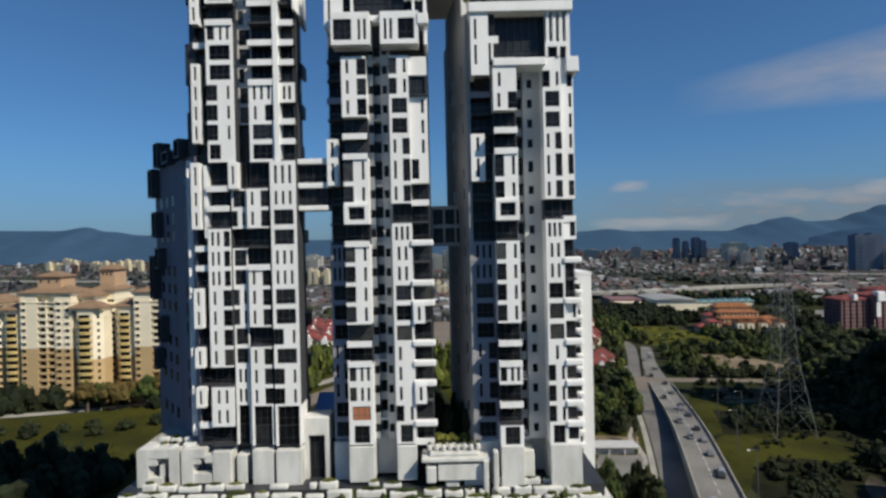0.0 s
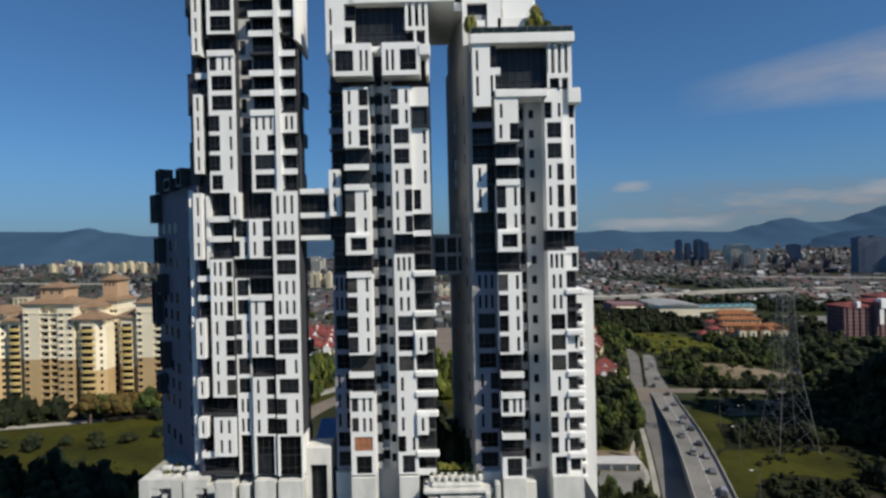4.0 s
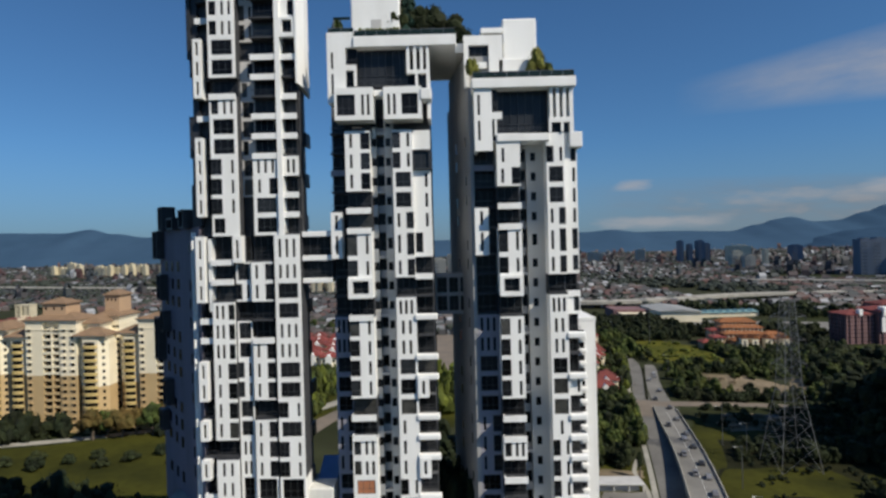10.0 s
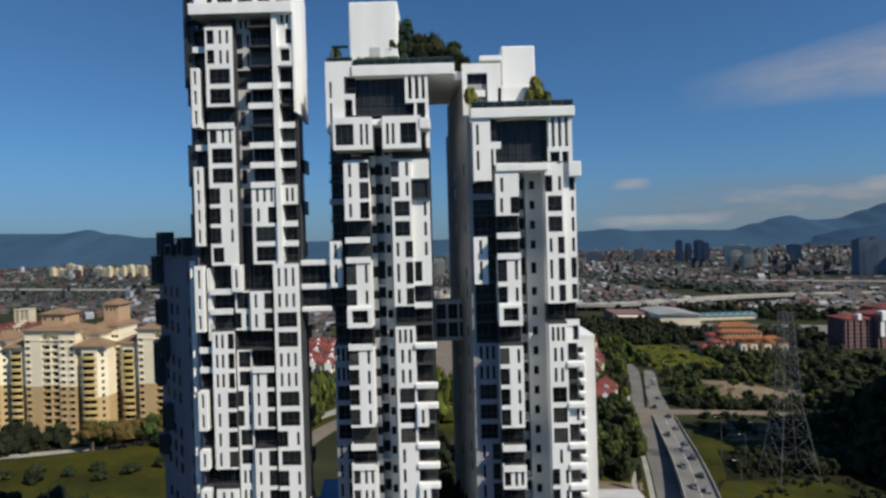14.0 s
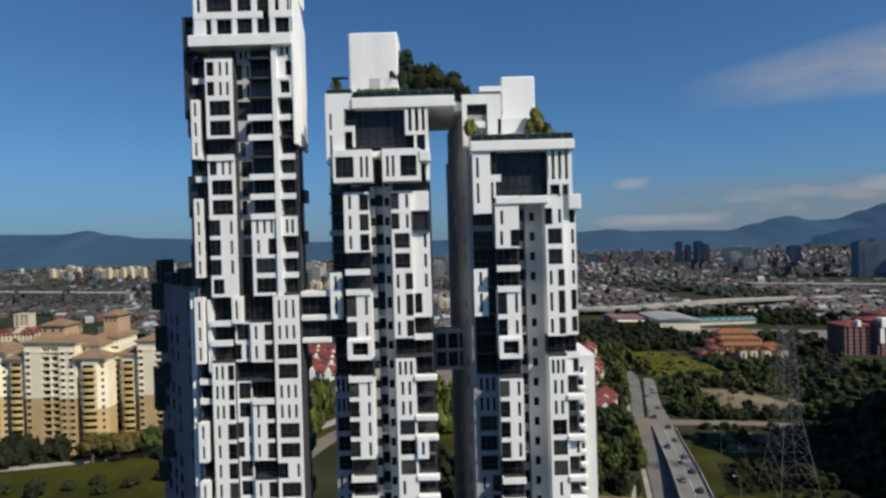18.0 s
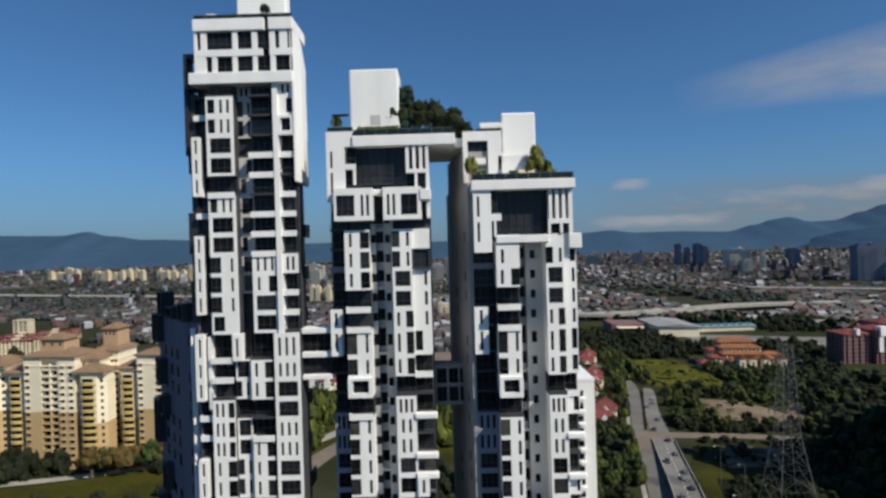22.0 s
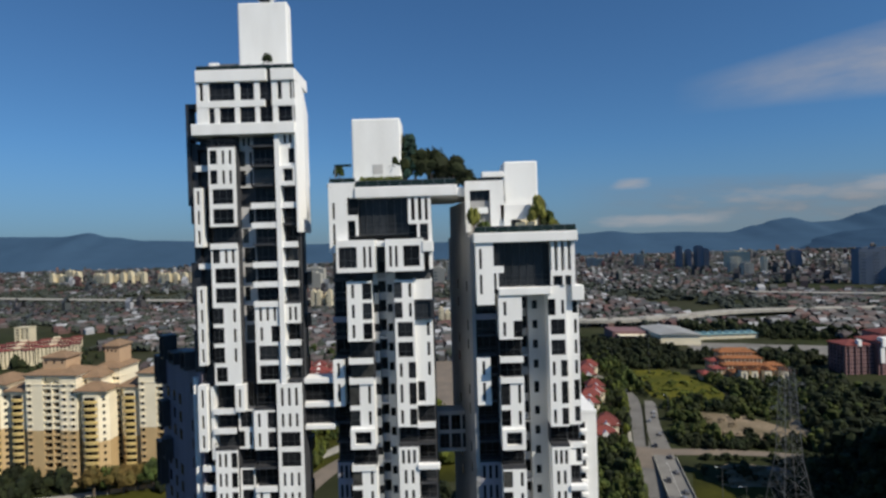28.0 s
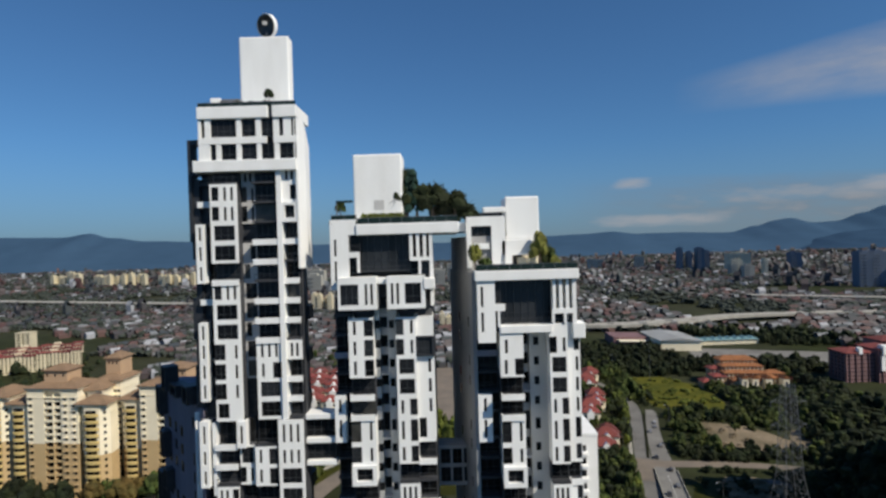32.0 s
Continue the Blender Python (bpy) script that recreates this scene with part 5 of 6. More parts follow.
patch("car_park", "grey paved yard before the warehouses", [(240, 560), (420, 540), (430, 600), (260, 622)], DECK, 0.05, "pavement")

# lane marks on the near road
for i in range(40):
    s = 0.6 + i * 0.6
    j = int(s)
    if j + 1 >= len(fly_line):
        break
    a, b = Vector(fly_line[j][:3]), Vector(fly_line[j + 1][:3])
    p = a.lerp(b, s - j)
    d = (b - a).normalized()
    thing("lane_mark", "worn white dashed lane mark on the road", "road marking", (p.x, p.y, p.z + 0.02), "lane marks", cached("mark", lambda: box_mesh("lane_mark", [(-0.1, 0.1, -1.6, 1.6, 0, 0.012)], PAINT)), "structure").rotation_euler = (math.asin(d.z), 0, math.atan2(-d.x, d.y))


# ------------------------------------------------------------ cars
def car_meshes():
    bm = bmesh.new()
    prof = [(-2.1, 0.35), (2.1, 0.35), (2.15, 0.8), (1.1, 0.95), (0.5, 1.45), (-1.2, 1.45), (-1.9, 0.98), (-2.15, 0.85)]
    a = [bm.verts.new((-0.85 * (0.86 if z > 1.2 else 1), x, z)) for x, z in prof]
    b = [bm.verts.new((0.85 * (0.86 if z > 1.2 else 1), x, z)) for x, z in prof]
    bm.faces.new(a)
    bm.faces.new(list(reversed(b)))
    for i in range(8):
        bm.faces.new((a[i], b[i], b[(i + 1) % 8], a[(i + 1) % 8]))
    bmesh.ops.recalc_face_normals(bm, faces=bm.faces)
    me = bpy.data.meshes.new("body")
    bm.to_mesh(me)
    bm.free()
    me.materials.append(CAR)
    g = mesh_of("windscreen", [(-0.7, 1.0, 1.02), (0.7, 1.0, 1.02), (0.62, 0.55, 1.41), (-0.62, 0.55, 1.41), (-0.7, 1.06, 1.04), (0.7, 1.06, 1.04), (0.62, 0.61, 1.43), (-0.62, 0.61, 1.43)], [(4, 5, 6, 7), (0, 3, 2, 1), (0, 1, 5, 4), (2, 3, 7, 6)], GLASS)
    v, f = [], []
    for k, x in enumerate((-0.1, 0.1)):
        v += [(x, math.cos(i * math.tau / 12) * 0.32, math.sin(i * math.tau / 12) * 0.32) for i in range(12)]
    f = [tuple(range(11, -1, -1)), tuple(range(12, 24))] + [(i, (i + 1) % 12, 12 + (i + 1) % 12, 12 + i) for i in range(12)]
    return me, g, mesh_of("wheel", v, f, TYRE)


BODY, SCREEN, WHEEL = car_meshes()
for i, (s, off) in enumerate(((6.2, 2.2), (7.0, -2.4), (9.0, 2.3), (9.4, 2.9), (11.2, 2.2), (13.1, 2.5), (13.4, -1.2), (14.9, 2.3), (16.0, -2.4), (17.3, 2.5), (18.6, 0.8), (19.5, 2.6), (21.0, -2.5), (22.4, 2.5), (25.0, 2.3), (27.0, -2.5), (29.5, 1.8), (33.0, -1.6), (34.6, 1.6), (36.2, 1.5))):
    j = int(s)
    a, b = Vector(fly_line[j][:3]), Vector(fly_line[j + 1][:3])
    p, d = a.lerp(b, s - j), (b - a).normalized()
    p += Vector((d.y, -d.x, 0)) * off
    ob = thing("car", ("dark saloon car on the worn grey ramp road", "pale saloon car on the worn grey ramp road")[i % 4 == 1], "car", p + Vector((0, 0, 0.02)), "cars on the road")
    ob.rotation_euler = (math.asin(d.z), 0, math.atan2(-d.x, d.y) + (math.pi if off < 0 else 0))
    part("body", BODY, ob)
    part("windscreen", SCREEN, ob)
    for x in (-0.8, 0.8):
        for y in (-1.3, 1.3):
            part("wheel", WHEEL, ob, (x, y, 0.32))


# ------------------------------------------------------------ lamps and the power-line tower
def street_lamp(x, y, h, z=0.0, arm=2.0):
    ob = thing("street_lamp", "tall grey steel street lamp with a single arm", "street lamp", (x, y, z), "street lamps")
    part("pole", prism("pole", [(0.16 * math.cos(i * math.tau / 8), 0.16 * math.sin(i * math.tau / 8)) for i in range(8)], 0, h, STEEL, [(0.08 * math.cos(i * math.tau / 8), 0.08 * math.sin(i * math.tau / 8)) for i in range(8)]), ob)
    part("arm", box_mesh("arm", [(-arm, 0, -0.05, 0.05, h - 0.12, h)], STEEL), ob)
    part("lamp_head", bevelled("lamp_head", -arm - 0.7, -arm, -0.18, 0.18, h - 0.2, h, WHITE, 0.05), ob)


for x, y, h in ((111, 231, 16), (116, 222, 12), (98, 190, 14), (83, 150, 15), (135, 350, 14), (166, 470, 30), (92, 300, 12), (150, 520, 12)):
    street_lamp(x, y, h)


def bar(p, q, r):
    """A square steel bar from p to q, as points and faces."""
    p, q = Vector(p), Vector(q)
    d = (q - p).normalized()
    s = d.orthogonal().normalized() * r
    u = d.cross(s).normalized() * r
    v = [p + s, p + u, p - s, p - u, q + s, q + u, q - s, q - u]
    return [tuple(x) for x in v], [(0, 1, 5, 4), (1, 2, 6, 5), (2, 3, 7, 6), (3, 0, 4, 7)]


def bars(name, pairs, r, mat):
    v, f = [], []
    for p, q in pairs:
        a, b = bar(p, q, r)
        f += [tuple(len(v) + i for i in t) for t in b]
        v += a
    return mesh_of(name, v, f, mat)


def pylon(x, y, h, base):
    ob = thing("power_pylon", "tall grey steel lattice pylon carrying power lines", "pylon", (x, y, 0), "power pylons")
    waist, peak = 3.1, 1.7

    def half(z):
        k = z / h
        return base * (1 - k / 0.47) + waist * (k / 0.47) if k < 0.47 else waist - (waist - peak) * (k - 0.47) / 0.53
    corners = ((-1, -1), (1, -1), (1, 1), (-1, 1))
    levels = [0.0]
    while levels[-1] < h - 1.5:
        levels.append(levels[-1] + max(2.2, half(levels[-1]) * 1.25))
    levels[-1] = h
    for sx, sy in corners:
        part("lower_leg", bars("lower_leg", [((sx * base, sy * base, 0), (sx * waist, sy * waist, h * 0.47))], 0.13, STEEL), ob)
        part("upper_leg", bars("upper_leg", [((sx * waist, sy * waist, h * 0.47), (sx * peak, sy * peak, h))], 0.13, STEEL), ob)
    for i, (a, b) in enumerate(zip(levels, levels[1:])):
        pairs = []
        for (ax, ay), (bx, by) in zip(corners, corners[1:] + corners[:1]):
            p, q = half(a), half(b)
            pairs += [((ax * p, ay * p, a), (bx * q, by * q, b)), ((bx * p, by * p, a), (ax * q, ay * q, b)), ((ax * q, ay * q, b), (bx * q, by * q, b))]
        for pair in pairs:
            part("brace", bars("brace", [pair], 0.05, STEEL), ob)
    for z in (h * 0.62, h * 0.76, h * 0.9):
        w = half(z)
        for s in (-1, 1):
            for q in ((s * w, -w, z), (s * w, w, z), (s * w, 0, z + 2.2)):
                part("cross_arm", bars("cross_arm", [((s * 6.5, 0, z), q)], 0.1, STEEL), ob)
        for s in (-6.5, 6.5):
            part("insulator", box_mesh("insulator", [(s - 0.1, s + 0.1, -0.1, 0.1, z - 1.8, z)], DARK), ob)


pylon(125, 209, 60.5, 7.3)
# ------------------------------------------------------------ condominiums
def hip(name, x0, x1, y0, y1, z0, h, mat, inset=0.5):
    """A hipped roof with eaves."""
    w, d = x1 - x0, y1 - y0
    k = min(w, d) / 2 * 0.96
    return mesh_of(name, [(x0, y0, z0), (x1, y0, z0), (x1, y1, z0), (x0, y1, z0), (x0, y0, z0 + 0.4), (x1, y0, z0 + 0.4), (x1, y1, z0 + 0.4), (x0, y1, z0 + 0.4), (x0 + k, y0 + k, z0 + h), (x1 - k, y0 + k, z0 + h), (x1 - k, y1 - k, z0 + h), (x0 + k, y1 - k, z0 + h)],
                   [(3, 2, 1, 0), (0, 1, 5, 4), (1, 2, 6, 5), (2, 3, 7, 6), (3, 0, 4, 7), (4, 5, 9, 8), (5, 6, 10, 9), (6, 7, 11, 10), (7, 4, 8, 11), (8, 9, 10, 11)], mat)


def condo_block(x0, x1, y, top, split, kind, cupola=0.0, storey=2.9, deep=16.0, shift=0.12, group="condominium blocks"):
    """Cream above, tan below: wings either side of a recessed balcony slot, or a canted turret with rounded balconies."""
    w = x1 - x0
    cx = (x0 + x1) / 2
    ob = thing("condominium_block", {"main": "cream over tan condominium block with central balconies and hipped roof", "turret": "canted cream and tan condominium turret with yellow balconies"}[kind], "apartment building", group=group)
    half = w * (0.17 if kind == "main" else 0.26)
    for name, z0, z1, mat, e in (("lower_wall", 0, split, TAN, 0.0), ("upper_wall", split, top, CREAM, 0.06)):
        if kind == "main":
            me = box_mesh(name, [(x0 - e, cx - half, y - e, y + deep, z0, z1), (cx + half, x1 + e, y - e, y + deep, z0, z1), (cx - half, cx + half, y + 2.2, y + deep, z0, z1)], mat)
        else:
            c = w * 0.24
            me = prism(name, [(x0 - e, y + c), (x0 + c, y - e), (x1 - c, y - e), (x1 + e, y + c), (x1 + e, y + deep), (x0 - e, y + deep)], z0, z1, mat)
        part(name, me, ob)
    part("cornice", box_mesh("cornice", [(x0 - 0.6, x1 + 0.6, y - 0.6, y + deep + 0.5, top, top + 0.7)], CREAM), ob)
    part("string_course", box_mesh("string_course", [(x0 - 0.25, x1 + 0.25, y + (0 if kind == "main" else w * 0.24) - 0.25, y + deep, top - 3.4, top - 3.0)], CREAM), ob)
    part("roof", hip("roof", x0 - 1.0, x1 + 1.0, y - 1.0, y + deep + 1, top + 0.7, 3.4, ROOF_TILE), ob)
    if cupola:
        cw = min(w * 0.62, 10.0)
        ux = cx + w * shift
        cup = part("cupola", box_mesh("cupola", [(ux - cw / 2, ux + cw / 2, y + 4, y + 14, top, top + cupola)], PINK), ob, label="peach roof tower")
        part("cupola_roof", hip("cupola_roof", ux - cw / 2 - 0.8, ux + cw / 2 + 0.8, y + 3.2, y + 14.8, top + cupola, 2.6, ROOF_TILE), cup)
        for q in range(3):
            part("window", cached("cupwin", lambda: box_mesh("window", [(0, 1.0, -0.06, 0.1, 0, 1.4)], GLASS)), cup, (ux - cw / 2 + 1.0 + q * (cw - 3) / 2, y + 4, top + cupola - 2.6))
    n = int(top / storey)
    for i in range(n):
        z = 1.8 + i * storey
        if z + storey > top - 0.5:
            break
        mat = TAN if kind == "turret" or z < split else CREAM
        if kind == "main":
            bal = part("balcony", cached(("cbal", round(half, 2), mat.name), lambda: box_mesh("balcony", [(-half, half, 0.3, 2.2, 0, 0.18), (-half, half, 0.3, 0.45, 0.18, 1.0), (-0.2, 0.2, 0.1, 2.2, 0.0, 2.9)], mat)), ob, (cx, y, z))
            part("balcony_door", cached(("cdoor", round(half, 2)), lambda: box_mesh("balcony_door", [(-half + 0.3, -0.4, 2.05, 2.19, 0.18, 2.3), (0.4, half - 0.3, 2.05, 2.19, 0.18, 2.3)], GLASS)), bal)
            for s in (-1, 1):
                for o in (0.52, 0.86) if s > 0 else (0.86,):
                    part("window", cached(("cwin", mat.name), lambda: box_mesh("window", [(-0.65, 0.65, -0.12, 0.06, 0, 1.35)], GLASS)), ob, (cx + s * w / 2 * o, y, z + 0.8))
                    part("sunshade", cached(("cshade", mat.name), lambda: box_mesh("sunshade", [(-0.9, 0.9, -0.7, 0, 0, 0.18)], mat)), ob, (cx + s * w / 2 * o, y - 0.07, z + 2.15))
        else:
            ring = [(half * 0.98 * math.cos(a), -1.7 * abs(math.sin(a)) ** 0.7) for a in [math.pi + math.pi * q / 8 for q in range(9)]]
            bal = part("balcony", cached(("tbal", round(half, 2)), lambda: prism("balcony", ring, 0, 1.05, OCHRE)), ob, (cx, y - 0.07, z))
            part("balcony_door", cached(("tdoor", round(half, 2)), lambda: box_mesh("balcony_door", [(-half * 0.8, half * 0.8, -0.14, 0.02, 1.05, 2.5)], GLASS)), bal)
            for s in (-1, 1):
                ww = part("window", cached(("twin", round(w, 1), s), lambda: box_mesh("window", [(-0.5, 0.5, -0.12, 0.06, 0, 1.3)], GLASS)), ob, (cx + s * w * 0.38, y + w * 0.12, z + 0.8), turn=s * math.pi / 4)
    return ob


condo_block(-200, -189.6, 249, 43, 24.5, "turret")
condo_block(-189.5, -179.4, 249, 40, 24.5, "turret")
condo_block(-179.3, -157.6, 247, 47.5, 24.5, "main", 7.5, shift=-0.04)
condo_block(-157.5, -150.5, 252, 45.5, 24.5, "turret")
condo_block(-157.2, -144.8, 246, 41.0, 20.0, "turret", deep=9.0)
condo_block(-158.0, -147.4, 262, 47.5, 24.5, "main", 10.0, shift=0.0)
condo_block(-143.6, -133.4, 254, 41.0, 20.0, "turret", deep=12.0)
condo_block(-133.3, -111.0, 252, 47.5, 24.5, "main", 7.5)

# ------------------------------------------------------------ other buildings


def slab_block(label, x0, x1, y, deep, h, wall, roof, cols, rows, name="apartment_block", group="", win=1.4, pitch=3.0, side=False):
    ob = thing(name, label, "apartment building", group=group)
    part("wall", box_mesh("wall", [(x0, x1, y, y + deep, 0, h)], wall), ob)
    part("roof", hip("roof", x0 - 0.7, x1 + 0.7, y - 0.7, y + deep + 0.7, h, pitch, roof) if roof else box_mesh("roof", [(x0 - 0.5, x1 + 0.5, y - 0.5, y + deep + 0.5, h, h + 1)], wall), ob)
    w = (x1 - x0) / cols
    if side:
        for c in range(5):
            part("side_pier", cached(("spier", h), lambda: box_mesh("side_pier", [(-0.7, 0, 0, 1.0, 0, h)], wall)), ob, (x0, y + 1 + c * deep / 5.2, 0))
            for q in range(rows):
                part("side_window", cached("bside", lambda: box_mesh("side_window", [(-0.08, 0.1, 0, 1.8, 0, 1.5)], GLASS)), ob, (x0, y + 2.3 + c * deep / 5.2, 1.5 + q * (h - 1) / rows))
    for c in range(cols):
        if c % 2:
            part("pier", box_mesh("pier", [(0, w * 0.3, -0.8, 0, 0, h)], wall), ob, (x0 + c * w, y, 0))
        for r in range(rows):
            part("window", cached(("bwin", round(w, 1), win), lambda: box_mesh("window", [(0, w * 0.5, -0.08, 0.1, 0, win)], GLASS)), ob, (x0 + (c + 0.38) * w, y, 1.5 + r * (h - 1) / rows))
    return ob


for row in range(3):
    for i in range(13):
        u = -70 + i * 9.5 + row * 3
        ob = slab_block("cream walk-up flats with shallow red roof", 0, 9.2 if i % 4 else 8.6, 1.2 if i % 2 else 0.0, 11, 16.6 - (i % 3 == 2) * 1.4, FAR_CREAM, RED_ROOF, 3, 6, group="cream flats", win=1.5, pitch=1.3)
        if i % 3 == 1:
            part("roof_room", box_mesh("roof_room", [(1.5, 8.0, 3.0, 8.0, 16.0, 19.0)], FAR_CREAM), ob)
        ob.location = (-411 + u * 0.802 - row * 15.5, 547 + u * 0.597 + row * 20.6, 0)
        ob.rotation_euler = (0, 0, 0.6396)
slab_block("cream water tower block above the flats", -486, -470, 646, 12, 25.0, FAR_CREAM, None, 3, 8)

slab_block("dull red apartment slab with shaded balconies", 293, 314, 426, 20, 21.5, BLOCK_RED, RED_ROOF, 9, 7, group="red slabs", win=0.9, side=True)
tall = slab_block("dull red apartment slab with white stair tower", 314.2, 332, 422, 24, 24.0, BLOCK_RED, RED_ROOF, 8, 8, win=0.9, group="red slabs")
part("stair_tower", bevelled("stair_tower", 316, 322, 420.2, 426, 20.5, 27.5, WHITE, 0.3), tall, label="white roof tower")
part("white_panel", box_mesh("white_panel", [(315.4, 318.4, 420.8, 422, 9, 20)], WHITE), tall)
part("white_panel", box_mesh("white_panel", [(302, 304.5, 425.0, 429, 21.0, 25.5)], WHITE), tall)
slab_block("dull red apartment slab behind the others", 334, 364, 446, 20, 26, BLOCK_RED, RED_ROOF, 10, 10, group="red slabs")
slab_block("dull red apartment slab behind the others", 342, 378, 414, 20, 22, BLOCK_RED, None, 12, 9, group="red slabs")
slab_block("low red-roofed block below the slabs", 312, 357, 372, 14, 8, BLOCK_RED, RED_ROOF, 9, 2, group="red slabs")

hall = thing("school_building", "tiered orange-roofed hall with cream arcades among trees", "building")
for x0, x1, y, h, d, rise, roof in ((210, 219, 452, 8, 9, 2.2, RED_ROOF), (212, 221, 462, 12, 9, 2.2, RED_ROOF), (222, 242, 446, 6.5, 7, 2.6, ORANGE_ROOF), (219, 250, 453, 10.5, 7, 2.4, ORANGE_ROOF), (220, 252, 460, 14.5, 7, 2.4, ORANGE_ROOF),
                                    (222, 250, 467, 18.0, 10, 3.4, ORANGE_ROOF), (243, 258, 448, 8, 8, 2.4, ORANGE_ROOF), (252, 266, 455, 10, 9, 2.4, ORANGE_ROOF)):
    w = part("wing", box_mesh("wing", [(x0, x1, y, y + d, 0, h)], PINK), hall)
    part("roof", hip("roof", x0 - 1.3, x1 + 1.3, y - 1.3, y + d + 1.0, h, rise, roof), w, label="tiled hipped roof")
    for i in range(int((x1 - x0) / 3.2)):
        part("arch", cached("hallarch", lambda: box_mesh("arch", [(0, 1.7, -0.12, 0.1, 0, 2.2)], SLATE)), w, (x0 + 0.8 + i * 3.2, y, h - 2.9))
        part("column", cached("hallcol", lambda: box_mesh("column", [(0, 0.7, -0.7, 0, 0, 2.6)], CREAM)), w, (x0 + 2.6 + i * 3.2, y, h - 2.9))
for x in (228.5, 236.5, 247, 260):
    porch = part("porch", box_mesh("porch", [(x - 2.4, x + 2.4, 441, 447.5, 0, 9.0)], CREAM), hall)
    part("gable_roof", mesh_of("gable_roof", [(x - 3.0, 440.6, 9), (x + 3.0, 440.6, 9), (x, 440.6, 11.6), (x - 3.0, 449, 9), (x + 3.0, 449, 9), (x, 449, 11.6)], [(0, 1, 2), (0, 2, 5, 3), (1, 4, 5, 2), (3, 5, 4), (0, 3, 4, 1)], ORANGE_ROOF), porch)
    part("doorway", box_mesh("doorway", [(x - 0.9, x + 0.9, 440.9, 441.1, 1.0, 7.0)], SLATE), porch)
for x0, x1, y, h in ((199, 206, 446, 5), (272, 284, 446, 6)):
    low = thing("low_house", "low red-roofed house among trees", "house", group="red-roofed houses")
    part("wall", box_mesh("wall", [(x0, x1, y, y + 9, 0, h)], PINK), low)
    part("roof", hip("roof", x0 - 1, x1 + 1, y - 1, y + 10, h, 2.8, RED_ROOF), low)

ware = thing("warehouse", "long white warehouse with a pale flat roof", "warehouse")
pale_sheet = material("pale_sheet_roof", (0.30, 0.305, 0.30), 0.7, (0.23, 0.235, 0.23), 0.05)
part("wall", box_mesh("wall", [(226, 268, 606, 668, 0, 11)], CREAM), ware)
part("roof", mesh_of("roof", [(224, 604, 11), (270, 604, 11), (270, 670, 11), (224, 670, 11), (247, 604, 13.5), (247, 670, 13.5)], [(0, 1, 4), (1, 2, 5, 4), (2, 3, 5), (3, 0, 4, 5), (3, 2, 1, 0)], pale_sheet), ware)
part("annex", box_mesh("annex", [(186, 225, 640, 676, 0, 9)], BLOCK_RED), ware)
part("loading_canopy", box_mesh("loading_canopy", [(190, 225.5, 628, 640, 5.5, 6.2)], CREAM), ware)
for i in range(8):
    shed = thing("shed", "small teal-roofed market shed in a row", "shed", group="teal sheds")
    x = 279 + i * 9.4
    part("wall", box_mesh("wall", [(x, x + 8.6, 640 + i * 2, 655 + i * 2, 0, 5)], CREAM), shed)
    part("roof", hip("roof", x - 0.3, x + 8.9, 639 + i * 2, 656 + i * 2, 5, 3, TEAL), shed)

def terrace_house(label, x, y, w, d, h, rise):
    hs = thing("terrace_house", label, "house", group="red-roofed terraces")
    part("wall", box_mesh("wall", [(x - w, x + w, y, y + d, 0, h)], CREAM), hs)
    part("roof", hip("roof", x - w - 0.8, x + w + 0.8, y - 0.9, y + d + 0.9, h, rise, RED_ROOF), hs)
    part("gable", mesh_of("gable", [(x - 2.2, y - 1.4, 0), (x + 2.2, y - 1.4, 0), (x + 2.2, y - 1.4, h), (x, y - 1.4, h + 2.4), (x - 2.2, y - 1.4, h), (x - 2.2, y + 3, 0), (x + 2.2, y + 3, 0), (x + 2.2, y + 3, h), (x, y + 3, h + 2.4), (x - 2.2, y + 3, h)],
                          [(0, 1, 2, 3, 4), (9, 8, 7, 6, 5), (0, 5, 6, 1), (1, 6, 7, 2), (2, 7, 8, 3), (3, 8, 9, 4), (4, 9, 5, 0)], WHITE), hs, label="white gabled front")
    for s in (-0.6, 0.62):
        part("window", cached("housewin", lambda: box_mesh("window", [(-0.8, 0.8, -0.1, 0.1, 0, 1.5)], GLASS)), hs, (x + s * w, y, h - 3.2))


hr = random.Random(12)
for x0, x1, y0, n in ((83, 92, 298, 3), (90, 103, 352, 5), (105, 121, 430, 5)):
    for i in range(n):
        t = i / (n - 1)
        terrace_house("red hipped-roof terrace house beside the tree belt", x0 + (x1 - x0) * t + hr.uniform(-2, 2), y0 + i * 11 + hr.uniform(-2, 2), hr.uniform(5.0, 7.0), hr.uniform(8, 10), hr.uniform(6.5, 8.5), hr.uniform(3.2, 4.6))
for j in range(5):
    for i in range(5):
        terrace_house("red hipped-roof terrace house seen between the towers", -116 + i * 13 + j * -3 + hr.uniform(-1.5, 1.5), 384 + j * 21 + hr.uniform(-3, 3), hr.uniform(5.2, 6.2), 10, hr.uniform(6, 7.5), hr.uniform(3, 4))

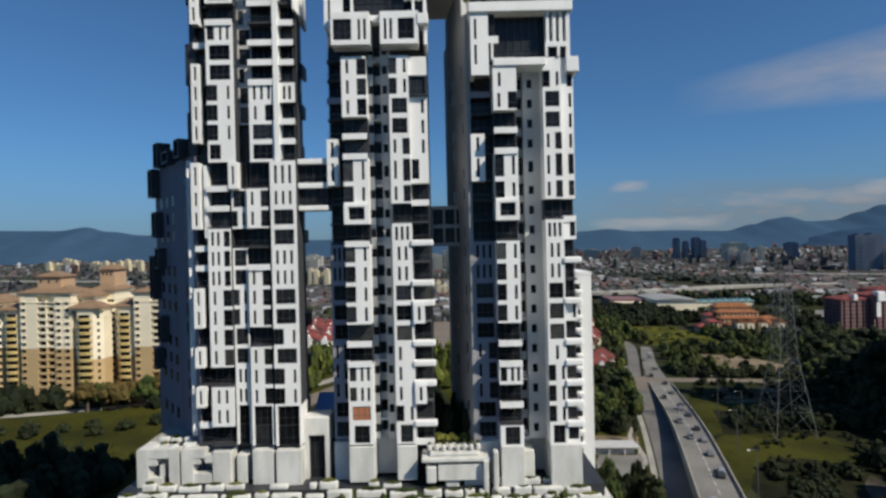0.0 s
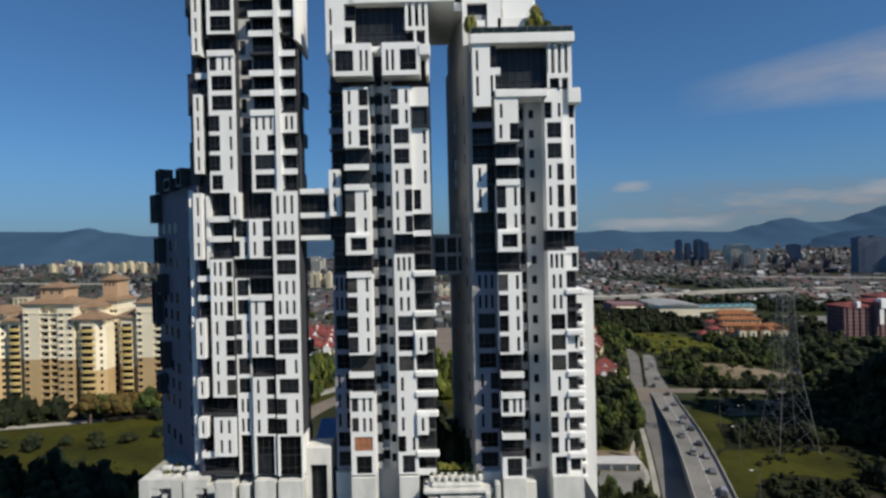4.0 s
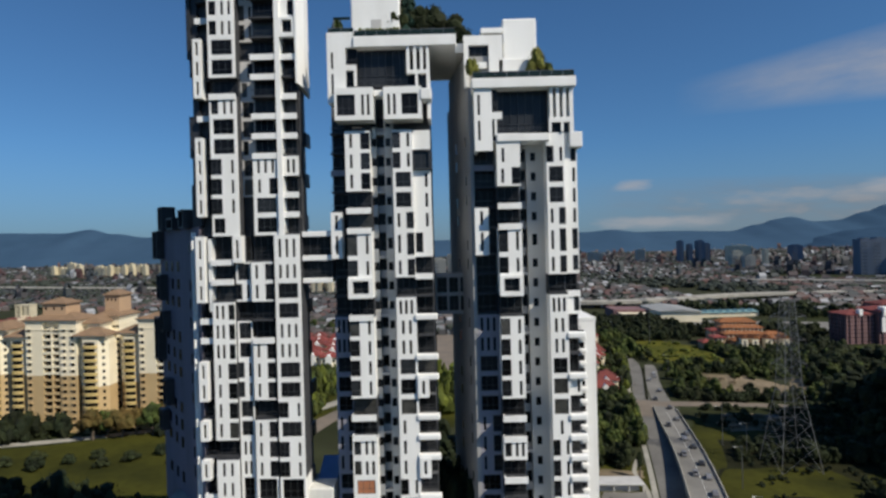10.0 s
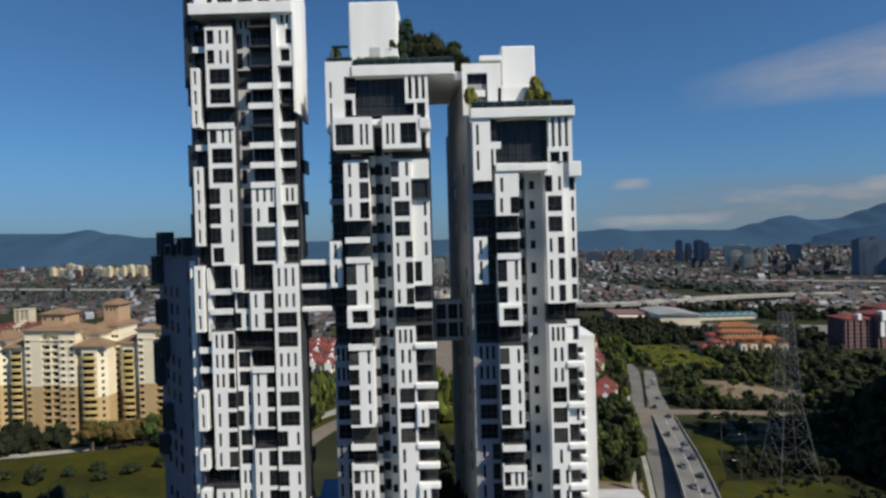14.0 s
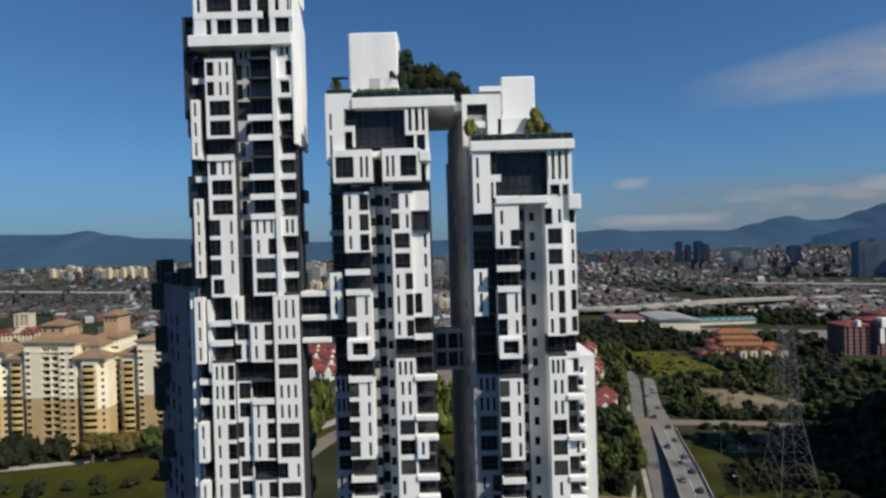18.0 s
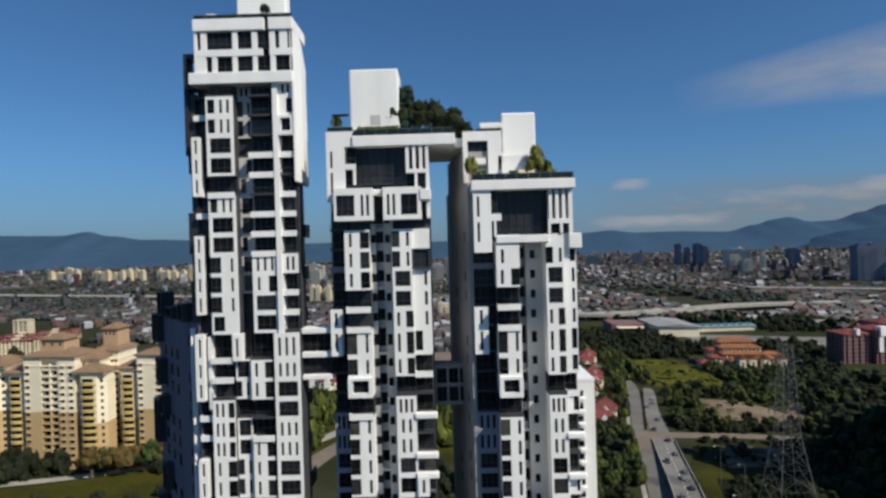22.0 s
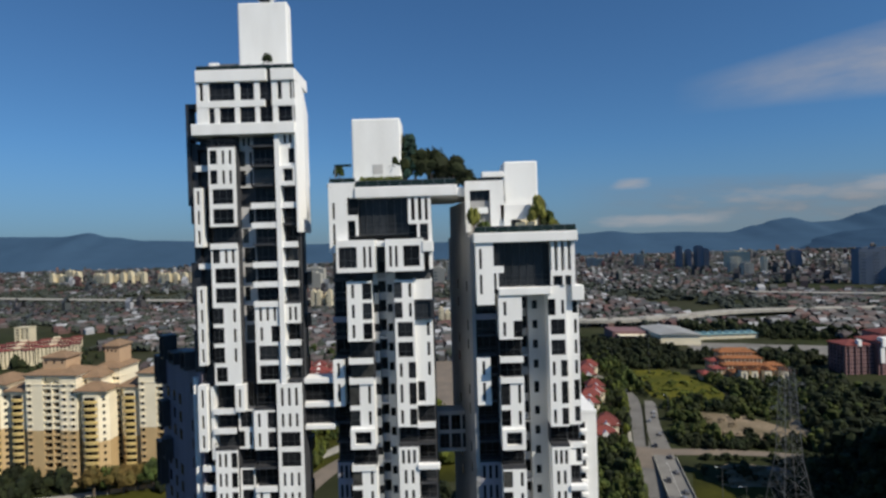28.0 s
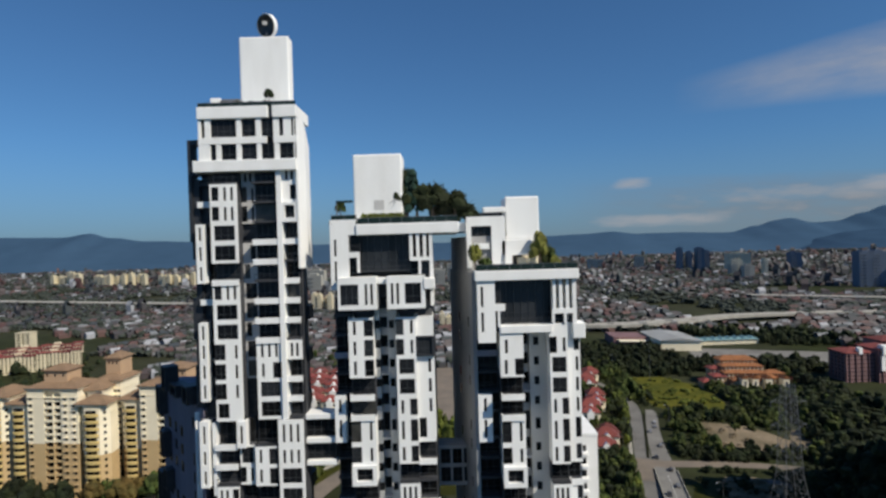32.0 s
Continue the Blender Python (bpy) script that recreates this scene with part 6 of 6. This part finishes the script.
# distant high-rises that stand out on the plain
FAR_GLASS = material("far_window_glass", (0.06, 0.075, 0.10), 0.4, spec=0.3)
# These towers fade in the distance: haze is mixed into their colour.
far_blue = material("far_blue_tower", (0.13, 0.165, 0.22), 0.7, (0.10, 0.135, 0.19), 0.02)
far_pale = material("far_pale_tower", (0.40, 0.385, 0.33), 0.7, (0.32, 0.31, 0.27), 0.02)
far_cream = material("far_cream_tower", (0.60, 0.55, 0.42), 0.7, (0.50, 0.46, 0.36), 0.02)
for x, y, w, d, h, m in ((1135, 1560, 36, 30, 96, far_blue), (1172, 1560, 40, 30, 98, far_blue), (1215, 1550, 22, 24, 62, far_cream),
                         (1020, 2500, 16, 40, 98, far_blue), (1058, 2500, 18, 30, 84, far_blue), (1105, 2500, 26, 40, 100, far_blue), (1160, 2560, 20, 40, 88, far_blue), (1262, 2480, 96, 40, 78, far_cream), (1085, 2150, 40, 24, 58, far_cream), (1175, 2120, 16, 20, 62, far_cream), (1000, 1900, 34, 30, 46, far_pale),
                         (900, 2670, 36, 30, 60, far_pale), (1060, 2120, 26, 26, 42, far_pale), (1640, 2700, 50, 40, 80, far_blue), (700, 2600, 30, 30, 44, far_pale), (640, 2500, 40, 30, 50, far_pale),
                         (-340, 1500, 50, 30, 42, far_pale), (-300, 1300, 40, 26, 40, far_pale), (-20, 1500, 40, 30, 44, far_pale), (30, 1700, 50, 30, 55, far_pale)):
    ob = thing("high_rise", "distant high-rise on the plain, haze blue in its colour" if m is far_blue else "distant pale apartment high-rise on the plain", "high-rise", group="distant high-rises")
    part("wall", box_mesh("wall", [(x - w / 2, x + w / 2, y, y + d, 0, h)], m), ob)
    part("roof_room", box_mesh("roof_room", [(x - w / 5, x + w / 4, y + 4, y + d - 4, h, h + 4)], m), ob)
    for r in range(int(h / 9)):
        part("window_band", cached(("hband", w), lambda: box_mesh("window_band", [(-w * 0.44, w * 0.44, -0.4, 0.2, 0, 2.0)], FAR_GLASS)), ob, (x, y, 4 + r * 9))

for x0, x1, n, y0, top in ((-1000, -968, 3, 1450, 27), (-964, -926, 3, 1440, 38), (-893, -765, 11, 1450, 33), (-730, -640, 8, 1450, 35), (-215, -180, 4, 915, 30), (-8, 16, 3, 752, 20), (-420, -350, 5, 1500, 34)):
    for i in range(n):
        w = (x1 - x0) / n
        h = top * hr.uniform(0.72, 1.06)
        ob = thing("far_flats", "distant cream apartment block on the plain", "apartment building", group="distant cream flats")
        y = y0 + hr.uniform(0, 25)
        part("wall", box_mesh("wall", [(x0 + i * w, x0 + (i + 0.86) * w, y, y + 16, 0, h)], FAR_CREAM), ob)
        part("roof_room", box_mesh("roof_room", [(x0 + (i + 0.25) * w, x0 + (i + 0.6) * w, y + 3, y + 12, h, h + 3)], FAR_CREAM), ob)
        for r in range(4):
            part("window_band", cached(("ffband", round(w, 1)), lambda: box_mesh("window_band", [(0, w * 0.7, -0.3, 0.1, 0, 1.8)], SMOKED)), ob, (x0 + (i + 0.08) * w, y, h * (0.15 + 0.2 * r)))

# ------------------------------------------------------------ the suburb: houses and trees past counting
r = np.random.RandomState(7)


def clear(x, y):
    """Keeps the built-up plain away from roads, fields and buildings that stand on their own."""
    if y < 520 and x > -60:
        return False
    if y < 470:
        return False
    if 100 < x < 440 and y < 735:
        return False
    if x < -250 and y < 560:
        return False
    if -540 < x < -345 and 480 < y < 670:
        return False
    return True


hv, hf, tree_spots, n = [], [], [], 0
while len(hv) < 17000:
    y = 470 + 3300 * r.uniform(0, 1) ** 1.35
    x = r.uniform(-0.95, 0.95) * y
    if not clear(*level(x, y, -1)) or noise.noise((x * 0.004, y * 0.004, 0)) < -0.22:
        continue
    w, d, h = r.uniform(2.6, 5.4) * (1 + y / 3500), r.uniform(2.6, 4.8) * (1 + y / 3500), r.uniform(3.2, 6.0) * (1 + y / 6000)
    if y > 1000 and r.uniform() < 0.03:
        h *= 3.0
    a = noise.noise((x * 0.002, y * 0.002, 5)) * 2
    c, s = math.cos(a), math.sin(a)
    p = np.array([(-w, -d, 0), (w, -d, 0), (w, d, 0), (-w, d, 0), (-w, -d, h), (w, -d, h), (w, d, h), (-w, d, h), (-w, 0, h * 1.45), (w, 0, h * 1.45)])
    p = np.stack([p[:, 0] * c - p[:, 1] * s + x, p[:, 0] * s + p[:, 1] * c + y, p[:, 2]], 1)
    hv.append(p)
    hf.append((n, h))
    n += 10
wall_f, roof_f = [], []
for b, h in hf:
    wall_f += [(b, b + 1, b + 5, b + 4), (b + 1, b + 2, b + 6, b + 5), (b + 2, b + 3, b + 7, b + 6), (b + 3, b, b + 4, b + 7)]
    roof_f += [(b + 4, b + 5, b + 9, b + 8), (b + 6, b + 7, b + 8, b + 9)]
me = np_mesh("suburb_houses", np.concatenate(hv), np.array(wall_f + roof_f), HOUSES)
thing("suburb_houses", "countless low red-roofed and pale houses on the plain", "houses", me=me, kind="stuff")


def scatter(count, area, h, spread, keep=None):
    out = []
    while len(out) < count:
        x, y = r.uniform(area[0], area[1]), r.uniform(area[2], area[3])
        if keep and not keep(x, y):
            continue
        k = r.uniform(0.4, 1.15) if r.uniform() < 0.8 else r.uniform(1.2, 1.75)
        out.append((x, y, 0, h * k * r.uniform(0.8, 1.25), spread * k * r.uniform(0.75, 1.25)))
    return out


spots = []
while len(spots) < 13000:
    y = 480 + 3200 * r.uniform(0, 1) ** 1.3
    x = r.uniform(-0.95, 0.95) * y
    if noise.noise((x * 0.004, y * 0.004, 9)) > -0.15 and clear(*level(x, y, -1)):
        spots.append((x, y, 0, r.uniform(4, 9) * (1 + y / 5000), r.uniform(3, 7) * (1 + y / 2800)))
woods("suburb_trees", "green trees scattered through the suburb, haze in their colour", spots, LEAF_HAZED, SMALL_CROWNS)


def low_x(y):
    """The middle of the lower road at a given distance."""
    for (x0, y0, _, _), (x1, y1, _, _) in zip(low_line, low_line[1:]):
        if y <= y1:
            return x0 + (x1 - x0) * (y - y0) / (y1 - y0)
    return low_line[-1][0] + (y - 500) * 0.25


def off_road(x, y):
    line = low_x(y) + (20 if y > 300 else 24)
    return x > line


def in_lot(x, y):
    return 150 < x < 240 and 304 < y < 362 and not (172 < x < 204 and y > 344)


def off_houses(x, y):
    return not any(a < x < b and c < y < d for a, b, c, d in ((76, 100, 292, 335), (82, 112, 344, 412), (96, 130, 424, 490)))


belt = lambda x, y: 3.5 < low_x(y) - 3 - x < 22 + (y - 200) * 0.05 and off_houses(x, y) and (y > 230 or x < 56)
woods("tree_belt", "thick green tree belt beside the road", scatter(988, (40, 150, 205, 520), 5.4, 2.24, belt), LEAF, MID_CROWNS)
woods("tree_belt", "dense green trees where the road bends out of sight", scatter(230, (100, 158, 408, 520), 6.0, 2.5, lambda x, y: x < 140 + (y - 408) * 0.1 and off_houses(x, y)), LEAF, MID_CROWNS)
woods("tree_belt", "yellow-green crowns along the road side of the belt", scatter(120, (60, 150, 250, 420), 5.2, 2.0, lambda x, y: 3 < low_x(y) - 3 - x < 9 and off_houses(x, y)), LEAF_SUN, MID_CROWNS)
woods("wood", "sunlit shrubs over the grassy mound", scatter(70, (146, 196, 392, 478), 1.8, 2.2), LEAF_SUN, MID_CROWNS)
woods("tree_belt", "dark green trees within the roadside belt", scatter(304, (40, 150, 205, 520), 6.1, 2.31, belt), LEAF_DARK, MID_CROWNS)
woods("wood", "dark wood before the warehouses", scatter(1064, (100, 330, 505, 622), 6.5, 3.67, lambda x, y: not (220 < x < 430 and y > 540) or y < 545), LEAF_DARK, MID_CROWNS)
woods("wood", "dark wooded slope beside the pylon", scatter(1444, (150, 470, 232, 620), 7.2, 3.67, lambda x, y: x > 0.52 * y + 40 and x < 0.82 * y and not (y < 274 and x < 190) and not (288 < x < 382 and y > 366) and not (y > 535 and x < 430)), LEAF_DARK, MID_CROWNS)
woods("wood", "green trees upon the wooded slope", scatter(494, (150, 470, 270, 620), 5.8, 2.86, lambda x, y: x > 0.50 * y + 40 and x < 0.82 * y and not (288 < x < 382 and y > 366) and not (y > 535 and x < 430)), LEAF, MID_CROWNS)
woods("wood", "green trees round the cleared lot", scatter(570, (125, 300, 300, 445), 4.7, 2.45, lambda x, y: off_road(x, y) and not in_lot(x, y) and not (146 < x < 200 and 384 < y < 445) and x < 0.56 * y + 50 and not (288 < x and y > 362)), LEAF, MID_CROWNS)
woods("wood", "dark trees about the hall and the mound", scatter(323, (140, 290, 362, 448), 5.0, 2.72, lambda x, y: off_road(x, y) and not (146 < x < 200 and 386 < y) and not (218 < x < 268 and y > 424) and not (288 < x and y > 362)) + scatter(114, (134, 205, 486, 508), 5.0, 2.45) + scatter(41, (128, 150, 392, 470), 3.6, 1.77, lambda x, y: x > low_x(y) + 6), LEAF_DARK, MID_CROWNS)
woods("wood", "scrubby trees along the side road", scatter(228, (116, 260, 262, 312), 3.2, 1.9, lambda x, y: off_road(x, y) and abs(y - 288) > 7 and x < 0.62 * y and not (120 < x < 158 and y < 280)), LEAF_DARK, MID_CROWNS)
woods("scrub_bushes", "dark bushes on the bank below the pylon", scatter(570, (80, 176, 120, 176), 2.2, 1.5, lambda x, y: x > 0.30 * (y - 126) + 84 and noise.noise((x * 0.06, y * 0.06, 2)) > -0.12), LEAF_DARK, MID_CROWNS, "bushes")
woods("scrub_bushes", "dark bushes in the hollow behind the grass slope", scatter(798, (104, 215, 196, 272), 2.4, 1.63, lambda x, y: noise.noise((x * 0.05, y * 0.05, 4)) > -0.05 and not (110 < x < 144 and 236 < y < 256) and not (y < 210 and x < 150) and x > 84 + (y - 140) * 0.33), LEAF_DARK, MID_CROWNS, "bushes")
# Trees added to blacken the hollow where shade lies.
woods("wood", "added dark low trees standing in for the hollow's shade", scatter(420, (124, 215, 212, 286), 4.2, 2.6, lambda x, y: x > 134 + 4 * math.sin(y * 0.2) and not (118 < x < 168 and 232 < y < 282) and x < 0.86 * y and abs(y - 288) > 7), LEAF_DARK, MID_CROWNS)
woods("scrub_bushes", "low bushes dotted over the grass slope", scatter(87, (104, 184, 172, 208), 1.3, 1.02, lambda x, y: noise.noise((x * 0.08, y * 0.08, 6)) > 0.05), LEAF_DARK, MID_CROWNS, "bushes")
woods("wood", "dark trees at the far side of the grass slope", scatter(494, (130, 340, 165, 272), 5.8, 2.86, lambda x, y: x > 0.66 * y + 12 + 6 * math.sin(y * 0.13)), LEAF_DARK, MID_CROWNS)
# a wooded rise, mostly out of view, added to shade the hollow below it
def rise(x, y):
    return 96 * math.exp(-((x - 207) / 21) ** 2 - ((y - 205) / 44) ** 2) + 48 * math.exp(-((x - 172) / 20) ** 2 - ((y - 122) / 24) ** 2)


hv2, hf2 = [], []
for j in range(25):
    for i in range(25):
        x, y = 112 + i * 7, 50 + j * 11
        hv2.append((x, y, rise(x, y) - 0.5))
for j in range(24):
    for i in range(24):
        a = j * 25 + i
        hf2.append((a, a + 1, a + 26, a + 25))
thing("hillside", "added scrub-covered rise, mostly out of view, shading the hollow", "hill", me=mesh_of("hillside", hv2, hf2, SCRUB_SHADE, True), kind="structure")
woods("wood", "dark trees on the added rise that shades the hollow", [(x, y, rise(x, y) - 0.6, h, w) for x, y, z, h, w in scatter(1300, (120, 262, 60, 290), 6, 3.6, lambda x, y: rise(x, y) > 3)], LEAF_DARK, MID_CROWNS)
woods("wood", "dark trees behind the sheds", scatter(260, (300, 480, 640, 745), 8, 4.4, lambda x, y: not (x < 360 and y < 680)) + scatter(120, (270, 470, 500, 545), 7, 4.0), LEAF_DARK)
woods("tree_belt", "dark trees below the condominiums", scatter(170, (-215, -70, 228, 262), 6, 3.0, lambda x, y: abs(y - (246 + (x + 128) * 0.5)) > 6 and y > 240 + (x + 128) * 0.35), LEAF_DARK, MID_CROWNS)
# Added trees that darken the lawn where the towers' shadow falls.
woods("wood", "added dark trees standing in for the towers' shadow on the lawn", scatter(360, (-175, -92, 118, 190), 7, 3.2, lambda x, y: y < 186 - (x + 134) * 0.32 + 5 * math.sin(x * 0.2)), LEAF_DARK, MID_CROWNS)
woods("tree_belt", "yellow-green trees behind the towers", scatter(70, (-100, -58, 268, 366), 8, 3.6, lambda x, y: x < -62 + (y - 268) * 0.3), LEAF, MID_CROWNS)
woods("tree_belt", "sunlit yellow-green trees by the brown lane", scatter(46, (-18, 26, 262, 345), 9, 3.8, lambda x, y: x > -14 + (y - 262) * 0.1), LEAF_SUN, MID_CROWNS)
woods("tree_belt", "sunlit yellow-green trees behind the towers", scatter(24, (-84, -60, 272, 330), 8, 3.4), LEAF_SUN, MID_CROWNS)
woods("tree_belt", "green trees beyond the red-roofed terraces", scatter(120, (-130, -20, 490, 560), 8, 4.0) + scatter(40, (24, 70, 300, 520), 8, 4.0), LEAF)
woods("tree_belt", "green trees in front of the rear block", scatter(110, (22, 52, 118, 172), 5, 2.0, lambda x, y: x < 36 + (y - 118) * 0.30 and not (29 < x < 43 and 143 < y < 172)), LEAF, CROWNS)
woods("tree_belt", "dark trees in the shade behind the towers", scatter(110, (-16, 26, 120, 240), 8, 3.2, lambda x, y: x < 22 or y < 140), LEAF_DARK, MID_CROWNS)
woods("wood", "dark trees before the cream flats", scatter(420, (-500, -215, 330, 545), 7, 4.0, lambda x, y: x < -0.62 * y + 10), LEAF_DARK, FAR_CROWNS)
woods("tree_belt", "dark trees beside the low pavilion", scatter(26, (44, 66, 206, 222), 6, 2.8) + scatter(30, (40, 58, 152, 168), 5, 1.9), LEAF_DARK, CROWNS)
tree(67.2, 199, 0, 10, 1.1, LEAF_DARK, "slim dark green columnar tree beside the footpath", 3)

seed = 0
for i in range(11):
    x = -146 + i * 5.2 + r.uniform(-1, 1)
    tree(x, 238 + (x + 146) * 0.3 + 2 * (i % 2), 0, r.uniform(11, 17), r.uniform(4.6, 7.2), (LEAF_BRONZE, LEAF, LEAF_BRONZE)[i % 3], "bronze-leaved garden tree before the condominiums" if i % 3 != 1 else "green garden tree before the condominiums", i, "garden trees")
for i in range(17):
    x = -190 + i * 7.4 + r.uniform(-2, 2)
    tree(x, 205 + (i % 3) * 5 + (x + 150) * 0.14, 0, r.uniform(3.4, 5.2), r.uniform(2.4, 3.6), LEAF_DARK, "rounded dark green shrub on the lawn", i, "lawn shrubs", "shrub")
for i in range(16):
    y = 190 + i * 14
    tree(low_x(y) - 10 - (i % 3) * 4, y + 20, 0, r.uniform(7, 11), r.uniform(3.0, 4.6), LEAF if i % 3 else LEAF_DARK, "broad green roadside tree", i, "roadside trees")

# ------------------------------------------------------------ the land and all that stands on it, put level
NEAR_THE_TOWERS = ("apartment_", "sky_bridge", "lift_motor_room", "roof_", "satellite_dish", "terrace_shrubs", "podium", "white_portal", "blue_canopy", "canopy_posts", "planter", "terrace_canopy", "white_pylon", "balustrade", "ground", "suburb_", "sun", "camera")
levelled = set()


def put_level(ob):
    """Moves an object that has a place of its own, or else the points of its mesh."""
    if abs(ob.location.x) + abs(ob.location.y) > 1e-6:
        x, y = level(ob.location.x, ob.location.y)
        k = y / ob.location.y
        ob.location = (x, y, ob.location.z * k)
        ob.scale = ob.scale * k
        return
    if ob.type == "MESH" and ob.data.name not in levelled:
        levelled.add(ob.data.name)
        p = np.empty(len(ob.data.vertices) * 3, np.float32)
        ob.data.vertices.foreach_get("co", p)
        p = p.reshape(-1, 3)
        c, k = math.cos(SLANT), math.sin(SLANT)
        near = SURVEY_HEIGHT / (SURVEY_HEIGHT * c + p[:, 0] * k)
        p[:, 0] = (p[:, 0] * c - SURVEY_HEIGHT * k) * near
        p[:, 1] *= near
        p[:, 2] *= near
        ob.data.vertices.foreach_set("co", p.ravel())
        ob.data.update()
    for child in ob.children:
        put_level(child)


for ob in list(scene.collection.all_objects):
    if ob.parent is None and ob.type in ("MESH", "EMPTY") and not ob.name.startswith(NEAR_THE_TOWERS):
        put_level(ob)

# ------------------------------------------------------------ hills on the horizon


def ridge(name, label, y, profile, mat, depth, wob, span=(-4900, 4900), kind="structure"):
    nx, ny = 220, 12
    v, f = [], []
    for j in range(ny + 1):
        t = j / ny
        for i in range(nx + 1):
            x = span[0] + (span[1] - span[0]) * i / nx
            top = profile(x) + wob * (noise.noise((x * 0.0021, 3, 0)) + 0.5 * noise.noise((x * 0.006, 7, 0)) + 0.25 * noise.noise((x * 0.017, 9, 0)))
            rough = 9 * noise.noise((x * 0.006, t * 5, 1)) * math.sin(math.pi * t)
            v.append((x, y - depth * (1 - t), max(0, top) * t ** 0.8 + rough if t else -5))
    for j in range(ny):
        for i in range(nx):
            a = j * (nx + 1) + i
            f.append((a, a + 1, a + nx + 2, a + nx + 1))
    return thing(name, label, "hills", me=mesh_of(name, v, f, mat, True), kind=kind)


def lerp_profile(knots):
    def at(x):
        for (a, p), (b, q) in zip(knots, knots[1:]):
            if x <= b:
                t = (x - a) / (b - a)
                t = t * t * (3 - 2 * t)
                return p + (q - p) * t
        return knots[-1][1]
    return at


ridge("backdrop_hills", "long forested hills on the horizon, haze painted blue-grey", 4700, lerp_profile([(-5000, 285), (-3640, 276), (-3130, 262), (-2900, 286), (-2715, 245), (-2440, 210), (-1125, 142), (-20, 126), (1107, 160), (1337, 176), (1565, 151), (1886, 152), (2298, 137), (2528, 190), (2666, 228), (2803, 243), (2985, 200), (3168, 206), (3398, 269), (3572, 322), (3900, 380), (5000, 420)]), HILL_FAR, 700, 5)
ridge("backdrop_hills", "nearer hills on the horizon, haze painted dark blue", 4150, lerp_profile([(-5000, -90), (2300, -90), (2420, 5), (2552, 36), (2674, 81), (2876, 117), (3150, 134), (3600, 170), (5000, 220)]), HILL, 600, 4)
